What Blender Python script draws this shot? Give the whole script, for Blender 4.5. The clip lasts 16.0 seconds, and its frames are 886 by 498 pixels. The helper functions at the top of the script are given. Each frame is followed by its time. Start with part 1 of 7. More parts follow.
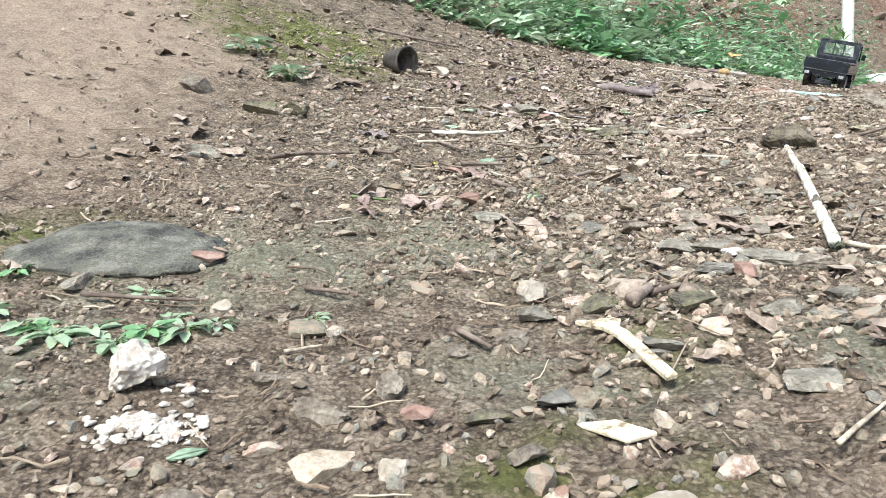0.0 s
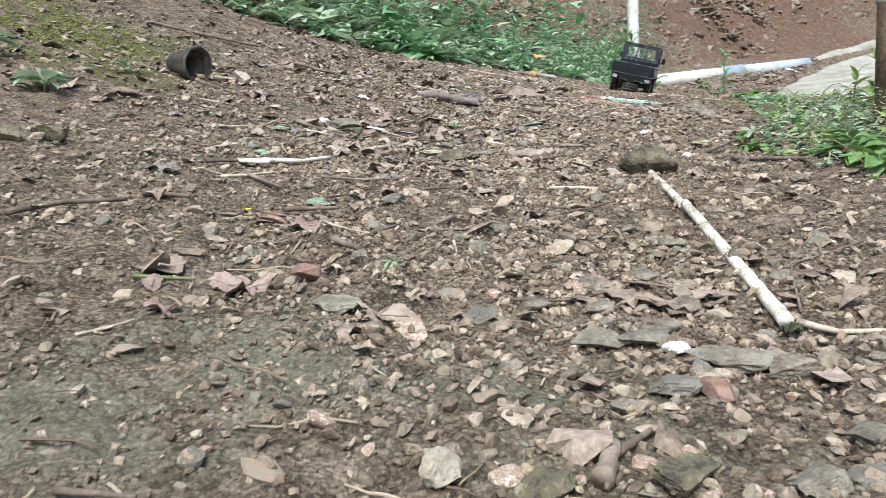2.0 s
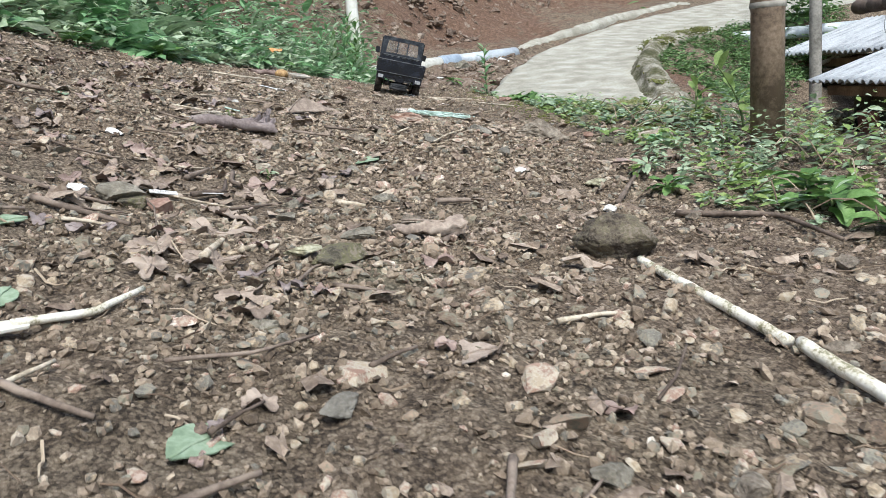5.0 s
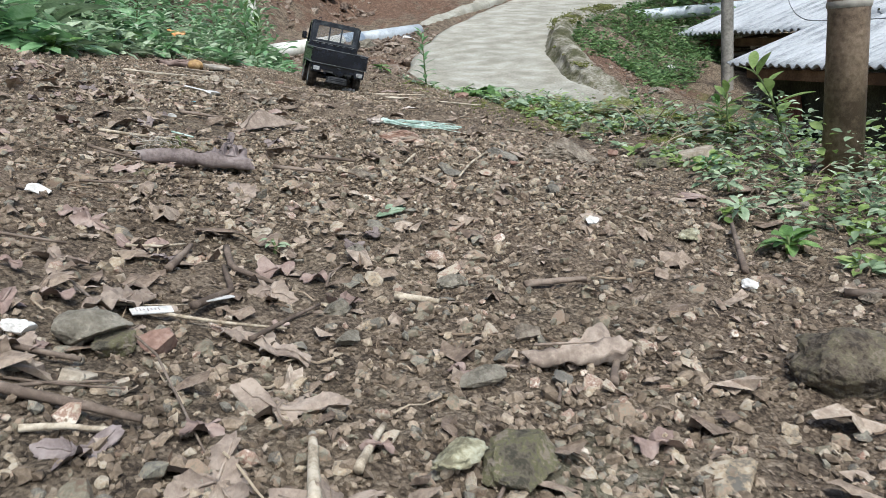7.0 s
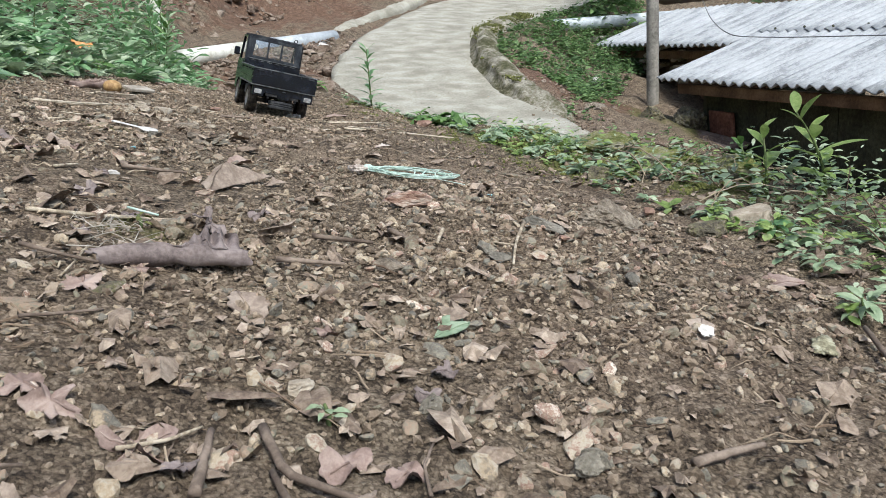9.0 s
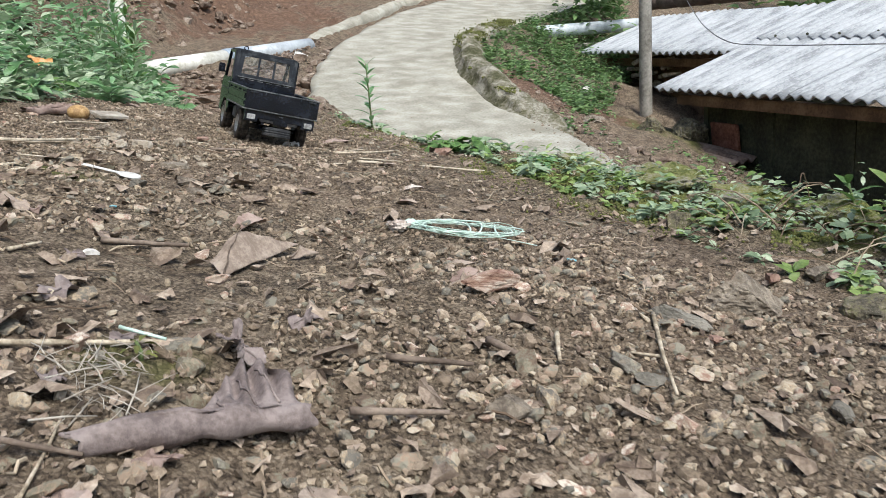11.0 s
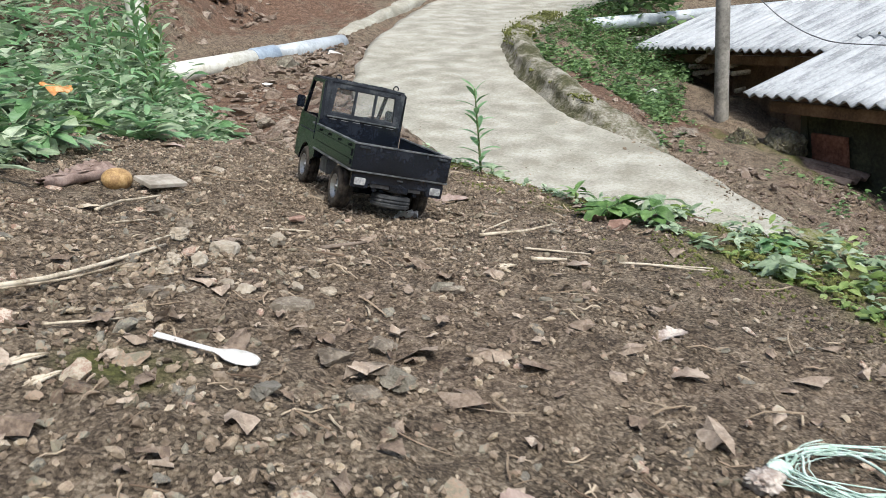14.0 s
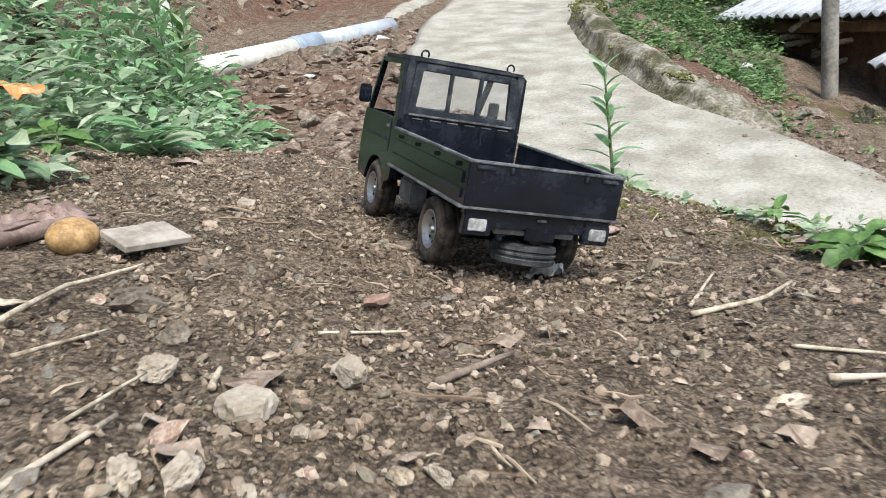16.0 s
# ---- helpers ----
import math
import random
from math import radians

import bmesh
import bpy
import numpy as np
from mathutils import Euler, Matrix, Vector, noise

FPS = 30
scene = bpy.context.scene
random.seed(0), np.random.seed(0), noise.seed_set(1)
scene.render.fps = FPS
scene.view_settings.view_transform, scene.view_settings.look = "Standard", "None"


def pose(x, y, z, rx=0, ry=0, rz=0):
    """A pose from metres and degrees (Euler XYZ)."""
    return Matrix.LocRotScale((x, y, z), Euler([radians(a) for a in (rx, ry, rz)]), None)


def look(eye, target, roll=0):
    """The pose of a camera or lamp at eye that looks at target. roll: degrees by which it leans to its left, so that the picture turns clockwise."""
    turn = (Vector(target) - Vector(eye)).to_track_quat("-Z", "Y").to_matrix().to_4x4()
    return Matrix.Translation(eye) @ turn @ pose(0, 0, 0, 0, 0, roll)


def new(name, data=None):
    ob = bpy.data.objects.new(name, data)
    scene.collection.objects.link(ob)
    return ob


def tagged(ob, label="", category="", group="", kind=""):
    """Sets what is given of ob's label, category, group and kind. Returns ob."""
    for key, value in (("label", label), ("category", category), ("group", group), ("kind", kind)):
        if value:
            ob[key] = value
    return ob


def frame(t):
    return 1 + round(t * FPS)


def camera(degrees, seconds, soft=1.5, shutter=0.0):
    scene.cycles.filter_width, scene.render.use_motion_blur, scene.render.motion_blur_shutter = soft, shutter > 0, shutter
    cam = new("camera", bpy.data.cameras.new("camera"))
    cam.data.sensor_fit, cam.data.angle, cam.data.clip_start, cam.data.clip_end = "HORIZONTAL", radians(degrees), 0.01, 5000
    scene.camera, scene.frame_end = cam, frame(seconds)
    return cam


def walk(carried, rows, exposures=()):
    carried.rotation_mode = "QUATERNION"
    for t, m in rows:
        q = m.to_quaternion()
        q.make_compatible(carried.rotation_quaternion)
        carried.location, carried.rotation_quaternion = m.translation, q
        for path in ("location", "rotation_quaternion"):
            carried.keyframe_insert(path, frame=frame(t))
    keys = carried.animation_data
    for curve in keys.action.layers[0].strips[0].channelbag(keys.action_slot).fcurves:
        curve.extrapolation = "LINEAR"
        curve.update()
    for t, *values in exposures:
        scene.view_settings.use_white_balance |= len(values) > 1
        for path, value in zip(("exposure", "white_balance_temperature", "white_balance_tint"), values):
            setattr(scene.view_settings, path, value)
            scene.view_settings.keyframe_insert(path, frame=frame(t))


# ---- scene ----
cam = camera(57.0, 16.0, 0.8, 0.2)
PATH = [
    (0, (0.082, 0.102, 0.266), (-0.013, 2.085, 0.021), -3.6),
    (0.5, (0.077, 0.156, 0.27), (0.085, 2.14, 0.018), -3.8),
    (1, (0.075, 0.211, 0.288), (0.242, 2.186, 0.017), -3.5),
    (1.5, (0.066, 0.279, 0.308), (0.332, 2.241, 0.023), -4.1),
    (2, (0.05, 0.366, 0.319), (0.443, 2.305, 0.024), -4.1),
    (2.5, (0.037, 0.458, 0.328), (0.661, 2.33, 0.005), -4.6),
    (3, (0.018, 0.536, 0.343), (0.698, 2.387, 0.012), -5.4),
    (3.5, (0.002, 0.612, 0.36), (0.713, 2.452, 0.027), -5.4),
    (4, (-0.003, 0.704, 0.379), (0.858, 2.475, 0.028), -5.0),
    (6.5, (0.0, 1.215, 0.482), (1.224, 2.724, 0.009), -5.6),
    (7, (0.027, 1.299, 0.498), (1.314, 2.75, 0.007), -5.0),
    (7.5, (0.041, 1.369, 0.509), (1.341, 2.806, 0.017), -4.8),
    (8, (0.059, 1.448, 0.526), (1.403, 2.842, 0.028), -4.5),
    (8.5, (0.077, 1.527, 0.546), (1.49, 2.849, 0.039), -4.1),
    (11, (0.231, 1.864, 0.587), (1.746, 3.07, 0.083), -4.2),
    (11.5, (0.267, 1.938, 0.606), (1.782, 3.143, 0.103), -4.6),
    (12, (0.297, 2.016, 0.615), (1.815, 3.218, 0.113), -4.6),
    (12.5, (0.338, 2.116, 0.624), (1.855, 3.319, 0.121), -4.4),
    (13, (0.371, 2.2, 0.644), (1.884, 3.402, 0.129), -4.4),
    (13.5, (0.419, 2.288, 0.655), (1.93, 3.488, 0.128), -4.3),
    (14, (0.478, 2.378, 0.669), (1.98, 3.584, 0.131), -4.4),
    (14.5, (0.551, 2.475, 0.668), (2.03, 3.71, 0.13), -4.7),
    (15, (0.609, 2.548, 0.668), (2.046, 3.832, 0.124), -4.85),
    (15.5, (0.675, 2.62, 0.673), (2.098, 3.924, 0.107), -4.9),
    (16, (0.787, 2.757, 0.633), (2.217, 4.05, 0.076), -7.0),
]
walk(cam, [(t, look(eye, target, roll)) for t, eye, target, roll in PATH],
     [(0.0, 1.34, 5850, 4), (0.5, 1.12, 5850, 4), (1.0, 1.07, 5850, 4), (2.0, 0.95, 5850, 4), (4.0, 0.88, 5900, 5), (7.0, 0.58, 5900, 5), (11.0, 0.68, 6120, 6), (14.5, 0.75, 6150, 7), (16.0, 0.90, 6100, 8)])

# ---- light ----
world = bpy.data.worlds.new("overcast_sky")
scene.world = world
world.use_nodes = True
_wn = world.node_tree
_sky = _wn.nodes.new("ShaderNodeTexSky")
_sky.sky_type, _sky.sun_disc = "NISHITA", False
_sky.sun_elevation, _sky.sun_rotation = radians(58), radians(200)
_sky.air_density, _sky.dust_density, _sky.ozone_density = 1.0, 4.0, 1.0
_bg = _wn.nodes["Background"]
_bg.inputs["Strength"].default_value = 0.11
_wn.links.new(_sky.outputs[0], _bg.inputs["Color"])
sun = new("sun", bpy.data.lights.new("sun", "SUN"))
sun.data.energy, sun.data.angle, sun.data.color = 2.3, radians(22), (1.0, 0.95, 0.88)
sun.matrix_world = look((0, 0, 0), (math.sin(radians(200)) * -1, math.cos(radians(200)) * -1, -1.6))


# ---- materials ----
def material(name, ramp, rough=0.85, scale=18.0, fine=110.0, bump=0.25, metal=0.0, by="", vary=0.6, depth=0.003, spec=0.4, thin=0.0, stretch_by=(1, 1, 1)):
    """A mottled surface: ramp colours picked by coarse and fine noise, and by each piece where by is 'island' or 'object'."""
    m = bpy.data.materials.new(name)
    m.use_nodes = True
    nt = m.node_tree
    nd, ln = nt.nodes, nt.links
    b = nd["Principled BSDF"]
    tc = nd.new("ShaderNodeTexCoord")
    n1, n2 = nd.new("ShaderNodeTexNoise"), nd.new("ShaderNodeTexNoise")
    n1.inputs["Scale"].default_value, n1.inputs["Detail"].default_value = scale, 4
    n2.inputs["Scale"].default_value, n2.inputs["Detail"].default_value, n2.inputs["Roughness"].default_value = fine, 5, 0.65
    mp = nd.new("ShaderNodeMapping")
    mp.inputs["Scale"].default_value = stretch_by
    ln.new(tc.outputs["Object"], mp.inputs["Vector"])
    for n in (n1, n2):
        ln.new(mp.outputs[0], n.inputs["Vector"])
    mix = nd.new("ShaderNodeMix")
    mix.inputs[0].default_value = 0.42
    ln.new(n1.outputs["Fac"], mix.inputs[2])
    ln.new(n2.outputs["Fac"], mix.inputs[3])
    stretch = nd.new("ShaderNodeMapRange")
    stretch.inputs["From Min"].default_value, stretch.inputs["From Max"].default_value = 0.41, 0.59
    ln.new(mix.outputs[0], stretch.inputs["Value"])
    fac = stretch.outputs[0]
    if by:
        src = nd.new("ShaderNodeNewGeometry").outputs["Random Per Island"] if by == "island" else nd.new("ShaderNodeObjectInfo").outputs["Random"]
        mm = nd.new("ShaderNodeMix")
        mm.inputs[0].default_value = vary
        ln.new(fac, mm.inputs[2])
        ln.new(src, mm.inputs[3])
        fac = mm.outputs[0]
    cr = nd.new("ShaderNodeValToRGB")
    cr.color_ramp.elements[0].position = 0.0
    while len(cr.color_ramp.elements) < len(ramp):
        cr.color_ramp.elements.new(0.5)
    for k, (e, c) in enumerate(zip(cr.color_ramp.elements, ramp)):
        e.position, e.color = k / max(1, len(ramp) - 1), (*c, 1)
    ln.new(fac, cr.inputs[0])
    ln.new(cr.outputs[0], b.inputs["Base Color"])
    b.inputs["Roughness"].default_value, b.inputs["Metallic"].default_value = rough, metal
    b.inputs["Specular IOR Level"].default_value = spec
    if bump:
        bp = nd.new("ShaderNodeBump")
        bp.inputs["Strength"].default_value, bp.inputs["Distance"].default_value = bump, depth
        ln.new(n2.outputs["Fac"], bp.inputs["Height"])
        ln.new(bp.outputs[0], b.inputs["Normal"])
    if thin:
        tr, ms = nd.new("ShaderNodeBsdfTranslucent"), nd.new("ShaderNodeMixShader")
        ms.inputs[0].default_value = thin
        ln.new(cr.outputs[0], tr.inputs["Color"])
        ln.new(b.outputs[0], ms.inputs[1])
        ln.new(tr.outputs[0], ms.inputs[2])
        ln.new(ms.outputs[0], nd["Material Output"].inputs["Surface"])
    return m


def glass(name, tint, rough=0.05, alpha=0.25):
    m = bpy.data.materials.new(name)
    m.use_nodes = True
    b = m.node_tree.nodes["Principled BSDF"]
    b.inputs["Base Color"].default_value = (*tint, 1)
    b.inputs["Roughness"].default_value = rough
    b.inputs["Alpha"].default_value = alpha
    return m


def soil_material():
    m = bpy.data.materials.new("trodden_soil")
    m.use_nodes = True
    nt = m.node_tree
    nd, ln = nt.nodes, nt.links
    b = nd["Principled BSDF"]
    pos = nd.new("ShaderNodeNewGeometry").outputs["Position"]

    def noise_at(scale, detail=4, rough=0.6):
        n = nd.new("ShaderNodeTexNoise")
        n.inputs["Scale"].default_value, n.inputs["Detail"].default_value, n.inputs["Roughness"].default_value = scale, detail, rough
        ln.new(pos, n.inputs["Vector"])
        return n.outputs["Fac"]

    def ramp(fac, stops):
        c = nd.new("ShaderNodeValToRGB")
        while len(c.color_ramp.elements) < len(stops):
            c.color_ramp.elements.new(0.5)
        for e, (p, col) in zip(c.color_ramp.elements, stops):
            e.position, e.color = p, (*col, 1)
        ln.new(fac, c.inputs[0])
        return c.outputs[0]

    def mixed(fac, a, c):
        x = nd.new("ShaderNodeMix")
        x.data_type = "RGBA"
        ln.new(fac, x.inputs[0])
        ln.new(a, x.inputs[6])
        ln.new(c, x.inputs[7])
        return x.outputs[2]

    def math_node(op, a, c):
        x = nd.new("ShaderNodeMath")
        x.operation = op
        x.use_clamp = op in ("MULTIPLY_ADD",)
        for k, v in enumerate((a, c)):
            if isinstance(v, (int, float)):
                x.inputs[k].default_value = v
            else:
                ln.new(v, x.inputs[k])
        return x.outputs[0]

    def spot(x, y, r, edge):
        """1 inside a ragged spot of radius r round (x, y), falling to 0."""
        sub = nd.new("ShaderNodeVectorMath")
        sub.operation = "SUBTRACT"
        ln.new(pos, sub.inputs[0])
        sub.inputs[1].default_value = (x, y, 0)
        flat = nd.new("ShaderNodeVectorMath")
        flat.operation = "MULTIPLY"
        ln.new(sub.outputs[0], flat.inputs[0])
        flat.inputs[1].default_value = (1, 1, 0)
        length = nd.new("ShaderNodeVectorMath")
        length.operation = "LENGTH"
        ln.new(flat.outputs[0], length.inputs[0])
        wob = math_node("ADD", length.outputs["Value"], math_node("MULTIPLY", math_node("SUBTRACT", noise_at(9.0), 0.5), r * 1.4))
        mr = nd.new("ShaderNodeMapRange")
        mr.interpolation_type = "SMOOTHSTEP"
        mr.inputs["From Min"].default_value, mr.inputs["From Max"].default_value = r + edge, r - edge
        ln.new(wob, mr.inputs["Value"])
        return mr.outputs[0]

    coarse, mid, fine = noise_at(2.2), noise_at(30.0), noise_at(330.0, 6, 0.78)
    cells = nd.new("ShaderNodeTexVoronoi")
    cells.inputs["Scale"].default_value = 320
    ln.new(pos, cells.inputs["Vector"])
    shade = nd.new("ShaderNodeSeparateColor")
    ln.new(cells.outputs["Color"], shade.inputs[0])
    grain = math_node("SUBTRACT", math_node("MULTIPLY", shade.outputs[0], 0.55), math_node("MULTIPLY", cells.outputs["Distance"], 0.35))
    grit = math_node("ADD", math_node("MULTIPLY", mid, 0.34), math_node("ADD", math_node("MULTIPLY", fine, 0.50), math_node("MULTIPLY", grain, 0.28)))
    soil = ramp(grit, SOIL_STOPS)
    damp = ramp(grit, DAMP_STOPS)
    clay = ramp(grit, CLAY_STOPS)
    algae = ramp(grit, ALGAE_STOPS)
    moss = ramp(grit, MOSS_STOPS)
    bank = ramp(grit, BANK_STOPS)
    sharp = nd.new("ShaderNodeMapRange")
    sharp.inputs["From Min"].default_value, sharp.inputs["From Max"].default_value = 0.44, 0.60
    ln.new(coarse, sharp.inputs["Value"])
    col = mixed(sharp.outputs[0], soil, damp)
    for x, y, r, e in CLAY_SPOTS:
        col = mixed(spot(x, y, r, e), col, clay)
    for x, y, r, e in BANK_SPOTS:
        col = mixed(spot(x, y, r, e), col, bank)
    patchy = nd.new("ShaderNodeMapRange")
    patchy.inputs["From Min"].default_value, patchy.inputs["From Max"].default_value = 0.40, 0.58
    ln.new(noise_at(14.0), patchy.inputs["Value"])
    for x, y, r, e in ALGAE_SPOTS:
        col = mixed(math_node("MULTIPLY", spot(x, y, r, e), patchy.outputs[0]), col, algae)
    for x, y, r, e in MOSS_SPOTS:
        col = mixed(math_node("MULTIPLY", spot(x, y, r, e), patchy.outputs[0]), col, moss)
    ln.new(col, b.inputs["Base Color"])
    b.inputs["Roughness"].default_value = 0.92
    b.inputs["Specular IOR Level"].default_value = 0.25
    bp = nd.new("ShaderNodeBump")
    bp.inputs["Strength"].default_value, bp.inputs["Distance"].default_value = 1.0, 0.006
    ln.new(grit, bp.inputs["Height"])
    lumps = nd.new("ShaderNodeBump")
    lumps.inputs["Strength"].default_value, lumps.inputs["Distance"].default_value = 0.7, 0.03
    ln.new(noise_at(17.0, 5, 0.65), lumps.inputs["Height"])
    ln.new(lumps.outputs[0], bp.inputs["Normal"])
    ln.new(bp.outputs[0], b.inputs["Normal"])
    return m


SOIL_STOPS = ((0.34, (0.038, 0.028, 0.019)), (0.44, (0.136, 0.104, 0.071)), (0.54, (0.278, 0.222, 0.158)), (0.66, (0.483, 0.412, 0.315)))
DAMP_STOPS = ((0.33, (0.045, 0.031, 0.021)), (0.46, (0.171, 0.128, 0.089)), (0.63, (0.406, 0.327, 0.245)))
CLAY_STOPS = ((0.30, (0.17, 0.122, 0.084)), (0.50, (0.32, 0.248, 0.178)), (0.70, (0.44, 0.352, 0.262)))
ALGAE_STOPS = ((0.30, (0.085, 0.078, 0.050)), (0.48, (0.205, 0.190, 0.132)), (0.66, (0.40, 0.372, 0.285)))
ALGAE_SPOTS = ((0.00, 0.90, 0.10, 0.08), (0.20, 0.84, 0.08, 0.07), (-0.16, 0.84, 0.12, 0.08), (0.34, 0.60, 0.12, 0.08), (0.12, 0.62, 0.06, 0.05), (-0.26, 0.60, 0.08, 0.06), (0.36, 1.55, 0.05, 0.04))
MOSS_STOPS = ((0.30, (0.055, 0.058, 0.018)), (0.50, (0.125, 0.125, 0.040)), (0.70, (0.22, 0.205, 0.08)))
BANK_STOPS = ((0.34, (0.060, 0.034, 0.022)), (0.48, (0.160, 0.099, 0.066)), (0.64, (0.31, 0.216, 0.153)))
CLAY_SPOTS = ((-0.75, 1.35, 0.34, 0.22), (-0.80, 1.9, 0.34, 0.22), (-0.55, 1.75, 0.12, 0.12))
BANK_SPOTS = ((1.2, 5.9, 1.4, 0.25), (4.2, 8.1, 1.7, 0.25), (7.0, 10.2, 2.4, 0.3), (-1.5, 5.3, 1.6, 0.3), (2.75, 4.85, 0.55, 0.15), (4.0, 4.0, 0.45, 0.2))
MOSS_SPOTS = ((-0.33, 2.18, 0.26, 0.10), (-0.22, 2.0, 0.10, 0.06), (1.53, 2.38, 0.19, 0.08), (1.62, 2.66, 0.16, 0.08), (1.75, 3.05, 0.10, 0.05), (1.40, 2.12, 0.09, 0.05),
              (0.50, 2.35, 0.04, 0.02), (0.755, 2.90, 0.04, 0.025), (0.12, 0.47, 0.07, 0.04), (-0.33, 0.88, 0.08, 0.05), (4.3, 3.3, 0.4, 0.2), (0.22, 0.66, 0.05, 0.03))

SOIL = soil_material()
PEBBLE = material("gravel_mix", [(0.054, 0.043, 0.032), (0.162, 0.113, 0.078), (0.205, 0.192, 0.138), (0.324, 0.235, 0.167), (0.265, 0.246, 0.189), (0.135, 0.123, 0.104), (0.367, 0.289, 0.194), (0.464, 0.408, 0.319), (0.286, 0.173, 0.124), (0.713, 0.648, 0.540)], by="island", vary=0.80, scale=90, fine=420, depth=0.0022, bump=0.8)
SOIL_CRUMB = material("soil_crumbs", [(0.052, 0.038, 0.028), (0.134, 0.100, 0.068), (0.216, 0.166, 0.118), (0.327, 0.259, 0.188), (0.490, 0.412, 0.310)], by="island", vary=0.62, scale=90, fine=420, depth=0.002, bump=0.8)
RUBBLE = material("reddish_rubble", [(0.07, 0.047, 0.033), (0.14, 0.10, 0.073), (0.20, 0.15, 0.112), (0.27, 0.215, 0.168), (0.38, 0.33, 0.27)], by="island", vary=0.5, scale=40, fine=160, depth=0.006, bump=0.9)
LITTER = material("dead_leaf_bits", [(0.081, 0.057, 0.043), (0.160, 0.118, 0.087), (0.248, 0.193, 0.146), (0.349, 0.280, 0.218), (0.495, 0.414, 0.328)], by="island", vary=0.6, scale=120, fine=360, rough=0.85, depth=0.002, bump=0.6)
TWIG = material("dry_twigs", [(0.07, 0.045, 0.03), (0.17, 0.12, 0.08), (0.32, 0.25, 0.175), (0.50, 0.42, 0.31)], by="island", vary=0.8, scale=60, fine=250, depth=0.001)
STONE_BROWN = material("brown_stone", [(0.09, 0.071, 0.052), (0.17, 0.140, 0.106), (0.235, 0.198, 0.152), (0.36, 0.312, 0.245)], by="object", vary=0.28, scale=70, fine=330, depth=0.003, bump=1.0)
STONE_GREY = material("grey_stone", [(0.105, 0.092, 0.069), (0.185, 0.165, 0.127), (0.240, 0.217, 0.170), (0.34, 0.308, 0.248)], by="object", vary=0.28, scale=70, fine=330, depth=0.003, bump=1.0)
STONE_MOSS = material("mossy_stone", [(0.060, 0.054, 0.036), (0.138, 0.118, 0.084), (0.144, 0.138, 0.066), (0.240, 0.202, 0.151)], scale=50, fine=300, depth=0.004, bump=1.0)
STONE_PALE = material("pale_stone", [(0.25, 0.205, 0.150), (0.36, 0.31, 0.24), (0.47, 0.42, 0.345)], by="object", vary=0.3, scale=50, fine=280, depth=0.002, bump=0.8)
STONE_WHITE = material("white_chip", [(0.50, 0.48, 0.44), (0.66, 0.64, 0.60), (0.76, 0.74, 0.70)], scale=60, fine=260, depth=0.001, bump=0.5)
STONE_DARK = material("dark_slate", [(0.110, 0.100, 0.082), (0.165, 0.152, 0.126), (0.24, 0.222, 0.185)], by="object", vary=0.3, scale=60, fine=320, depth=0.002, bump=0.9)
BRICK = material("red_brick", [(0.155, 0.088, 0.064), (0.25, 0.155, 0.118), (0.34, 0.235, 0.185)], by="object", vary=0.3, scale=60, fine=280, depth=0.002, bump=0.8)
ROCK = material("brown_rock", [(0.055, 0.043, 0.031), (0.125, 0.102, 0.074), (0.15, 0.130, 0.080), (0.23, 0.190, 0.145)], scale=45, fine=300, depth=0.004, bump=1.0)
MOUND = material("mossy_mound", [(0.055, 0.052, 0.042), (0.125, 0.118, 0.098), (0.150, 0.146, 0.104), (0.24, 0.225, 0.185)], scale=45, fine=380, depth=0.005, bump=1.0)
LIP_ROCK = material("lichened_rock", [(0.10, 0.115, 0.028), (0.20, 0.21, 0.060), (0.25, 0.24, 0.13), (0.34, 0.315, 0.25)], scale=22, fine=240, depth=0.005, bump=1.0)
RED_STONE = material("ochre_stone", [(0.13, 0.066, 0.046), (0.25, 0.155, 0.112), (0.36, 0.262, 0.205), (0.50, 0.42, 0.345)], scale=45, fine=240, depth=0.003, bump=0.8, stretch_by=(0.5, 0.5, 2.2))
CHALK = material("crumbly_white_lump", [(0.317, 0.273, 0.220), (0.458, 0.414, 0.352), (0.563, 0.524, 0.462)], scale=110, fine=420, depth=0.002, bump=0.5)
BONE = material("bleached_bamboo", [(0.22, 0.205, 0.12), (0.50, 0.455, 0.345), (0.64, 0.605, 0.50), (0.71, 0.68, 0.585), (0.76, 0.735, 0.65)], scale=45, fine=380, depth=0.001, rough=0.6)
PALE_WOOD = material("weathered_slat", [(0.20, 0.15, 0.09), (0.50, 0.42, 0.28), (0.62, 0.54, 0.38), (0.70, 0.63, 0.47)], scale=60, fine=330, depth=0.001, rough=0.7)
STRAW = material("straw_stick", [(0.17, 0.135, 0.09), (0.33, 0.275, 0.20), (0.50, 0.435, 0.335), (0.58, 0.52, 0.42)], scale=60, fine=280, depth=0.001, by="object", vary=0.35)
BARK = material("brown_bark", [(0.065, 0.046, 0.034), (0.145, 0.11, 0.085), (0.27, 0.215, 0.17)], scale=30, fine=150, depth=0.002, by="object", vary=0.4, bump=0.5)
DRY_LEAF = material("dry_leaf", [(0.136, 0.101, 0.078), (0.260, 0.205, 0.162), (0.416, 0.344, 0.279)], by="object", vary=0.4, scale=45, fine=240, depth=0.002, bump=0.5, rough=0.8)
PINK_LEAF = material("reddish_dry_leaf", [(0.147, 0.100, 0.083), (0.260, 0.189, 0.159), (0.389, 0.309, 0.266)], by="object", vary=0.4, scale=45, fine=240, depth=0.002, bump=0.5, rough=0.8)
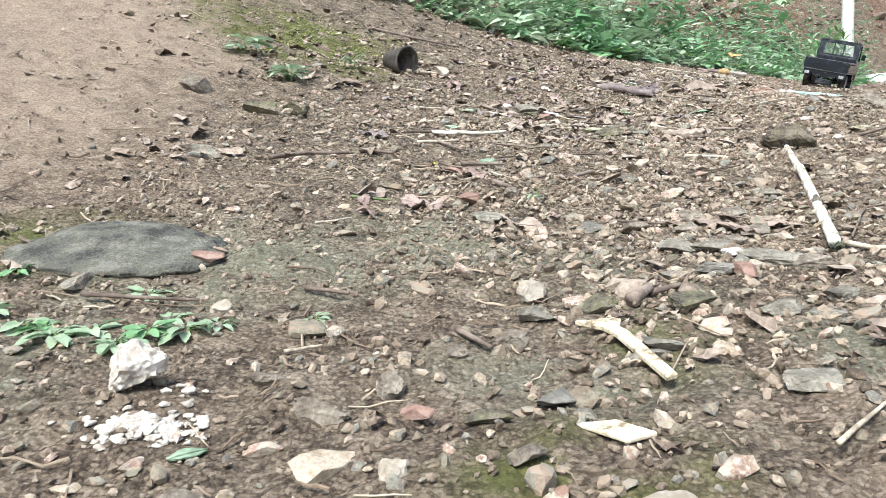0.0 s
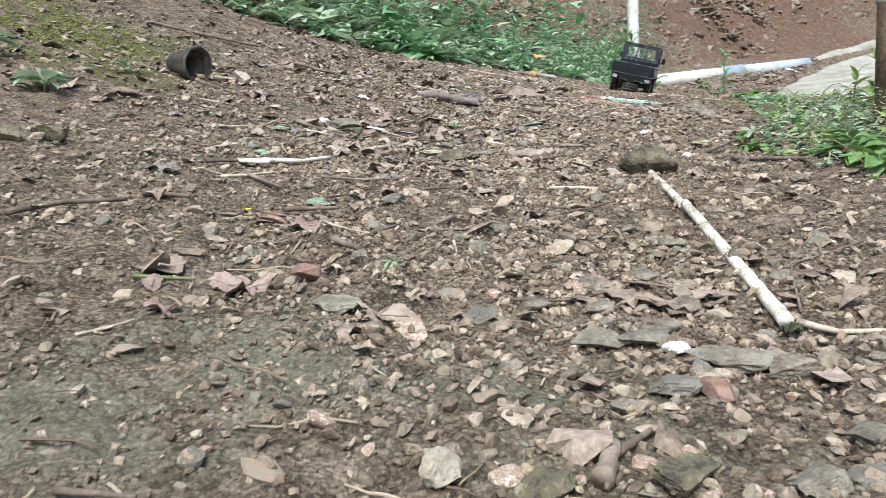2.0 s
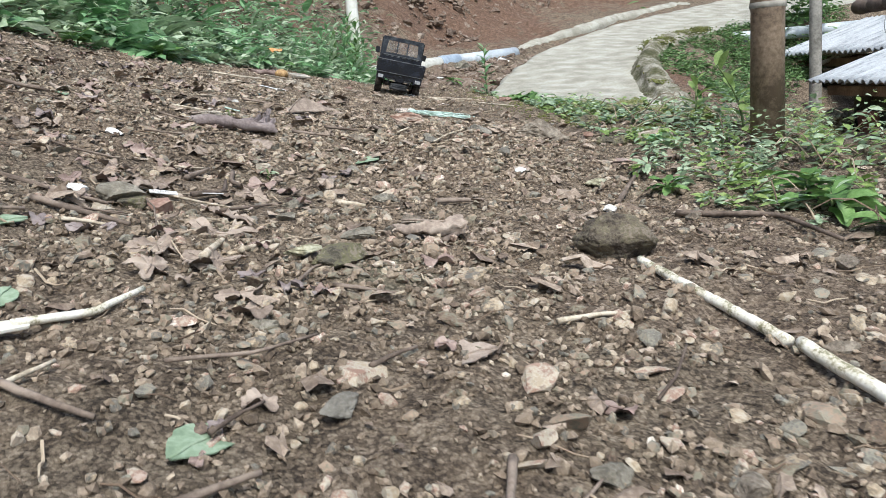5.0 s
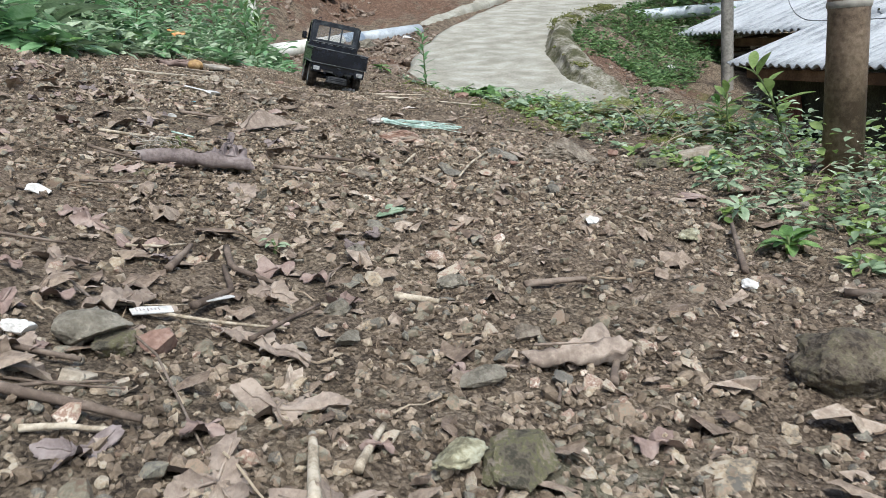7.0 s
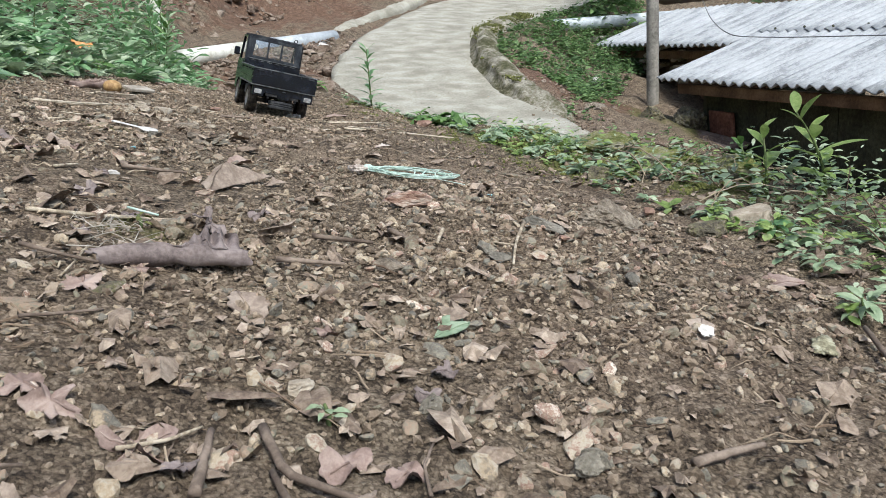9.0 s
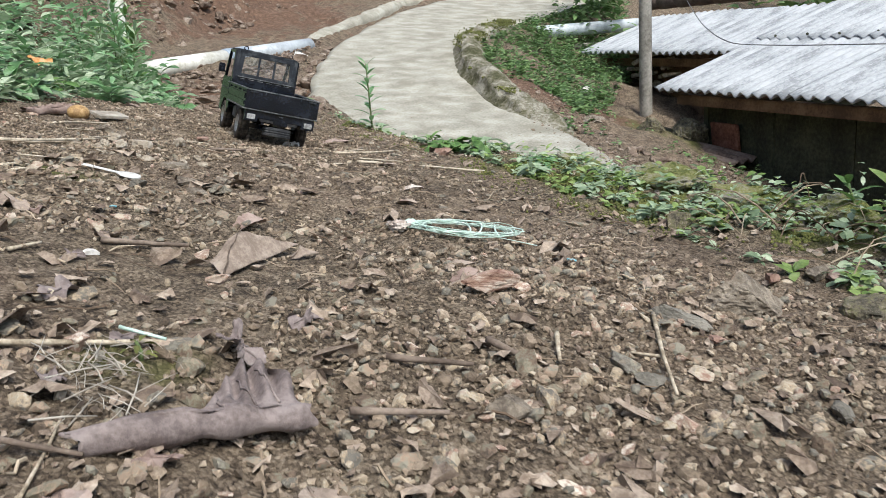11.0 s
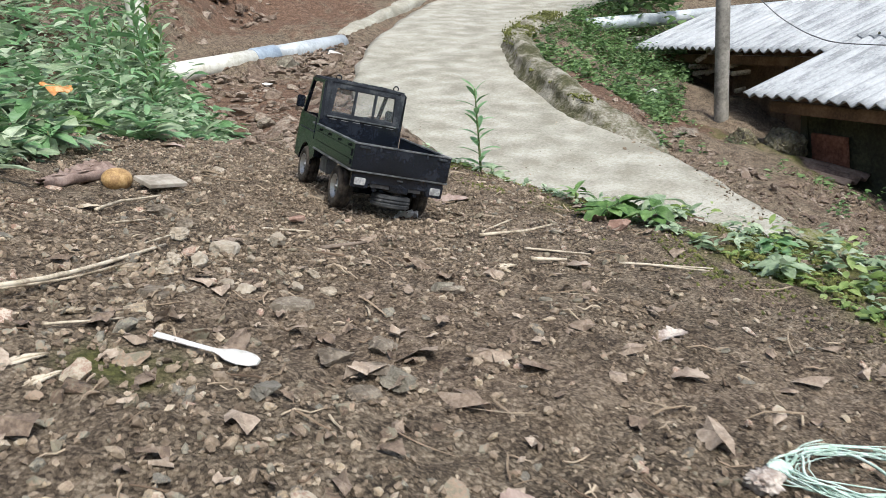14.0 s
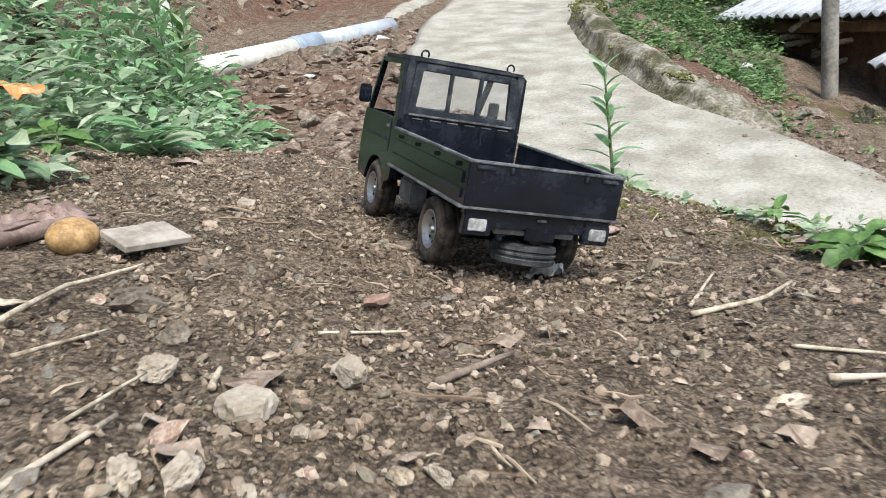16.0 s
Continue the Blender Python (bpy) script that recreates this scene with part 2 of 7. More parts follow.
PURPLE_LEAF = material("grey_violet_leaf", [(0.110, 0.086, 0.079), (0.204, 0.165, 0.154), (0.297, 0.251, 0.233)], by="object", vary=0.25, scale=40, fine=240, depth=0.002, bump=0.5, rough=0.8)
GREEN_LEAF = material("weed_leaf", [(0.066, 0.133, 0.057), (0.136, 0.271, 0.110), (0.220, 0.385, 0.182), (0.343, 0.494, 0.308)], by="island", vary=0.7, scale=40, fine=160, bump=0.25, depth=0.001, rough=0.5, spec=0.5, thin=0.3)
GREY_GREEN = material("dusty_green_leaf", [(0.134, 0.190, 0.106), (0.235, 0.327, 0.185), (0.375, 0.465, 0.302), (0.571, 0.644, 0.476)], by="island", vary=0.7, scale=40, fine=160, bump=0.25, depth=0.001, rough=0.55, spec=0.5, thin=0.3)
YOUNG_LEAF = material("young_leaf", [(0.10, 0.16, 0.040), (0.19, 0.28, 0.075), (0.30, 0.40, 0.13), (0.43, 0.52, 0.23)], by="island", vary=0.6, scale=60, fine=200, bump=0.3, depth=0.001, rough=0.5, spec=0.4, thin=0.35)
FRESH_LEAF = material("fresh_green_leaf", [(0.046, 0.093, 0.022), (0.093, 0.181, 0.046), (0.165, 0.284, 0.083), (0.289, 0.413, 0.175)], by="object", vary=0.6, scale=60, fine=200, bump=0.4, depth=0.0015, rough=0.5, spec=0.4, thin=0.25)
BUSH_LEAF = material("shrub_leaf", [(0.045, 0.085, 0.028), (0.10, 0.18, 0.058), (0.17, 0.275, 0.10), (0.27, 0.38, 0.17)], by="island", vary=0.75, scale=12, fine=60, bump=0.1, depth=0.001, rough=0.55, thin=0.3)
MOSS = material("yellow_moss", [(0.05, 0.058, 0.016), (0.115, 0.125, 0.032), (0.21, 0.21, 0.060)], by="island", vary=0.4, scale=40, fine=300, bump=0.8, depth=0.002)
STEM = material("green_stem", [(0.06, 0.09, 0.03), (0.12, 0.16, 0.06), (0.17, 0.19, 0.09)], scale=30, fine=120, bump=0.1, depth=0.001)
CONCRETE = material("worn_concrete", [(0.245, 0.232, 0.184), (0.300, 0.286, 0.233), (0.335, 0.320, 0.264), (0.365, 0.350, 0.294), (0.43, 0.416, 0.36)], scale=7.5, fine=90, bump=0.7, depth=0.008, rough=0.9)
KERB_MAT = material("mossy_concrete", [(0.060, 0.060, 0.026), (0.112, 0.106, 0.060), (0.175, 0.162, 0.118), (0.245, 0.230, 0.182), (0.34, 0.322, 0.265)], scale=9.0, fine=70, bump=0.9, depth=0.010, rough=0.95)
PVC = material("white_plastic_pipe", [(0.50, 0.48, 0.40), (0.66, 0.65, 0.58), (0.74, 0.74, 0.69)], scale=7, fine=50, bump=0.05, rough=0.4)
PVC_GREY = material("grey_plastic_pipe", [(0.34, 0.37, 0.40), (0.46, 0.50, 0.53), (0.54, 0.58, 0.61)], scale=7, fine=50, bump=0.05, rough=0.4)
PVC_BLUE = material("blue_grey_sleeve", [(0.22, 0.27, 0.33), (0.30, 0.36, 0.43), (0.38, 0.43, 0.49)], scale=7, fine=50, bump=0.05, rough=0.4)
ROOFING = material("fibre_cement", [(0.21, 0.222, 0.232), (0.34, 0.357, 0.372), (0.41, 0.428, 0.444), (0.48, 0.498, 0.514)], scale=5.0, fine=60, bump=0.4, depth=0.003, rough=0.8, by="object", vary=0.2, stretch_by=(2.4, 0.7, 1))
CABLE_GREY = material("grey_cable", [(0.10, 0.10, 0.10), (0.2, 0.2, 0.195)], scale=20, fine=80)
TILE = material("dark_clay_tile", [(0.055, 0.042, 0.038), (0.11, 0.08, 0.068), (0.17, 0.13, 0.11)], scale=10, fine=60, by="object", vary=0.5)
TIMBER = material("old_timber", [(0.08, 0.048, 0.028), (0.17, 0.105, 0.06), (0.25, 0.165, 0.10)], scale=9, fine=80, bump=0.4, rough=0.8, by="object", vary=0.3)
WALL_DARK = material("dark_greenish_wall", [(0.020, 0.022, 0.013), (0.040, 0.044, 0.024), (0.075, 0.078, 0.045)], scale=5, fine=60, bump=0.6, depth=0.01)
OLD_RUST = material("old_rust", [(0.09, 0.062, 0.048), (0.17, 0.12, 0.092), (0.24, 0.185, 0.15)], scale=9, fine=70)
RUST_RED = material("rusty_sheet", [(0.10, 0.04, 0.024), (0.18, 0.075, 0.045), (0.25, 0.12, 0.08)], scale=9, fine=70)
POLE_GREY = material("grey_weathered_post", [(0.14, 0.13, 0.11), (0.24, 0.225, 0.195), (0.33, 0.31, 0.27)], scale=8, fine=60, bump=0.4, depth=0.004)
BAMBOO = material("brown_bamboo", [(0.10, 0.070, 0.046), (0.19, 0.138, 0.094), (0.28, 0.212, 0.150)], scale=10, fine=120, bump=0.35, depth=0.003, rough=0.6)
TRUCK_BLACK = material("black_moulded_plastic", [(0.005, 0.007, 0.011), (0.008, 0.011, 0.018), (0.018, 0.022, 0.032)], scale=30, fine=260, bump=0.05, depth=0.0005, rough=0.20, spec=0.6)
TRUCK_DUSTY = material("dusty_black_plastic", [(0.010, 0.013, 0.019), (0.022, 0.027, 0.036), (0.07, 0.076, 0.083)], scale=45, fine=300, bump=0.1, depth=0.0006, rough=0.6)
TRUCK_EDGE = material("scuffed_plastic_edge", [(0.05, 0.055, 0.06), (0.12, 0.125, 0.13), (0.24, 0.24, 0.24)], scale=60, fine=300, bump=0.05, rough=0.5)
TYRE = material("dirty_tyre", [(0.020, 0.017, 0.014), (0.052, 0.043, 0.034), (0.105, 0.084, 0.065)], scale=60, fine=280, bump=0.3, depth=0.001, rough=0.95)
TYRE_CLEAN = material("grey_tyre", [(0.025, 0.027, 0.03), (0.055, 0.057, 0.06), (0.10, 0.10, 0.10)], scale=60, fine=280, bump=0.3, depth=0.001, rough=0.9)
CHROME = material("satin_silver", [(0.294, 0.294, 0.294), (0.420, 0.420, 0.420), (0.525, 0.525, 0.518)], scale=60, fine=200, bump=0.05, metal=0.9, rough=0.48)
LENS = material("clouded_lens", [(0.20, 0.20, 0.20), (0.36, 0.36, 0.36), (0.52, 0.52, 0.51)], scale=120, fine=400, bump=0.5, depth=0.001, rough=0.35)
GREY_PLASTIC = material("grey_plastic", [(0.10, 0.10, 0.10), (0.16, 0.16, 0.16), (0.22, 0.22, 0.22)], scale=40, fine=200, rough=0.6)
WINDOW = glass("smoky_plastic_window", (0.30, 0.32, 0.33), 0.05, 0.10)
WHITE = material("white_plastic", [(0.48, 0.47, 0.44), (0.62, 0.61, 0.58), (0.70, 0.69, 0.67)], scale=50, fine=220, bump=0.1, rough=0.4)
ORANGE = material("orange_fruit_skin", [(0.26, 0.155, 0.065), (0.42, 0.27, 0.115), (0.52, 0.36, 0.18)], scale=60, fine=300, bump=0.5, depth=0.0015, rough=0.6)
ORANGE_SHEET = material("orange_wrapper", [(0.36, 0.17, 0.06), (0.52, 0.24, 0.07), (0.60, 0.38, 0.2)], scale=30, fine=140, rough=0.5)
PALE_GREEN = material("pale_green_string", [(0.36, 0.49, 0.41), (0.50, 0.64, 0.56), (0.62, 0.74, 0.67)], scale=50, fine=200, bump=0.05, rough=0.5)
BLUE = material("blue_scrap", [(0.06, 0.24, 0.32), (0.12, 0.38, 0.46), (0.30, 0.52, 0.58)], scale=50, fine=200, rough=0.4)
CARD_PINK = material("pinkish_scrap", [(0.30, 0.235, 0.20), (0.46, 0.395, 0.345), (0.60, 0.54, 0.48)], scale=60, fine=260, bump=0.9, depth=0.003)
FALLEN = material("fallen_green_leaf", [(0.17, 0.235, 0.15), (0.26, 0.34, 0.225), (0.36, 0.44, 0.32)], scale=50, fine=220, bump=0.3, depth=0.001, by="object", vary=0.3, thin=0.2)
PRINT = material("grey_print", [(0.32, 0.27, 0.25), (0.42, 0.36, 0.34)], scale=60, fine=200, bump=0.05)
FIBRE = material("grey_fibre", [(0.24, 0.21, 0.17), (0.38, 0.345, 0.29), (0.52, 0.49, 0.43)], scale=60, fine=200, by="object", vary=0.6)
CARD = material("grey_card", [(0.24, 0.21, 0.17), (0.33, 0.295, 0.245), (0.41, 0.375, 0.32)], scale=30, fine=150, rough=0.9)
POT = material("black_plant_pot", [(0.03, 0.027, 0.024), (0.07, 0.06, 0.05), (0.12, 0.10, 0.08)], scale=40, fine=180, rough=0.6)
YELLOW = material("yellow_scrap", [(0.5, 0.38, 0.05), (0.65, 0.55, 0.12)], scale=60, fine=200)
LICHEN = material("pale_lichen", [(0.16, 0.145, 0.09), (0.30, 0.28, 0.18), (0.44, 0.425, 0.31)], scale=60, fine=260, bump=0.6, depth=0.003)
LIP = [(1.05, -2.0), (1.2, 0.5), (1.3, 1.3), (1.47, 1.9), (1.62, 2.4), (1.76, 2.9), (1.82, 3.3), (1.95, 3.65), (2.25, 4.0), (2.5, 4.3), (3.1, 4.95), (3.64, 5.43), (4.4, 5.93), (5.9, 6.7), (9.0, 7.6), (14.0, 8.4)]
PATH_RIGHT = [(1.2, 0.6), (2.1, 2.0), (2.72, 2.87), (3.22, 3.54), (3.42, 4.0), (3.95, 4.6), (4.6, 5.1), (5.5, 5.4), (7.5, 5.75), (10.0, 5.9), (14.0, 6.6)]
BANK = [(-9.0, 1.2), (-2.6, 2.2), (-1.2, 3.3), (0.2, 4.15), (1.2, 4.75), (2.3, 5.62), (3.2, 6.3), (4.3, 6.95), (6.2, 7.9), (9.0, 8.8), (14.0, 9.6)]


SWELLS = ((0.40, 0.90, -0.015, 0.03), (0.80, 1.66, -0.017, 0.03), (0.40, 1.72, -0.009, 0.05), (1.15, 2.78, 0.016, 0.05), (1.50, 2.86, 0.010, 0.03), (1.28, 3.39, 0.011, 0.02), (1.56, 3.23, -0.010, 0.02), (1.05, 3.43, -0.010, 0.03))


def side(x, y, line):
    """Signed distance from a polyline, positive to its right."""
    best = np.full(np.shape(x), 1e9)
    sign = np.ones(np.shape(x))
    for (ax, ay), (bx, by) in zip(line, line[1:]):
        dx, dy = bx - ax, by - ay
        s = np.clip(((x - ax) * dx + (y - ay) * dy) / (dx * dx + dy * dy), 0, 1)
        d = np.hypot(x - ax - s * dx, y - ay - s * dy)
        turn = (x - ax) * dy - (y - ay) * dx
        near = d < best
        best, sign = np.where(near, d, best), np.where(near, np.sign(turn), sign)
    return best * sign


def smooth(a, b, v):
    s = np.clip((v - a) / (b - a), 0, 1)
    return s * s * (3 - 2 * s)


def path_level(x, y):
    return -0.563 + 0.059 * x + 0.155 * y


def height(x, y):
    """The lie of the land, without its crumbs."""
    x, y = np.asarray(x, float), np.asarray(y, float)
    cx, cy = np.clip(x, -0.85, 1.7), np.clip(y, 0.3, 3.9)
    t = 0.0269 + 0.0603 * cx + 0.1296 * cy + 0.0972 * cx * cx - 0.149 * cx * cy + 0.033 * cy * cy
    t = t + 0.10 * (np.minimum(y, 0.3) - 0.3) + 0.30 * np.clip(-0.85 - x, 0, 3)
    t = t - 0.022 * np.exp(-((x - 0.4) ** 2 + (y - 1.92) ** 2) / 0.06) + 0.026 * np.exp(-((x - 0.85) ** 2 + (y - 2.22) ** 2) / 0.05)
    for gx, gy, up, wide in SWELLS:
        t = t + up * np.exp(-((x - gx) ** 2 + (y - gy) ** 2) / wide)
    far = smooth(3.8, 5.0, y)
    t = t * (1 - far) + (path_level(x, y) + 0.01) * far
    rise = np.clip(side(x, y, BANK) * -1, 0, 2.6)
    t = t + 1.0 * rise + 0.12 * rise * np.sin(2.3 * x + 1.1 * y)
    dr = side(x, y, PATH_RIGHT)
    base = path_level(x, y) - 0.05 - np.clip(0.26 * np.clip(dr - 0.22, 0, 9), 0, 1.5)
    base = base + 0.085 * smooth(0.0, 0.10, dr) * (1 - smooth(0.25, 0.6, dr)) * smooth(3.5, 4.1, y)
    base = np.maximum(base, -1.6)
    w = smooth(0, 1, (side(x, y, LIP) + 0.04 + 0.12 * far) / (0.44 - 0.28 * far))
    return t * (1 - w) + base * w


def lattice(x, y, scale, salt):
    """Smooth noise from -1 to 1 over the plane."""
    x, y = np.asarray(x, float) * scale, np.asarray(y, float) * scale
    i, j = np.floor(x), np.floor(y)
    u, v = x - i, y - j
    u, v = u * u * (3 - 2 * u), v * v * (3 - 2 * v)

    def at(a, c):
        q = np.sin(a * 127.1 + c * 311.7 + salt * 74.7) * 43758.5453
        return q - np.floor(q)

    return 2 * ((at(i, j) * (1 - u) + at(i + 1, j) * u) * (1 - v) + (at(i, j + 1) * (1 - u) + at(i + 1, j + 1) * u) * v) - 1


def crumbs(x, y):
    return 0.0055 * lattice(x, y, 8, 1) + 0.004 * lattice(x, y, 24, 2) + 0.003 * lattice(x, y, 62, 3) + 0.0022 * lattice(x, y, 105, 4)


def ground_z(x, y):
    z = height(x, y) + crumbs(x, y)
    return float(z) if np.ndim(z) == 0 else z


def slope(x, y, d=0.03):
    """The rotation that lays a thing's z along the ground's normal."""
    n = Vector((-(float(height(x + d, y)) - float(height(x - d, y))) / (2 * d), -(float(height(x, y + d)) - float(height(x, y - d))) / (2 * d), 1)).normalized()
    return Vector((0, 0, 1)).rotation_difference(n).to_matrix().to_4x4()


def seat_at(x, y, turn=0.0, up=0.0):
    """A pose on the ground: its tilt, then a turn about its own upright."""
    return Matrix.Translation((x, y, ground_z(x, y) + up)) @ slope(x, y) @ Matrix.Rotation(radians(turn), 4, "Z")


# ---- mesh helpers ----
def raw_mesh(name, verts, faces, mat, even=False):
    me = bpy.data.meshes.new(name)
    me.from_pydata([tuple(v) for v in verts] if not isinstance(verts, np.ndarray) else verts.tolist(), [], faces if not isinstance(faces, np.ndarray) else faces.tolist())
    me.materials.append(mat)
    if even:
        me.polygons.foreach_set("use_smooth", np.ones(len(me.polygons), bool))
    me.update()
    return me


def finish(bm, name, mat, even=False):
    me = bpy.data.meshes.new(name)
    bmesh.ops.recalc_face_normals(bm, faces=bm.faces)
    bm.to_mesh(me)
    bm.free()
    me.materials.append(mat)
    if even:
        me.polygons.foreach_set("use_smooth", np.ones(len(me.polygons), bool))
    return me


def part(name, data, mat, parent, label="", at=None, even=False):
    """Links a bmesh or a mesh as one object under a thing or a part."""
    me = finish(data, name, mat, even) if isinstance(data, bmesh.types.BMesh) else data
    ob = new(name, me)
    ob.parent = parent
    if at is not None:
        ob.matrix_basis = at
    return tagged(ob, label)


def thing(name, m, label, category, data=None, mat=None, group="", kind="", even=False):
    me = finish(data, name, mat, even) if isinstance(data, bmesh.types.BMesh) else data
    ob = new(name, me)
    ob.matrix_basis = m
    return tagged(ob, label, category, group, kind)


def box(bm, c, s, bevel=0.0, m=None):
    made = bmesh.ops.create_cube(bm, size=1.0, matrix=(m or Matrix()) @ Matrix.Translation(c) @ Matrix.Diagonal((*s, 1)))
    if bevel:
        edges = {e for v in made["verts"] for e in v.link_edges}
        bmesh.ops.bevel(bm, geom=list(edges), offset=bevel, segments=2, affect="EDGES", clamp_overlap=True)
    return bm


def boxed(c, s, bevel=0.0, m=None):
    return box(bmesh.new(), c, s, bevel, m)


def prism(pts, x0, x1, bevel=0.0):
    """A (y, z) outline drawn out along x."""
    bm = bmesh.new()
    a = [bm.verts.new((x0, y, z)) for y, z in pts]
    c = [bm.verts.new((x1, y, z)) for y, z in pts]
    bm.faces.new(a), bm.faces.new(c[::-1])
    for k in range(len(pts)):
        n = (k + 1) % len(pts)
        bm.faces.new((a[k], c[k], c[n], a[n]))
    if bevel:
        bmesh.ops.recalc_face_normals(bm, faces=bm.faces)
        bmesh.ops.bevel(bm, geom=[e for e in bm.edges if e.calc_face_angle(0) > 0.4], offset=bevel, segments=2, affect="EDGES", clamp_overlap=True)
    return bm


def lathe(profile, n=24, m=None, bm=None):
    """(r, z) pairs turned round z; closed where r is 0."""
    bm = bm or bmesh.new()
    m = m or Matrix()
    rings = []
    for r, z in profile:
        rings.append([bm.verts.new(m @ Vector((0, 0, z)))] if r == 0 else [bm.verts.new(m @ Vector((r * math.cos(2 * math.pi * k / n), r * math.sin(2 * math.pi * k / n), z))) for k in range(n)])
    for a, c in zip(rings, rings[1:]):
        for k in range(n):
            q = (k + 1) % n
            if len(a) == 1 and len(c) > 1:
                bm.faces.new((a[0], c[k], c[q]))
            elif len(c) == 1 and len(a) > 1:
                bm.faces.new((a[k], c[0], a[q]))
            elif len(a) > 1:
                bm.faces.new((a[k], c[k], c[q], a[q]))
    return bm


def tube(points, radii, n=8, wobble=0.0, seed=0, closed=True):
    """Vertices and faces of a tapering tube along points."""
    rng = random.Random(seed)
    pts = [Vector(p) for p in points]
    verts, faces = [], []
    for k, p in enumerate(pts):
        d = (pts[min(k + 1, len(pts) - 1)] - pts[max(k - 1, 0)]).normalized()
        a = d.orthogonal().normalized() if abs(d.z) > 0.95 else d.cross(Vector((0, 0, 1))).normalized()
        c = d.cross(a)
        for q in range(n):
            w = 2 * math.pi * q / n
            r = radii[k] * (1 + wobble * (rng.random() - 0.5))
            verts.append(p + a * (r * math.cos(w)) + c * (r * math.sin(w)))
    for k in range(len(pts) - 1):
        for q in range(n):
            z = (q + 1) % n
            faces.append((k * n + q, k * n + z, (k + 1) * n + z, (k + 1) * n + q))
    if closed:
        faces += [tuple(range(n))[::-1], tuple((len(pts) - 1) * n + q for q in range(n))]
    return verts, faces


def tube_mesh(name, points, radii, mat, n=8, wobble=0.0, seed=0, even=True):
    return raw_mesh(name, *tube(points, radii, n, wobble, seed), mat, even)


_ico = {}
def ico(level):
    if level not in _ico:
        bm = bmesh.new()
        bmesh.ops.create_icosphere(bm, subdivisions=level, radius=1)
        bm.verts.ensure_lookup_table()
        _ico[level] = (np.array([v.co for v in bm.verts]), np.array([[v.index for v in f.verts] for f in bm.faces]))
        bm.free()
    return _ico[level]


def rock_shape(seed, size, level=3, cuts=9, rough=0.05):
    """An angular stone: a lumpy ball cut flat by planes, with a rough skin."""
    rng = np.random.RandomState(seed)
    v, f = ico(level)
    v = v * np.array([1 + 0.28 * noise.noise(Vector(p) * 1.3 + Vector((seed * 1.7, 0, 0))) for p in v])[:, None]
    for _ in range(cuts):
        n = rng.normal(size=3)
        n /= np.linalg.norm(n)
        lim = rng.uniform(0.38, 0.74)
        over = np.maximum(v @ n - lim, 0)
        v = v - over[:, None] * n
    if rough:
        v = v * np.array([1 + rough * noise.noise(Vector(p) * 3 + Vector((seed, 0, 0))) + rough * noise.noise(Vector(p) * 9 + Vector((0, seed, 0))) for p in v])[:, None]
    v = v - (v.max(axis=0) + v.min(axis=0)) / 2
    v = v / np.abs(v).max(axis=0)
    return v * (np.array(size) / 2), f


def leaf_shape(length, width, bend=0.2, fold=0.3, curl=0.0, lobes=0, seed=0, n=8, across=4, ragged=0.0, belly=1.0):
    """A leaf blade along +y from its stalk, its sides folded up, its length bent, its edge lobed or ragged."""
    rng = random.Random(seed)
    verts, faces = [], []
    for k in range(n + 1):
        s = k / n
        w = math.sin(math.pi * min(1, max(0.015, s ** belly * 0.97 + 0.02))) ** 0.8
        if lobes:
            w *= 0.62 + 0.5 * abs(math.sin(math.pi * lobes * s + 0.5))
        for q in range(across + 1):
            u = 2 * q / across - 1
            e = w * (1 + (ragged * (rng.random() - 0.5) if abs(u) == 1 else 0)) * width / 2
            ang = u * curl
            x = e * u if not curl else e * math.sin(ang) / max(1e-6, curl)
            z = e * abs(u) * fold + (0 if not curl else e * (1 - math.cos(ang)) / max(1e-6, curl))
            a = bend * s
            y = length * s if not bend else length * math.sin(a) / bend
            z += 0 if not bend else -length * (1 - math.cos(a)) / bend
            z += ragged * 0.02 * (rng.random() - 0.5) * width
            verts.append((x, y, z))
    for k in range(n):
        for q in range(across):
            a = k * (across + 1) + q
            faces.append((a, a + 1, a + across + 2, a + across + 1))
    return np.array(verts), np.array(faces)


def turned(v, ax=0.0, ay=0.0, az=0.0):
    r = np.array(Euler((ax, ay, az)).to_matrix())
    return v @ r.T


class Heap:
    """Gathers many small shapes into one mesh."""

    def __init__(self):
        self.v, self.f, self.n = [], [], 0

    def add(self, v, f):
        self.v.append(np.asarray(v, float))
        self.f.append(np.asarray(f) + self.n)
        self.n += len(v)

    def mesh(self, name, mat, even=False):
        v = np.concatenate(self.v)
        loops = np.concatenate([f.ravel() for f in self.f])
        sizes = np.concatenate([np.full(len(f), f.shape[1]) for f in self.f])
        me = bpy.data.meshes.new(name)
        me.vertices.add(len(v))
        me.vertices.foreach_set("co", v.ravel())
        me.loops.add(len(loops))
        me.loops.foreach_set("vertex_index", loops)
        me.polygons.add(len(sizes))
        me.polygons.foreach_set("loop_start", np.concatenate([[0], np.cumsum(sizes)[:-1]]))
        me.update(calc_edges=True)
        me.polygons.foreach_set("use_smooth", np.full(len(sizes), even))
        me.materials.append(mat)
        me.validate()
        return me


# ---- setting ----
def spaced(lo, hi, a, b, step, grow=1.35, mid=-1e9, cap=6.0):
    """Coordinates from lo to hi, even between a and b and ever wider outside."""
    out = list(np.arange(a, b + 1e-6, step))
    s, v = step, out[-1]
    while v < hi:
        s = min(s * grow, cap if v < mid else 6.0)
        v += s
        out.append(v)
    s, v = step, out[0]
    while v > lo:
        s = min(s * grow, 6.0)
        v -= s
        out.insert(0, v)
    return np.array(out)


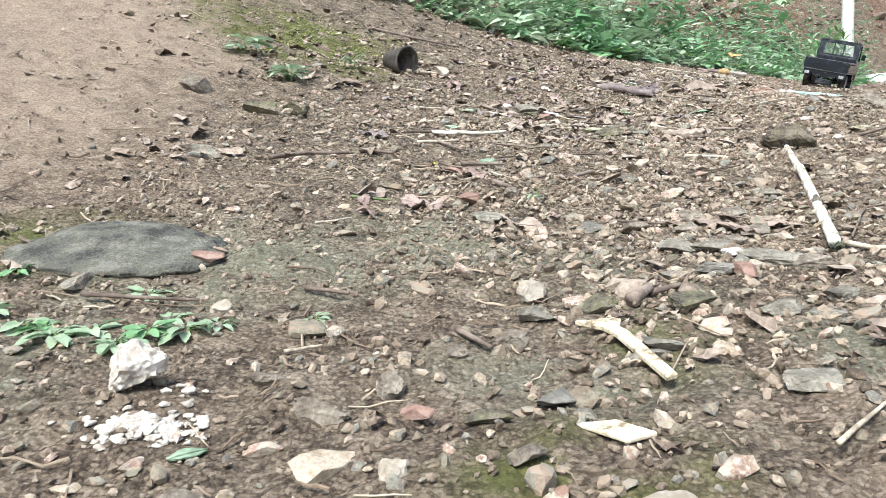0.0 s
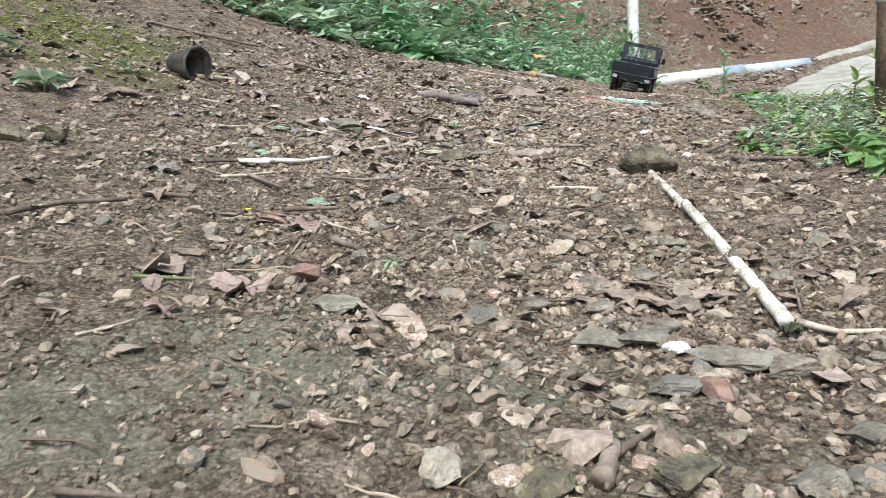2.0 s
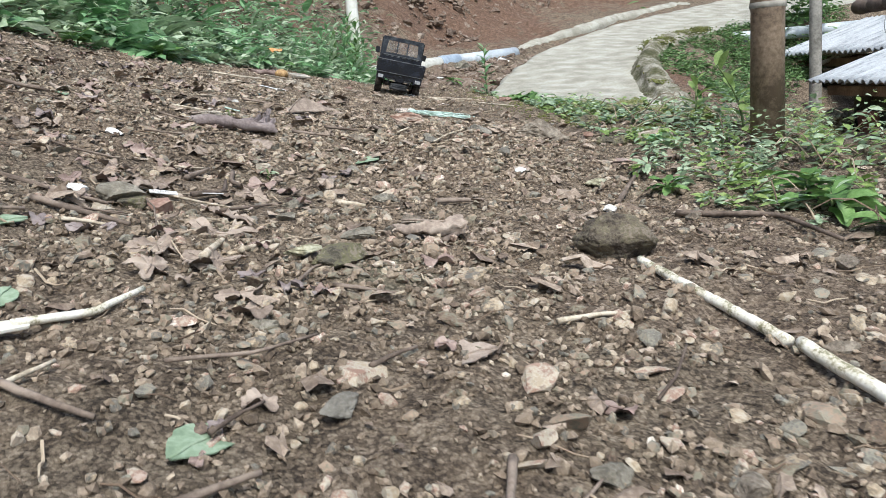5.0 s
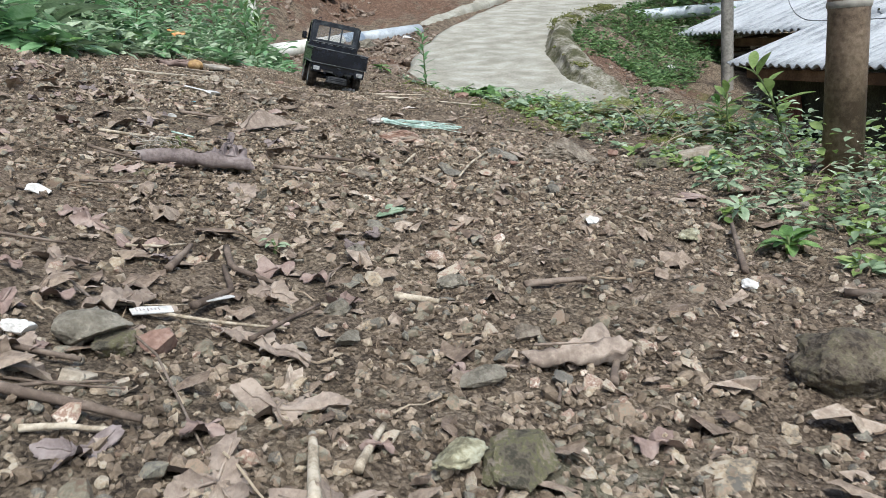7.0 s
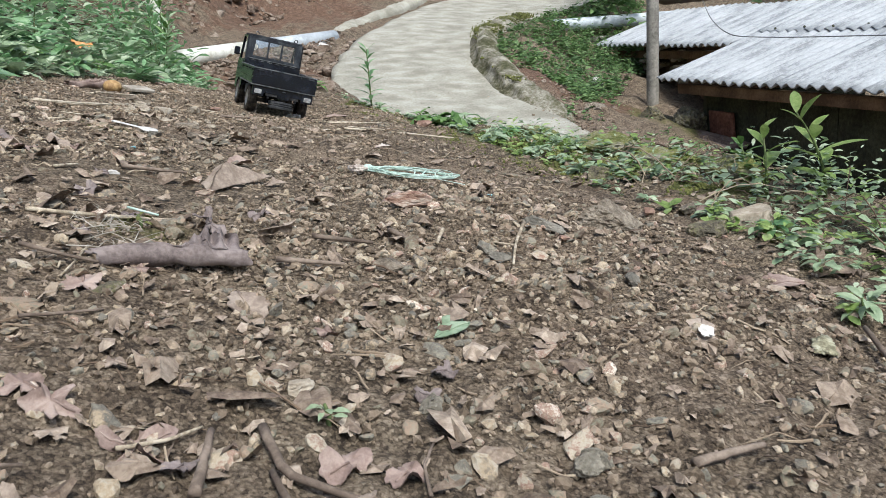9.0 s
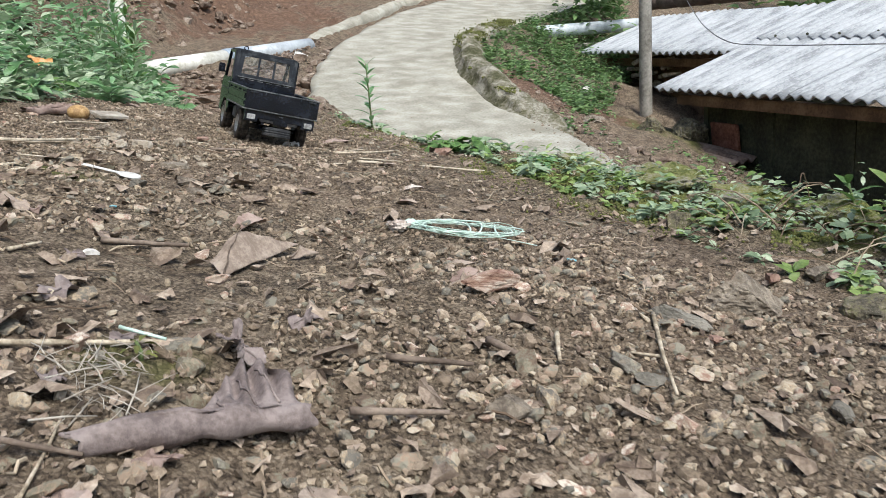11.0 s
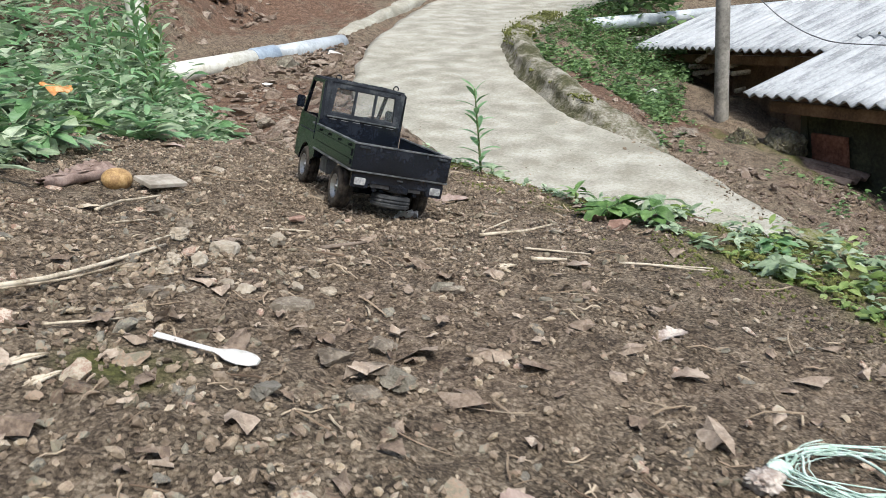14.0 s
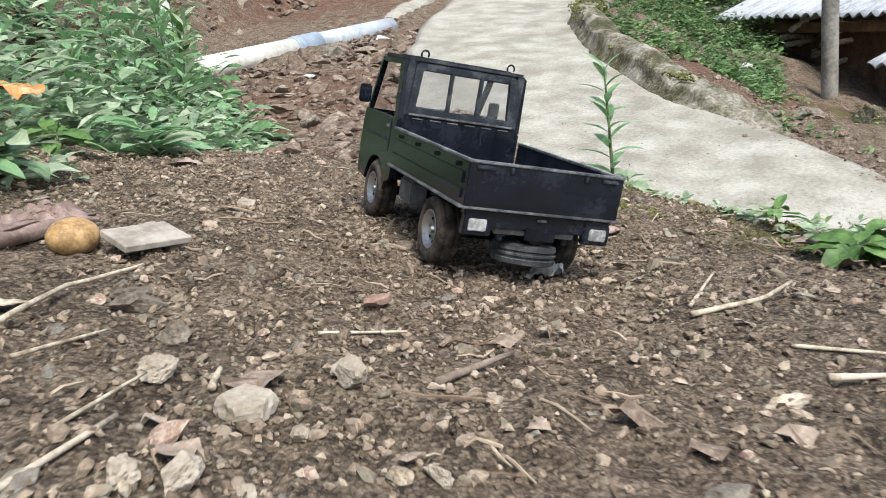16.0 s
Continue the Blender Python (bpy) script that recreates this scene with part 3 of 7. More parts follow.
def build_ground():
    gx = spaced(-60, 70, -0.70, 2.0, 0.0105, 1.10, 5.2, 0.045)
    gy = spaced(-50, 70, 0.30, 3.9, 0.0105, 1.10, 6.0, 0.045)
    X, Y = np.meshgrid(gx, gy)
    Z = height(X, Y)
    near = (X > -1.2) & (X < 3.2) & (Y > 0) & (Y < 5.5)
    flat = Z.ravel()
    flat += np.where(near, crumbs(X, Y), (0.05 * lattice(X, Y, 1.7, 8) + 0.03 * lattice(X, Y, 5, 9) + 0.016 * lattice(X, Y, 13, 9) + 0.010 * lattice(X, Y, 19, 5)) * np.where((side(X, Y, LIP) > -0.15) & (side(X, Y, PATH_RIGHT) < 0.3), 0.0, 1.0)).ravel()
    nx, ny = len(gx), len(gy)
    a = (np.arange(ny - 1)[:, None] * nx + np.arange(nx - 1)).ravel()
    h = Heap()
    h.add(np.c_[X.ravel(), Y.ravel(), flat], np.c_[a, a + 1, a + nx + 1, a + nx])
    thing("ground", Matrix(), "bare brown trodden soil slope with clay bank", "ground", h.mesh("ground", SOIL, True), kind="structure")


def along(line, n):
    """n points at even steps along a polyline."""
    p = np.array(line, float)
    d = np.r_[0, np.cumsum(np.hypot(*np.diff(p, axis=0).T))]
    s = np.linspace(0, d[-1], n)
    return np.c_[np.interp(s, d, p[:, 0]), np.interp(s, d, p[:, 1])]


PATH_LEFT = [(1.75, 1.75), (2.1, 2.6), (2.28, 3.3), (2.45, 4.1), (2.9, 4.75), (3.6, 5.38), (4.4, 5.93), (5.9, 6.7), (9.0, 7.6), (14.0, 8.4)]


def build_path():
    n, c = 150, 22
    left, right = along(PATH_LEFT, n), along([(1.95, 1.75)] + PATH_RIGHT[2:], n)
    verts, faces = [], []
    for k in range(n):
        for q in range(c + 1):
            x, y = left[k] * (1 - q / c) + right[k] * q / c
            p = Vector((x, y, 0))
            ragged = 0.02 * noise.noise(p * 5) if q in (0, c) else 0
            z = float(path_level(x, y)) + 0.012 * noise.noise(p * 2.5) + 0.005 * noise.noise(p * 11) - (0.012 if q in (0, c) else 0)
            verts.append((x + ragged, y - ragged, z))
    top = len(verts)
    for k in range(n):
        for q in (0, c):
            v = verts[k * (c + 1) + q]
            verts.append((v[0], v[1], v[2] - 0.12))
    for k in range(n - 1):
        for q in range(c):
            a = k * (c + 1) + q
            faces.append((a, a + 1, a + c + 2, a + c + 1))
        faces.append((k * (c + 1), (k + 1) * (c + 1), top + 2 * k + 2, top + 2 * k))
        faces.append((k * (c + 1) + c, top + 2 * k + 1, top + 2 * k + 3, (k + 1) * (c + 1) + c))
    thing("path", Matrix(), "worn pale concrete footpath winding uphill", "path", raw_mesh("path", verts, faces, CONCRETE, True), kind="structure")


def build_kerb(name, line, width, tall, n, mat, label, seed, rough=1.0):
    """A hand-cast concrete kerb with an uneven, crumbled top."""
    pts = along(line, n)
    verts, faces = [], []
    key = np.array([(-0.95, -0.6), (-0.80, 0.02), (-0.56, 0.30), (-0.40, 0.85), (-0.10, 1.05), (0.16, 1.0), (0.5, 0.80), (0.75, 0.45), (0.95, 0.0), (1.0, -1.6)])
    prof = [(np.interp(s, np.arange(10), key[:, 0]), np.interp(s, np.arange(10), key[:, 1])) for s in np.linspace(0, 9, 28)]
    for k, (x, y) in enumerate(pts):
        d = pts[min(k + 1, n - 1)] - pts[max(k - 1, 0)]
        d /= np.linalg.norm(d)
        side_way = np.array((d[1], -d[0]))
        grow = min(1.0, 0.15 + k * 3.2 / n, 0.35 + (n - 1 - k) * 7.0 / n)
        for q, (u, w) in enumerate(prof):
            o = pts[k] + side_way * (u * width)
            v = Vector((o[0], o[1], w * 0.05 + seed))
            z = float(path_level(x, y)) + w * tall * grow - 0.07 * max(0.0, 1 - k / (0.10 * n)) + rough * (0.02 * noise.noise(v * 3) + 0.020 * noise.noise(v * 9) + 0.014 * noise.noise(v * 21) + 0.009 * noise.noise(v * 48))
            push = rough * (0.025 * noise.noise(v * 5) + 0.014 * noise.noise(v * 17) + 0.008 * noise.noise(v * 45 + Vector((0, 0, w))))
            verts.append((o[0] + side_way[0] * push, o[1] + side_way[1] * push, z))
    m = len(prof)
    for k in range(n - 1):
        for q in range(m - 1):
            faces.append((k * m + q, k * m + q + 1, (k + 1) * m + q + 1, (k + 1) * m + q))
    faces += [tuple(range(m))[::-1], tuple((n - 1) * m + q for q in range(m))]
    thing(name, Matrix(), label, "kerb", raw_mesh(name, verts, faces, mat, True), kind="structure")


# ---- house below the path ----
EAVE = Vector((4.24, 3.60, 0.25))
ALONG = Vector((-0.553, -0.833, 0.0))
UPHILL = Vector((0.78, -0.518, 0.29)).normalized()


def roof_sheet_mesh(width, length, seed):
    """A corrugated sheet: waves across x, laid up along y, 7 mm thick."""
    n, rows, pitch = int(width / 0.073 * 8), 10, 0.073
    verts, faces = [], []
    for side_z in (0.0, -0.007):
        for k in range(rows + 1):
            for q in range(n + 1):
                x = width * q / n
                y = length * k / rows
                sag = 0.006 * noise.noise(Vector((x * 2, y * 2, seed)))
                chip = 0.012 * noise.noise(Vector((x * 30, seed, 0))) if k == 0 else 0
                verts.append((x, y + chip, 0.0105 * math.cos(2 * math.pi * x / pitch) + side_z + sag))
    m = (rows + 1) * (n + 1)
    for k in range(rows):
        for q in range(n):
            a = k * (n + 1) + q
            faces.append((a, a + 1, a + n + 2, a + n + 1))
            faces.append((m + a, m + a + n + 1, m + a + n + 2, m + a + 1))
    for q in range(n):
        faces.append((q, m + q, m + q + 1, q + 1))
        e = rows * (n + 1) + q
        faces.append((e, e + 1, m + e + 1, m + e))
    for k in range(rows):
        a, e = k * (n + 1), k * (n + 1) + n
        faces.append((a, a + n + 1, m + a + n + 1, m + a))
        faces.append((e, m + e, m + e + n + 1, e + n + 1))
    return raw_mesh("roof_sheet", verts, faces, ROOFING, True)


def roof_frame(origin):
    up = ALONG.cross(UPHILL).normalized()
    up = up if up.z > 0 else -up
    m = Matrix.Identity(4)
    for k, v in enumerate((ALONG, UPHILL, up, origin)):
        m.col[k][:3] = v
    return m


def build_house():
    house = thing("house", Matrix.Translation((4.0, 2.6, -1.6)), "low house with corrugated grey roof below the path", "house")
    back = house.matrix_basis.inverted()
    # lower roof, then the roof that runs on behind it
    bolt = finish(lathe([(0.0, 0.007), (0.004, 0.006), (0.006, 0.002), (0.006, -0.004)], 8), "bolt", WALL_DARK, True)
    for row, (start, count, wide, long) in enumerate(((EAVE, 6, 0.954, 0.74), (EAVE + UPHILL * 0.655 + Vector((0, 0, 0.009)), 6, 0.954, 0.96))):
        me = roof_sheet_mesh(wide - 0.014, long, row)
        for k in range(count):
            m = back @ roof_frame(start + ALONG * (wide * k) + Vector((0, 0, 0.004 * (k % 2)))) @ Matrix.Rotation(radians(0.5 * (-1) ** k), 4, "Z")
            sheet = part("roof_sheet", me, ROOFING, house, "", m)
            for u in range(4):
                part("bolt", bolt, WALL_DARK, sheet, "", Matrix.Translation((0.212 * (u + 0.5), long - 0.05 + 0.01 * (u % 2), 0.013)))
    me = roof_sheet_mesh(0.949 - 0.02, 0.74, 7)
    for k in range(2):
        part("roof_sheet", me, ROOFING, house, "", back @ roof_frame(EAVE + UPHILL * 0.60 - ALONG * (0.90 + 0.949 * k) + Vector((0, 0, -0.035 + 0.008 * (k % 2)))))
    along_turn = Matrix(((ALONG.x, -ALONG.y, 0, 0), (ALONG.y, ALONG.x, 0, 0), (0, 0, 1, 0), (0, 0, 0, 1)))
    flat_up = Vector((-ALONG.y, ALONG.x, 0))
    if flat_up.dot(UPHILL) < 0:
        flat_up = -flat_up

    def put(name, mat, s0, s1, inset, z0, z1, thick, label=""):
        c = EAVE + ALONG * ((s0 + s1) / 2) + flat_up * (inset + thick / 2)
        part(name, boxed((0, 0, 0), (s1 - s0, thick, z1 - z0), 0.004), mat, house, label, back @ Matrix.Translation((c.x, c.y, (z0 + z1) / 2)) @ along_turn)

    put("eave_beam", TIMBER, 0.10, 5.7, 0.06, 0.172, 0.222, 0.05, "brown wooden eave beam")
    # near-black, faintly green boards, the same mottled tone over their whole height
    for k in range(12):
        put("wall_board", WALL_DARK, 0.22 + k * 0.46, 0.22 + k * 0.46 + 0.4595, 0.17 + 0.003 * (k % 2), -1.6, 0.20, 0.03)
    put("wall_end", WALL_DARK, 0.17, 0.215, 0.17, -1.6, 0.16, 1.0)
    put("eave_beam", TIMBER, -1.8, 0.3, 0.72, 0.295, 0.345, 0.05)
    for k in range(4):
        put("wall_board", TIMBER, -1.75 + k * 0.48, -1.75 + k * 0.48 + 0.47, 0.92, -1.2, 0.36, 0.03)
    # dark ridge tiles
    tile = bmesh.new()
    lathe([(0.055, 0), (0.065, 0.05), (0.060, 0.26), (0.052, 0.26), (0.048, 0.0), (0.055, 0)], 14, Matrix.Rotation(radians(90), 4, "Y"), tile)
    tm = finish(tile, "ridge_tile", TILE, True)
    ridge = EAVE + UPHILL * 1.60 + Vector((0, 0, 0.01))
    for k in range(34):
        part("ridge_tile", tm, TILE, house, "", back @ Matrix.Translation(ridge + ALONG * (-2.5 + k * 0.235)) @ along_turn)
    sheet = boxed((0, 0, 0), (0.20, 0.015, 0.18), 0.003)
    c = EAVE + ALONG * 0.38 + flat_up * 0.145
    part("rusty_panel", sheet, RUST_RED, house, "rust-red metal panel", back @ Matrix.Translation((c.x, c.y, 0.0)) @ along_turn @ Matrix.Rotation(radians(6), 4, "X"))


# ---- pipes and posts ----
def along_3d(line, n):
    """n points along a rounded line through space."""
    p = np.array(line, float)
    s = np.linspace(0, len(p) - 1, n)
    out = np.array([np.interp(s, np.arange(len(p)), p[:, k]) for k in range(3)]).T
    for _ in range(2):
        out[1:-1] = (out[:-2] + 2 * out[1:-1] + out[2:]) / 4
    return [tuple(q) for q in out]


def bar(name, a, c, r, mat, label, category, n=16, r2=None, bow=0.0, seed=0, steps=8):
    a, c = Vector(a), Vector(c)
    pts = [(a.lerp(c, k / steps) - a) + Vector((0, 0, bow * math.sin(math.pi * k / steps))) for k in range(steps + 1)]
    rad = [r + ((r2 if r2 is not None else r) - r) * k / steps for k in range(steps + 1)]
    return thing(name, Matrix.Translation(a), label, category, tube_mesh(name, pts, rad, mat, n, 0.02, seed))


def build_pipes():
    base = (2.45, 5.47, ground_z(2.45, 5.47) - 0.05)
    bar("standpipe", base, (2.49, 5.47, base[2] + 2.6), 0.036, PVC, "white plastic pipe standing upright in weeds", "pipe")
    a, c = Vector((2.55, 5.68, 0.515)), Vector((4.02, 5.86, 0.585))
    p = thing("drain_pipe", Matrix.Translation(a), "long cream plastic pipe with blue-grey sleeve on ground", "pipe")
    d = c - a
    part("pipe_length", tube_mesh("pipe_length", [(0, 0, 0), d * 0.3, d * 0.50], [0.05] * 3, PVC, 20), PVC, p)
    part("sleeve", tube_mesh("sleeve", [d * 0.485, d * 0.49, d * 0.60, d * 0.605], [0.05, 0.056, 0.056, 0.05], PVC_BLUE, 20), PVC_BLUE, p, "blue-grey coupling sleeve")
    part("pipe_length", tube_mesh("pipe_length", [d * 0.60, d], [0.05] * 2, PVC_GREY, 20), PVC_GREY, p)
    a = Vector((5.50, 5.33, 0.56))
    bar("water_pipe", a, (7.6, 3.9, 0.58), 0.047, PVC_GREY, "thick pale grey plastic pipe crossing behind kerb", "pipe", 18)
    bar("thin_pipe", a + Vector((0.02, -0.05, -0.13)), (7.2, 4.0, 0.46), 0.022, POLE_GREY, "thin weathered pipe under a thick one", "pipe", 12)
    # grey post by the house
    z = -0.35
    bar("utility_post", (4.76, 3.88, z), (4.80, 3.90, 3.4), 0.037, POLE_GREY, "grey weathered round post beside the roof", "post", 16, 0.034)
    # bamboo post on the terrace edge
    x, y = 1.262, 1.79
    b = thing("bamboo_post", Matrix.Translation((x, y, ground_z(x, y) - 0.05)) @ Matrix.Rotation(radians(1.2), 4, "Y"), "thick brown bamboo post with a node ring", "post")
    prof = [(0.0, 0), (0.0289, 0)]
    for k in range(5):
        z = 0.29 + k * 0.31
        prof += [(0.0278 - k * 0.0008, z - 0.012), (0.0292 - k * 0.0008, z - 0.003), (0.0270 - k * 0.0008, z), (0.0292 - k * 0.0008, z + 0.004), (0.0275 - k * 0.0008, z + 0.014)]
    prof += [(0.0252, 1.9), (0.0, 1.9)]
    part("culm", lathe(prof, 22), BAMBOO, b, even=True)
    tie = finish(lathe([(0.0290, 0.284), (0.0303, 0.287), (0.0303, 0.291), (0.0290, 0.294)], 22), "tie", POLE_GREY, True)
    part("tie", tie, POLE_GREY, b, "pale tie round the node")
    # cable over the roof
    pts = along_3d([(6.25, 4.22, 0.71), (5.33, 3.77, 0.55), (4.86, 3.51, 0.48), (4.56, 3.31, 0.44), (4.31, 2.96, 0.43), (4.02, 2.52, 0.43), (3.73, 2.07, 0.43)], 30)
    thing("cable", Matrix(), "thin dark cable hanging over the roof", "cable", tube_mesh("cable", pts, [0.0028] * 30, CABLE_GREY, 6))


# ---- model truck ----
def build_truck(m):
    t = thing("model_pickup_truck", m, "small black plastic model pickup truck on dirt, bed empty", "toy truck")
    K, D, E = TRUCK_BLACK, TRUCK_DUSTY, TRUCK_EDGE

    # cargo bed
    y0, y1, hw = -0.174, 0.036, 0.0745
    floor = boxed((0, (y0 + y1) / 2, 0.0735), (2 * hw - 0.006, y1 - y0 - 0.004, 0.004), 0.0005)
    for k in range(9):
        box(floor, (-0.056 + k * 0.014, (y0 + y1) / 2 - 0.012, 0.0761), (0.0095, y1 - y0 - 0.045, 0.0016), 0.0005)
    box(floor, (0, y1 - 0.022, 0.0761), (0.13, 0.018, 0.0016), 0.0005)
    part("bed_floor", floor, D, t, "dusty ribbed bed floor")
    for s in (-1, 1):
        board = boxed((s * (hw - 0.002), (y0 + y1) / 2, 0.0885), (0.0042, y1 - y0, 0.037), 0.0008)
        box(board, (s * (hw + 0.0008), (y0 + y1) / 2, 0.0925), (0.002, y1 - y0 - 0.012, 0.010), 0.0006)
        box(board, (s * (hw + 0.0008), (y0 + y1) / 2, 0.079), (0.002, y1 - y0 - 0.012, 0.008), 0.0006)
        sb = part("side_board", board, K, t)
        part("top_rail", boxed((s * (hw - 0.0018), (y0 + y1) / 2, 0.1076), (0.0062, y1 - y0 + 0.001, 0.0024), 0.0008), E, sb, "scuffed top rail")
        part("lower_rail", boxed((s * (hw + 0.0006), (y0 + y1) / 2, 0.0688), (0.004, y1 - y0, 0.0026), 0.0006), E, sb, "scuffed lower rail")
        for q in range(4):
            part("hook", boxed((s * (hw + 0.0018), y0 + 0.022 + q * 0.054, 0.1015), (0.003, 0.004, 0.004), 0.0006), K, sb)
    gate = boxed((0, y0, 0.0885), (2 * hw, 0.0042, 0.037), 0.0008)
    g = part("tailgate", gate, K, t)
    for z, tall in ((0.096, 0.012), (0.079, 0.013)):
        part("pressed_panel", boxed((0, y0 - 0.0016, z), (0.136, 0.002, tall), 0.0007), K, g)
    part("top_rail", boxed((0, y0, 0.1076), (2 * hw + 0.002, 0.006, 0.0024), 0.0008), E, g, "scuffed top rail")
    part("lower_rail", boxed((0, y0 - 0.0008, 0.0688), (2 * hw + 0.002, 0.005, 0.0022), 0.0006), E, g, "scuffed lower rail")
    for x in (-0.060, 0.060):
        part("latch", boxed((x, y0 - 0.0034, 0.1035), (0.016, 0.003, 0.003), 0.0008), D, g)
    for x in (-0.036, 0.036):
        part("hook", boxed((x, y0 - 0.0034, 0.1032), (0.0025, 0.003, 0.005), 0.0006), D, g)

    # rear valance, lamps, plate
    val = boxed((0, y0 + 0.004, 0.0600), (0.142, 0.006, 0.0145), 0.001)
    for x in (-0.058, 0.058):
        box(val, (x, y0 + 0.003, 0.0545), (0.026, 0.008, 0.018), 0.001)
    for x in (-0.032, 0.032):
        box(val, (x, y0 + 0.010, 0.050), (0.006, 0.006, 0.018), 0.001)
    v = part("rear_valance", val, K, t)
    for x in (-0.0585, 0.0585):
        lm = part("tail_lamp", boxed((x, y0 - 0.0012, 0.0548), (0.0165, 0.003, 0.0105), 0.0008), LENS, t, "clouded clear tail lamp")
        part("bezel", boxed((x, y0 + 0.0006, 0.0548), (0.0195, 0.002, 0.0135), 0.0008), K, lm)
    part("number_plate", boxed((0.002, y0 - 0.0005, 0.0495), (0.029, 0.003, 0.0095), 0.0008), K, t, "blank black plate")
    part("plate_lamp", boxed((0.002, y0 + 0.0002, 0.0628), (0.009, 0.003, 0.0022), 0.0006), E, t)
    part("bumper_bar", boxed((0, y0 + 0.008, 0.0505), (0.078, 0.006, 0.0065), 0.001), GREY_PLASTIC, t, "dull grey cross bar")

    # spare wheel under the bed
    sp = Matrix.Translation((0.003, y0 + 0.026, 0.0285)) @ Matrix.Rotation(radians(-5), 4, "X")
    tyre = lathe([(0.013, -0.009), (0.024, -0.0095), (0.0285, -0.008), (0.0295, -0.004), (0.0282, -0.003), (0.0282, -0.0015), (0.0297, -0.0008), (0.0297, 0.0008), (0.0282, 0.0015), (0.0282, 0.003), (0.0295, 0.004), (0.0285, 0.008), (0.024, 0.0095), (0.013, 0.009), (0.013, -0.009)], 40, sp)
    part("spare_tyre", tyre, TYRE_CLEAN, t, "grey ribbed spare tyre lying flat")
    part("spare_carrier", boxed((0.003, y0 + 0.03, 0.043), (0.012, 0.05, 0.01), 0.001), K, t)

    # chassis
    ch = boxed((-0.028, -0.01, 0.056), (0.008, 0.30, 0.014), 0.001)
    box(ch, (0.028, -0.01, 0.056), (0.008, 0.30, 0.014), 0.001)
    for y in (-0.155, -0.06, 0.0, 0.07):
        box(ch, (0, y, 0.056), (0.05, 0.01, 0.010), 0.001)
    part("chassis", ch, K, t)
    part("side_tank", boxed((-0.052, 0.012, 0.047), (0.018, 0.040, 0.024), 0.002), GREY_PLASTIC, t, "dull grey tank")
    part("battery_box", boxed((0.052, 0.010, 0.049), (0.018, 0.036, 0.020), 0.002), K, t)
    for y in (-0.0985, 0.0985):
        ax = bmesh.new()
        box(ax, (0, y, 0.0315), (0.10, 0.010, 0.010), 0.003)
        bmesh.ops.create_uvsphere(ax, u_segments=14, v_segments=8, radius=0.013, matrix=Matrix.Translation((0.008, y, 0.0315)))
        part("axle", ax, K, t)
    for x in (-0.046, 0.046):
        part("leaf_spring", boxed((x, -0.0985, 0.045), (0.006, 0.09, 0.004), 0.001), K, t)

    # wheels
    for x, y in ((-1, -0.0985), (1, -0.0985), (-1, 0.0985), (1, 0.0985)):
        w = Matrix.Translation((x * 0.0605, y, 0.0315)) @ Matrix.Rotation(radians(90 * x), 4, "Y")
        prof = [(0.0175, -0.0105), (0.026, -0.0115), (0.0300, -0.0098), (0.0315, -0.0066), (0.0300, -0.0052), (0.0300, -0.0040), (0.0315, -0.0028), (0.0315, 0.0028), (0.0300, 0.0040), (0.0300, 0.0052), (0.0315, 0.0066), (0.0300, 0.0098), (0.026, 0.0115), (0.0185, 0.0105), (0.0175, -0.0105)]
        wh = part("wheel", lathe(prof, 44), TYRE, t, "muddy brown rubber tyre", w, True)
        rim = lathe([(0.0, 0.0062), (0.0045, 0.0066), (0.0055, 0.0052), (0.0118, 0.0040), (0.0148, 0.0056), (0.0172, 0.0104), (0.0186, 0.0108), (0.0182, 0.0085), (0.0165, 0.0), (0.0, 0.0)], 32)
        r = part("rim", rim, CHROME, wh, "silver pressed-steel rim", even=True)
        holes = bmesh.new()
        for k in range(8):
            a = 2 * math.pi * k / 8
            box(holes, (0.0122 * math.cos(a), 0.0122 * math.sin(a), 0.0046), (0.0032, 0.0032, 0.0016), 0.0006, None)
        part("rim_holes", holes, K, wh, "dark vent holes")
        part("hub", lathe([(0.0, 0.0095), (0.0032, 0.009), (0.0042, 0.0055), (0.0, 0.0055)], 16), CHROME, wh)

    # cab
    arch = [(0.0985 + 0.0375 * math.cos(a), 0.0315 + 0.0375 * math.sin(a)) for a in np.linspace(radians(8), radians(172), 13)]
    side_pts = [(0.168, 0.040), (0.1715, 0.070), (0.169, 0.100), (0.1655, 0.1165), (0.0405, 0.1165), (0.0405, 0.052), (0.056, 0.046)] + arch[::-1]
    for s in (-1, 1):
        door = prism(side_pts, s * 0.0715, s * 0.0675, 0.0008)
        sp2 = part("door_side", door, K, t)
        skin = prism([(0.156, 0.086), (0.1555, 0.1145), (0.058, 0.1145), (0.058, 0.080), (0.100, 0.0735), (0.128, 0.078)], s * 0.0722, s * 0.0712, 0.0004)
        d = part("door", skin, K, t)
        part("door_handle", boxed((s * 0.0732, 0.066, 0.1065), (0.0024, 0.010, 0.0034), 0.0008), E, d)
        part("trim_strip", boxed((s * 0.0726, 0.105, 0.092), (0.0012, 0.092, 0.002), 0.0004), D, d)
        pil = prism([(0.0405, 0.1165), (0.0545, 0.1165), (0.0575, 0.1755), (0.0440, 0.1785)], s * 0.0715, s * 0.0650, 0.0012)
        part("rear_pillar", pil, K, t)
        pil = prism([(0.1655, 0.1165), (0.1575, 0.1165), (0.1240, 0.1755), (0.1300, 0.1785)], s * 0.0700, s * 0.0640, 0.0010)
        part("front_pillar", pil, K, t)
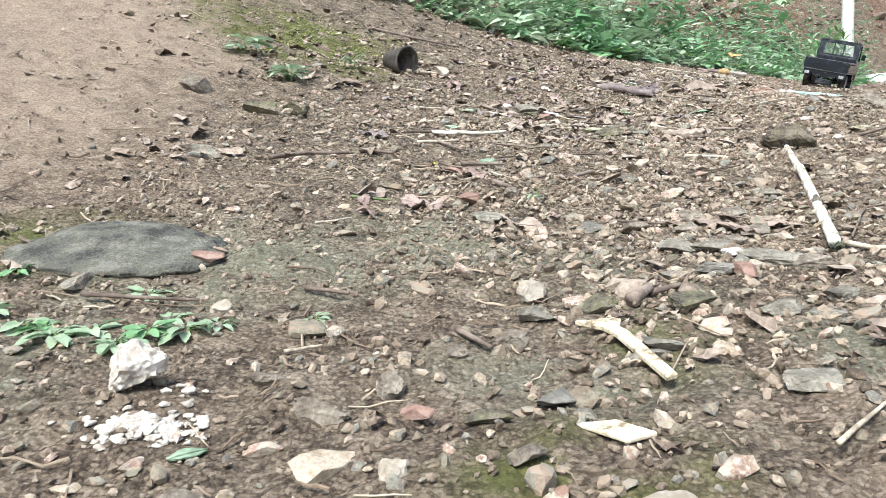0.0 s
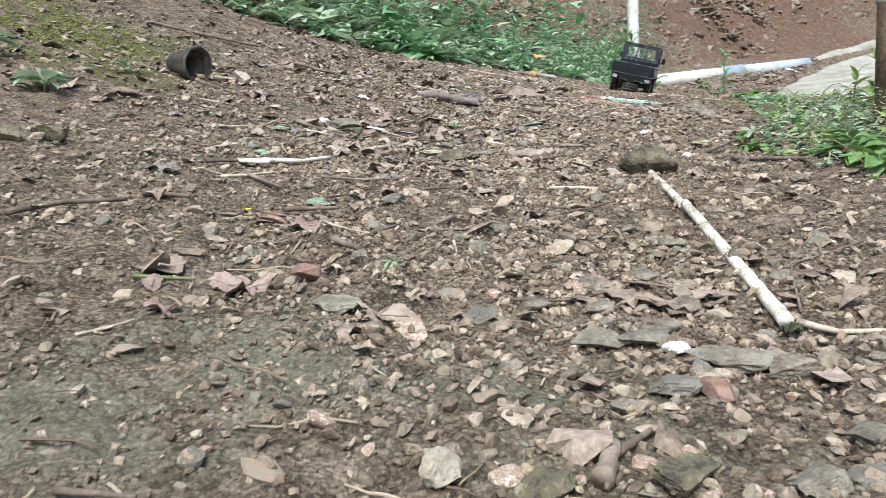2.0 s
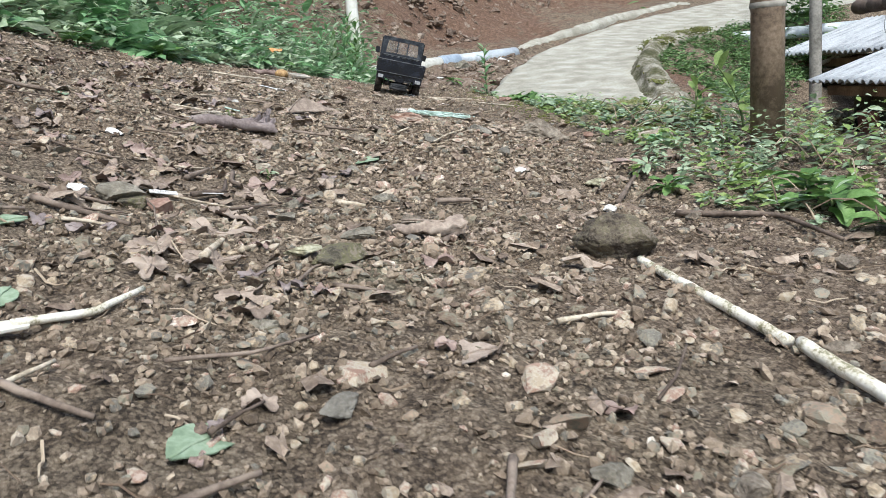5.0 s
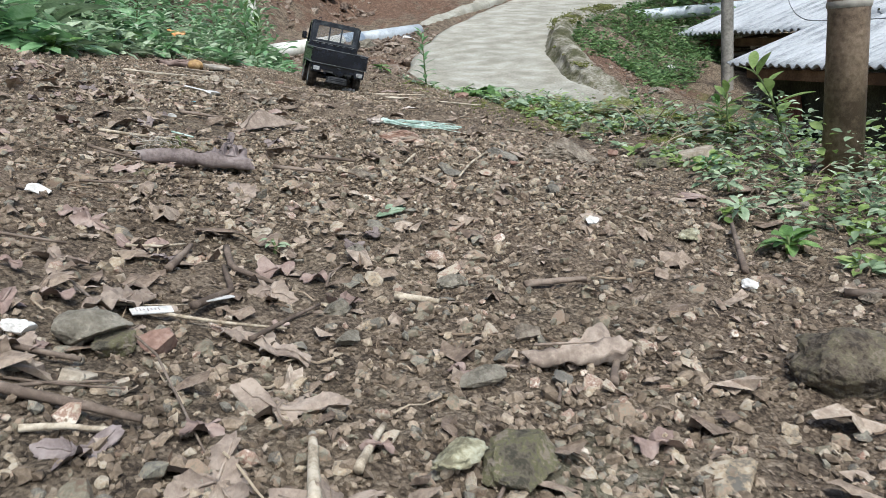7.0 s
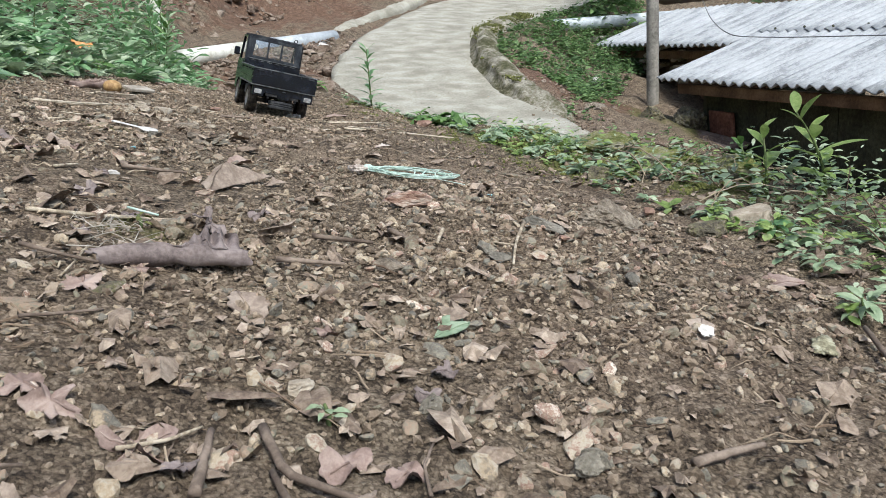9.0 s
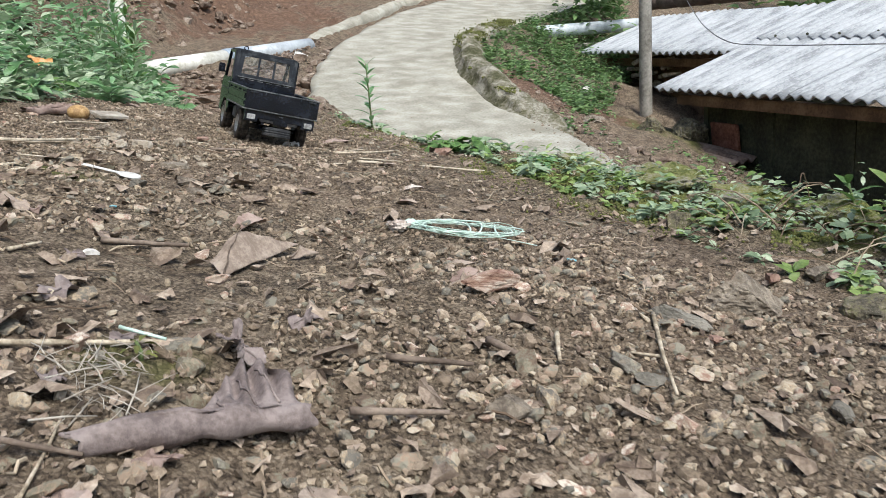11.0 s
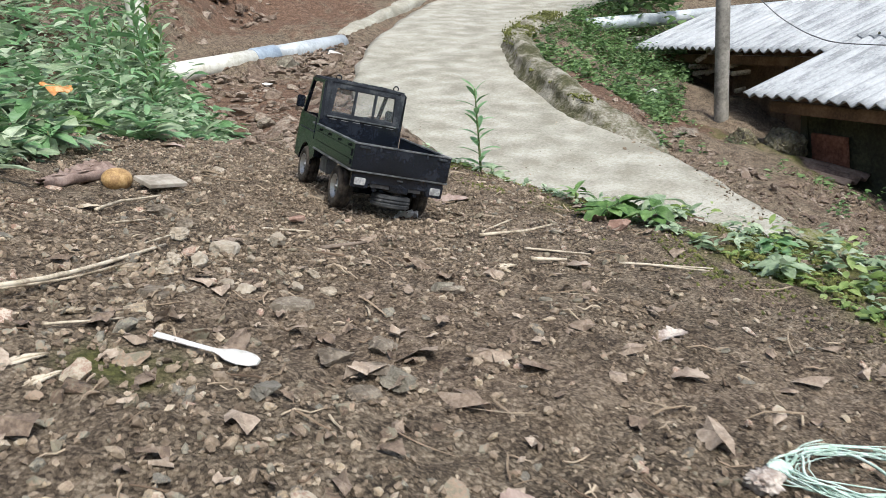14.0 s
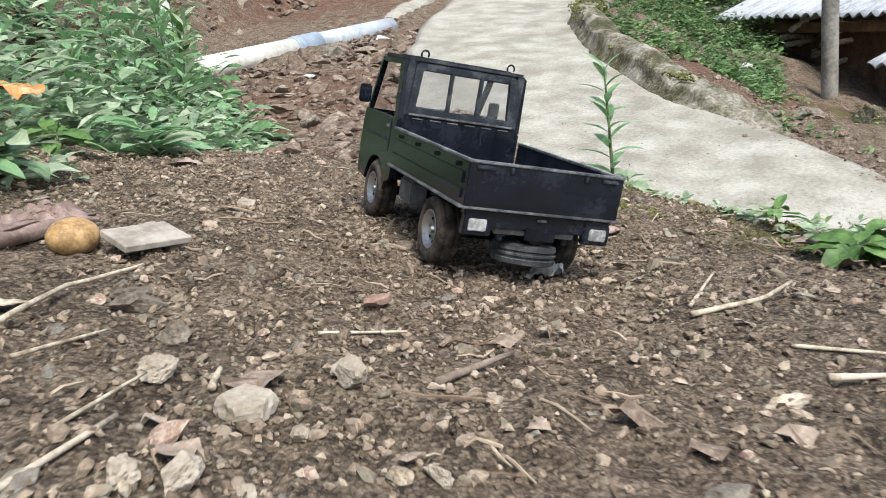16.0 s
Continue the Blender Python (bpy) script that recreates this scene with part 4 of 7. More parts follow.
        part("window_rail", prism([(0.0440, 0.1785), (0.0440, 0.1735), (0.1260, 0.1725), (0.1300, 0.1785)], s * 0.0700, s * 0.0640, 0.001), K, t)
        part("side_window", boxed((s * 0.0680, 0.1005, 0.1445), (0.0008, 0.078, 0.058)), WINDOW, t, "smoky side window") if s > 0 else None
        mir = part("mirror_arm", tube_mesh("mirror_arm", [(s * 0.070, 0.142, 0.124), (s * 0.078, 0.142, 0.127), (s * 0.080, 0.142, 0.132)], [0.0013] * 3, K, 8), K, t)
        part("mirror", boxed((s * 0.0815, 0.142, 0.1335), (0.014, 0.004, 0.0205), 0.0015), K, mir, "black wing mirror")
    # rear wall with its window opening
    yw = 0.0425
    wall = boxed((0, yw, 0.0875), (0.134, 0.004, 0.070), 0.0006)
    rw = part("rear_wall", wall, K, t)
    for k in range(6):
        part("pressing", boxed((-0.0500 + k * 0.020, yw - 0.0026, 0.0970), (0.0145, 0.0028, 0.046), 0.0012), K, rw)
    # a thin pale strip along the top of each pressing
    for k in range(6):
        part("pressing_edge", boxed((-0.0500 + k * 0.020, yw - 0.0042, 0.1194), (0.0125, 0.0006, 0.0011), 0.0002), E, rw, "pale upper edge of a pressing")
    fr = boxed((0, yw, 0.1265), (0.122, 0.0055, 0.008), 0.0012)
    box(fr, (0, yw + 0.0012, 0.1735), (0.112, 0.0055, 0.008), 0.0012)
    for s in (-1, 1):
        bmesh.ops.create_cube(fr, size=1.0, matrix=Matrix.Translation((s * 0.0565, yw + 0.0005, 0.150)) @ Matrix.Rotation(radians(s * -4.5), 4, "Y") @ Matrix.Diagonal((0.0085, 0.0055, 0.052, 1)))
        box(fr, (s * 0.0635, yw + 0.001, 0.150), (0.008, 0.004, 0.058), 0.0008)
        box(fr, (s * 0.0172, yw - 0.0002, 0.150), (0.0042, 0.0045, 0.046), 0.0008)
    f = part("rear_window_frame", fr, D, t, "dusty raised window frame")
    part("frame_sill", boxed((0, yw - 0.0034, 0.1232), (0.122, 0.002, 0.0022), 0.0006), E, f, "scuffed sill edge")
    for x, w in ((-0.0355, 0.032), (0.0, 0.030), (0.0355, 0.032)):
        part("pane", boxed((x, yw + 0.0006, 0.150), (w, 0.0008, 0.042)), WINDOW, f, "dusty clear pane")
    roof = part("roof", boxed((0, 0.0865, 0.1795), (0.138, 0.089, 0.006), 0.0026), D, t, "dusty ribbed roof")
    for k in range(7):
        part("roof_rib", boxed((-0.051 + k * 0.017, 0.0865, 0.1829), (0.0035, 0.076, 0.0014), 0.0005), D, roof)
    for x in (-0.050, 0.050):
        ring = [(x + 0.0042 * math.cos(a), 0.0455, 0.1862 + 0.0042 * math.sin(a)) for a in np.linspace(-0.6, math.pi + 0.6, 11)]
        part("roof_eye", tube_mesh("roof_eye", ring, [0.0011] * 11, K, 7), K, t)
    part("windscreen", prism([(0.1615, 0.1170), (0.1607, 0.1170), (0.1278, 0.1745), (0.1286, 0.1745)], -0.064, 0.064), WINDOW, t, "smoky windscreen")
    front = prism([(0.160, 0.042), (0.168, 0.042), (0.1715, 0.070), (0.169, 0.100), (0.1655, 0.1165), (0.157, 0.1165)], -0.0675, 0.0675, 0.0008)
    part("front_panel", front, K, t)
    part("header_rail", boxed((0, 0.127, 0.1755), (0.128, 0.007, 0.006), 0.001), K, t)
    inner = boxed((0, 0.105, 0.062), (0.134, 0.118, 0.006), 0.001)
    box(inner, (0, 0.150, 0.105), (0.130, 0.022, 0.018), 0.003)
    part("dashboard", inner, K, t)
    for x in (-0.030, 0.030):
        seat = boxed((x, 0.092, 0.082), (0.046, 0.045, 0.016), 0.004)
        box(seat, (x, 0.066, 0.108), (0.046, 0.012, 0.045), 0.004)
        part("cab_seat", seat, D, t)
    return t


# ---- loose cover: gravel, litter, weeds ----
def on_terrace(rng, n, x0=-0.75, x1=1.95, y0=0.3, y1=4.1, inside=0.02):
    x, y = rng.uniform(x0, x1, n), rng.uniform(y0, y1, n)
    keep = side(x, y, LIP) < inside
    return x[keep], y[keep]


WAY = [(0.10, 0.35), (0.22, 1.0), (0.42, 1.8), (0.72, 2.35), (1.05, 2.9), (1.35, 3.35)]


def scatter(h, rng, x, y, size, shapes, flat, tilt, sink, level=ground_z):
    """Lays one of the shapes at every (x, y), each with its own turn and proportions."""
    pick = rng.randint(len(shapes), size=len(x))
    z = level(x, y)
    for k, (v, f) in enumerate(shapes):
        sel = np.flatnonzero(pick == k)
        n = len(sel)
        d = size[sel]
        box3 = np.c_[d * rng.uniform(0.8, 1.5, n), d * rng.uniform(0.65, 1.1, n), d * rng.uniform(*flat, n)]
        p = v[None] * box3[:, None, :] * 0.6
        for ax, ang in ((0, rng.normal(0, tilt, n)), (1, rng.normal(0, tilt, n)), (2, rng.uniform(0, 6.2832, n))):
            a, c = [q for q in range(3) if q != ax]
            co, si = np.cos(ang)[:, None], np.sin(ang)[:, None]
            pa, pc = p[:, :, a] * co - p[:, :, c] * si, p[:, :, a] * si + p[:, :, c] * co
            p[:, :, a], p[:, :, c] = pa, pc
        p += np.c_[x[sel], y[sel], z[sel] + box3[:, 2] * sink][:, None, :]
        h.add(p.reshape(-1, 3), (f[None] + (np.arange(n) * len(v))[:, None, None]).reshape(-1, f.shape[1]))


def build_gravel():
    rng = np.random.RandomState(3)
    octa = (np.array([(1, 0, 0), (-1, 0, 0), (0, 1, 0), (0, -1, 0), (0, 0, 1), (0, 0, -1)], float), np.array([(0, 2, 4), (2, 1, 4), (1, 3, 4), (3, 0, 4), (2, 0, 5), (1, 2, 5), (3, 1, 5), (0, 3, 5)]))
    tiny = [(octa[0] * rng.uniform(0.6, 1.3, (6, 1)) + rng.normal(0, 0.12, (6, 3)), octa[1]) for _ in range(12)]
    grit = [rock_shape(180 + k, (2, 2, 2), 1, 4, 0.2) for k in range(24)]
    small = [rock_shape(40 + k, (2, 2, 2), 2, 6, 0.14) for k in range(24)]
    clod = [rock_shape(140 + k, (2, 2, 2), 1, 3, 0.2) for k in range(24)]
    big = [rock_shape(70 + k, (2, 2, 2), 3, 8, 0.12) for k in range(24)]
    slab = [rock_shape(240 + k, (2, 2, 2), 2, 7, 0.10) for k in range(24)]
    fine, h = Heap(), Heap()
    for count, mid, spread, lo, hi, shapes, flat, tilt, wide, sink in ((190000, 0.0032, 0.38, 0.0012, 0.0066, tiny, (0.6, 1.1), 0.6, 0.6, 0.32), (92000, 0.0047, 0.34, 0.0025, 0.0086, grit, (0.5, 0.95), 0.5, 0.8, 0.30), (12500, 0.0078, 0.36, 0.0045, 0.016, small, (0.35, 0.80), 0.40, 0.9, 0.17), (1500, 0.0120, 0.30, 0.008, 0.020, big, (0.34, 0.7), 0.32, 1.0, 0.06), (6200, 0.0138, 0.34, 0.009, 0.028, slab, (0.26, 0.48), 0.16, 1.2, -0.10)):
        x, y = on_terrace(rng, count)
        dens = 0.58 + 0.50 * lattice(x, y, 3.2, 21) + 0.34 * lattice(x, y, 12, 22)
        off = np.abs(side(x, y, WAY))
        dens = dens * np.clip(1.15 - off / wide, 0.06, 1) * np.where(x < -0.35, 0.35, 1.0) * np.where((x < 0.0) & (y < 1.2), 0.75, 1.0)
        if shapes is slab:
            dens = (0.10 + 0.62 * np.exp(-((x - 0.35) ** 2 + (y - 1.05) ** 2) / 0.11) + 0.50 * np.exp(-((x - 0.78) ** 2 + (y - 2.75) ** 2) / 0.06) + 0.34 * np.exp(-((x - 0.40) ** 2 + (y - 1.95) ** 2) / 0.08)) * (0.7 + 0.5 * lattice(x, y, 9, 23)) * np.where(x < -0.2, 0.3, 1.0)
        elif mid > 0.01:
            dens = dens * (0.45 + 1.1 * np.exp(-((x - 0.38) ** 2 + (y - 1.1) ** 2) / 0.12)) * np.where((x > 1.0) & (y > 2.5), 0.45, 1.0)
        if mid < 0.01:
            dens = dens * (0.75 + 0.25 * smooth(0.78, 1.0, y))
        soft = smooth(2.25, 2.7, y) * smooth(0.70, 0.98, x)
        if mid > 0.004:
            dens = dens * (1 - (0.0 if shapes is grit else 0.35) * soft)
        keep = rng.uniform(size=len(x)) < dens
        x, y, soft = x[keep], y[keep], soft[keep]
        size = np.exp(rng.normal(math.log(mid), spread, len(x))).clip(lo, hi) * (1 - 0.15 * soft) * np.where((x > 0.1) & (x < 0.75) & (y < 2.4), 1.12, 1.0)
        if shapes is tiny:
            scatter(fine, rng, x, y, size, shapes, flat, tilt, sink)
        elif shapes is grit:
            soil = rng.uniform(size=len(x)) < 0.45 + 0.3 * soft
            scatter(fine, rng, x[soil], y[soil], size[soil], shapes, flat, tilt, sink)
            scatter(h, rng, x[~soil], y[~soil], size[~soil], shapes, flat, tilt, sink)
        else:
            scatter(h, rng, x, y, size, shapes, flat, tilt, sink)
    thing("gravel", Matrix(), "loose brown and grey gravel strewn over the soil", "gravel", h.mesh("gravel", PEBBLE), kind="stuff")
    thing("soil_crumbs", Matrix(), "fine reddish-brown crumbs of dry soil", "soil", fine.mesh("soil_crumbs", SOIL_CRUMB), kind="stuff")
    # soil and grit washed onto the lower end of the footpath
    washed = Heap()
    x, y = rng.uniform(1.75, 3.3, 26000), rng.uniform(1.8, 4.4, 26000)
    d = -side(x, y, PATH_LEFT)
    edge = np.minimum(-d, side(x, y, PATH_RIGHT) * -1)
    keep = (d < -0.01) & (side(x, y, PATH_RIGHT) < -0.01) & (rng.uniform(size=len(x)) < 0.9 * np.exp(-edge / 0.05) + 0.02)
    x, y = x[keep], y[keep]
    scatter(washed, rng, x, y, np.exp(rng.normal(math.log(0.0036), 0.45, len(x))).clip(0.002, 0.010), grit, (0.4, 0.8), 0.4, 0.2, path_level)
    thing("path_grit", Matrix(), "soil crumbs washed along the footpath's edges", "soil", washed.mesh("path_grit", SOIL_CRUMB), kind="stuff")
    # rubble between the weeds and the footpath
    h = Heap()
    x, y = rng.uniform(1.7, 4.2, 5200), rng.uniform(3.7, 6.0, 5200)
    keep = (side(x, y, LIP) < 0.06) & (side(x, y, LIP) > -0.85) & (side(x, y, BANK) > -0.3)
    x, y = x[keep], y[keep]
    size = np.exp(rng.normal(math.log(0.020), 0.5, len(x))).clip(0.006, 0.07)
    scatter(h, rng, x, y, size, small, (0.3, 0.7), 0.3, 0.10)
    x, y = rng.uniform(0.2, 6.5, 13000), rng.uniform(4.2, 9.0, 13000)
    keep = (side(x, y, BANK) < 0.1) & (side(x, y, BANK) > -1.3)
    x, y = x[keep], y[keep]
    scatter(h, rng, x, y, np.exp(rng.normal(math.log(0.03), 0.5, len(x))).clip(0.01, 0.10), clod, (0.35, 0.7), 0.4, 0.05)
    # clods beside the footpath, on the side of the house
    x, y = rng.uniform(2.6, 5.2, 16000), rng.uniform(2.4, 5.0, 16000)
    d = side(x, y, PATH_RIGHT)
    keep = (d > 0.03) & (d < 0.75) & (rng.uniform(size=len(x)) < (0.75 - 0.7 * d) * np.where(y > 4.0, 0.25, 1.0))
    x, y = x[keep], y[keep]
    scatter(h, rng, x, y, np.exp(rng.normal(math.log(0.009), 0.55, len(x))).clip(0.004, 0.04), clod, (0.4, 0.8), 0.4, 0.10)
    thing("rubble", Matrix(), "broken stones and clods below the clay bank", "rubble", h.mesh("rubble", RUBBLE), kind="stuff")


def build_litter():
    rng = np.random.RandomState(5)
    h = Heap()
    x, y = on_terrace(rng, 15000)
    dens = 0.26 + 0.4 * lattice(x, y, 2.4, 31) + 0.35 * np.exp(-((x - 0.25) ** 2 + (y - 1.75) ** 2) / 0.5) + 0.5 * np.exp(-((x - 0.1) ** 2 + (y - 2.5) ** 2) / 0.35)
    dens *= np.where(x < -0.4, 0.25, 1.0) * np.where((x > 1.0) & (y > 2.5), 0.4, 1.0)
    keep = rng.uniform(size=len(x)) < dens
    for a, c in zip(x[keep], y[keep]):
        r = float(np.exp(rng.normal(math.log(0.0040), 0.55)).clip(0.002, 0.016))
        n = rng.randint(8, 13)
        w = np.sort(rng.uniform(0, 6.2832, n))
        q = r * rng.uniform(0.7, 1.15, n)
        rim = np.c_[q * np.cos(w) * 1.7, q * np.sin(w), rng.normal(0, 0.28, n) * r]
        v = np.r_[[(0, 0, rng.uniform(0.1, 0.5) * r)], rim]
        v = turned(v, rng.normal(0, 0.25), rng.normal(0, 0.25), rng.uniform(0, 6.28))
        h.add(v + (a, c, ground_z(a, c) + 0.003 + r * 0.2), np.array([(0, 1 + k, 1 + (k + 1) % n) for k in range(n)]))
    thing("leaf_litter", Matrix(), "scattered crumbled dead brown leaf pieces", "leaf litter", h.mesh("leaf_litter", LITTER), kind="stuff")
    h = Heap()
    x, y = on_terrace(rng, 4600)
    for a, c in zip(x, y):
        if rng.uniform() > 0.45 + 0.3 * lattice(a, c, 3, 33) + 0.3 * math.exp(-((a - 0.1) ** 2 + (c - 2.4) ** 2) / 0.5):
            continue
        ln, r, w = min(0.07, 0.012 + float(rng.exponential(0.013))), rng.uniform(0.0004, 0.0012), rng.uniform(0, 6.28)
        pts = []
        for k in range(4):
            px, py = a + math.cos(w) * ln * (k / 3 - 0.5) + rng.normal(0, ln * 0.018), c + math.sin(w) * ln * (k / 3 - 0.5) + rng.normal(0, ln * 0.018)
            pts.append((px, py, ground_z(px, py) + r + rng.uniform(0.001, 0.005)))
        v, f = tube(pts, [r, r, r * 0.8, r * 0.5], 5, 0.1, 1, False)
        h.add([tuple(q) for q in v], f)
    thing("fine_twigs", Matrix(), "thin dry twigs and straws strewn about", "twigs", h.mesh("fine_twigs", TWIG), kind="stuff")


def leaf_clump(h, rng, x, y, z, tall, size, count, slim=0.45):
    """Leaves in whorls up a short leaning stem."""
    lean, way = rng.uniform(0, 0.5), rng.uniform(0, 6.28)
    for k in range(count):
        s = (k + 0.6) / count
        px, py = x + math.cos(way) * lean * tall * s, y + math.sin(way) * lean * tall * s
        ln = size * rng.uniform(0.65, 1.25) * (1.15 - 0.4 * s)
        v, f = leaf_shape(ln, ln * slim * rng.uniform(0.8, 1.3), rng.uniform(0.2, 0.9), rng.uniform(0.05, 0.4), 0, 0, 0, 3, 2, 0, 1.0)
        v = turned(v, rng.uniform(-0.2, 0.7), rng.normal(0, 0.3), rng.uniform(0, 6.28))
        h.add(v + (px, py, z + tall * s), f)


def build_weeds():
    rng = np.random.RandomState(8)
    edge = [(-2.4, 2.05), (-0.7, 2.72), (-0.05, 2.98), (0.30, 2.97), (0.55, 3.05), (0.95, 3.46), (1.32, 3.78), (1.72, 4.06), (2.2, 4.65), (2.45, 5.2)]
    groups = {"a": (Heap(), GREEN_LEAF), "b": (Heap(), GREY_GREEN)}
    x, y = rng.uniform(-1.8, 2.7, 17000), rng.uniform(2.2, 6.0, 17000)
    d = -side(x, y, edge)
    keep = (d > 0) & (d < 1.25) & (side(x, y, BANK) > -0.45) & (rng.uniform(size=len(x)) < 0.9 - 0.45 * d)
    for a, c, e in zip(x[keep], y[keep], d[keep]):
        m = noise.noise(Vector((a * 3, c * 3, 5)))
        if m < -0.42 or math.hypot(a - 1.24, c - 3.84) < 0.16:
            continue
        tall = (0.03 + (0.26 + 0.16 * min(1, max(0, a - 0.9)) + 0.16 * max(0.0, 1 - abs(a - 1.65) / 0.4)) * min(1, e / 0.45)) * rng.uniform(0.5, 1.25) * (1 + 0.8 * m)
        size = rng.uniform(0.026, 0.060) * (1 + 0.6 * (m > 0.15)) * (1.7 if rng.uniform() < 0.07 else 1)
        leaf_clump(groups["a" if rng.uniform() < 0.28 + m else "b"][0], rng, a, c, ground_z(a, c), tall, size, rng.randint(5, 10), float(rng.choice((0.20, 0.28, 0.36) if m > 0.05 else (0.30, 0.45, 0.58))))
    for key, (h, mat) in groups.items():
        thing("bank_weeds", Matrix(), "dense low green weeds covering the bank" if key == "a" else "dusty grey-green creeping weeds covering the bank", "weeds", h.mesh("bank_weeds", mat, True), kind="stuff")
    # the strip along the terrace edge
    border = [(0.95, 0.2), (0.86, 1.2), (0.85, 1.5), (0.93, 1.79), (1.10, 1.95), (1.28, 2.25), (1.42, 2.54), (1.58, 2.83), (1.80, 3.2), (1.88, 3.5)]
    groups = {"a": (Heap(), YOUNG_LEAF), "b": (Heap(), GREY_GREEN)}
    x, y = rng.uniform(0.7, 2.2, 9000), rng.uniform(0.3, 3.6, 9000)
    e = side(x, y, border)
    keep = (e > 0) & (side(x, y, LIP) < 0.22) & (rng.uniform(size=len(x)) < np.where(y < 2.15, 0.62, 0.75))
    for a, c, q in zip(x[keep], y[keep], e[keep]):
        m = noise.noise(Vector((a * 5, c * 5, 7)))
        if m < (-0.18 if c < 2.0 else -0.32):
            continue
        tall = (0.015 + 0.07 * min(1, q / 0.25)) * rng.uniform(0.5, 1.2) * (1.0 if c < 2.1 else 0.6)
        leaf_clump(groups["a" if rng.uniform() < 0.32 + m * 0.5 else "b"][0], rng, a, c, ground_z(a, c), tall, rng.uniform(0.011, 0.026), rng.randint(5, 9), float(rng.choice((0.34, 0.48, 0.6))))
    for key, (h, mat) in groups.items():
        thing("edge_weeds", Matrix(), "small green weeds along the terrace edge" if key == "a" else "small dusty grey-green weeds along the terrace edge", "weeds", h.mesh("edge_weeds", mat, True), kind="stuff")
    h = Heap()
    for a, c, q in zip(x[keep], y[keep], e[keep]):
        if c > 2.25 or rng.uniform() > 0.14:
            continue
        ln, w, r = rng.uniform(0.04, 0.13), rng.uniform(0, 6.28), rng.uniform(0.0006, 0.0014)
        top, bow = rng.uniform(0.015, 0.07), rng.normal(0, 0.25)
        pts = [(a + math.cos(w + bow * k / 4) * ln * k / 4, c + math.sin(w + bow * k / 4) * ln * k / 4, ground_z(a, c) + top * math.sin(math.pi * (0.1 + 0.62 * k / 4))) for k in range(5)]
        v, f = tube(pts, [r, r, r * 0.9, r * 0.8, r * 0.5], 5, 0.1, 1, False)
        h.add([tuple(p) for p in v], f)
    thing("dry_stalks", Matrix(), "thin dry stalks bent over among the edge weeds", "stalks", h.mesh("dry_stalks", TWIG), kind="stuff")
    # moss cushions on the lip
    octa = (np.array([(1, 0, 0), (-1, 0, 0), (0, 1, 0), (0, -1, 0), (0, 0, 1), (0, 0, -1)], float), np.array([(0, 2, 4), (2, 1, 4), (1, 3, 4), (3, 0, 4), (2, 0, 5), (1, 2, 5), (3, 1, 5), (0, 3, 5)]))
    h = Heap()
    for mx, my, r, n in ((1.53, 2.38, 0.17, 1100), (1.61, 2.66, 0.15, 1000), (1.76, 3.04, 0.08, 200), (1.42, 2.16, 0.09, 300), (1.80, 3.26, 0.07, 130), (1.86, 3.44, 0.06, 110), (-0.33, 2.16, 0.22, 500)):
        for _ in range(n * 8):
            a, c = mx + rng.normal(0, r * 0.5), my + rng.normal(0, r * 0.5)
            if noise.noise(Vector((a * 16, c * 16, 2))) < -0.05:
                continue
            s = rng.uniform(0.0014, 0.0036)
            v, f = octa
            h.add(v * (s, s, s * rng.uniform(0.6, 1.5)) + (a, c, ground_z(a, c) + s * 0.2), f)
    for q in along([(4.45, 4.93), (4.64, 5.06), (5.12, 5.24), (5.52, 5.33)], 6000):
        a, c = q[0] + rng.normal(0.01, 0.035), q[1] + rng.normal(-0.01, 0.035)
        if noise.noise(Vector((a * 7, c * 7, 4))) < -0.12:
            continue
        s = rng.uniform(0.003, 0.008)
        h.add(octa[0] * (s, s, s * rng.uniform(0.6, 1.2)) + (a, c, float(path_level(a, c)) + 0.078 + rng.uniform(-0.02, 0.010)), octa[1])
    for q in along([(3.35, 3.80), (3.99, 4.55), (4.45, 4.93)], 500):
        a, c = q[0] + rng.normal(-0.02, 0.02), q[1] + rng.normal(0.02, 0.02)
        if noise.noise(Vector((a * 5, c * 5, 4))) < 0.15:
            continue
        s = rng.uniform(0.004, 0.009)
        h.add(octa[0] * (s, s, s * 0.8) + (a, c, float(path_level(a, c)) + 0.06), octa[1])
    thing("moss_cushions", Matrix(), "yellow-green moss cushions on the soil edge", "moss", h.mesh("moss_cushions", MOSS, True), kind="stuff")
    # shrubs on the slope behind the kerb and far greenery
    h = Heap()
    for _ in range(4200):
        s = rng.uniform(0, 1)
        base = along(PATH_RIGHT[3:9], 60)[int(s * 59)]
        off = rng.uniform(0.10, 1.3)
        a, c = base[0] + off * 0.75 + rng.normal(0, 0.1), base[1] - off * 0.65 + rng.normal(0, 0.1)
        if side(np.array([a]), np.array([c]), PATH_RIGHT)[0] < 0.12 or a < 3.85 or (c - 3.6) < 0.55 * (a - 4.24) - 0.1 or (a < 5.9 and (c - 3.88) < 0.33 * (a - 4.76) + 0.22):
            continue
        leaf_clump(h, rng, a, c, ground_z(a, c) - 0.01, rng.uniform(0.03, 0.17) * min(1, off * 1.2), rng.uniform(0.020, 0.050), 8, 0.42)
    for _ in range(420):
        a, c = rng.uniform(3.0, 4.6), rng.uniform(2.9, 4.1)
        d = side(np.array([a]), np.array([c]), PATH_RIGHT)[0]
        if d < 0.1 or d > 0.8 or noise.noise(Vector((a * 4, c * 4, 3))) < 0.05 or (c - 3.6) < 1.5 * (a - 4.24) + 0.12:
            continue
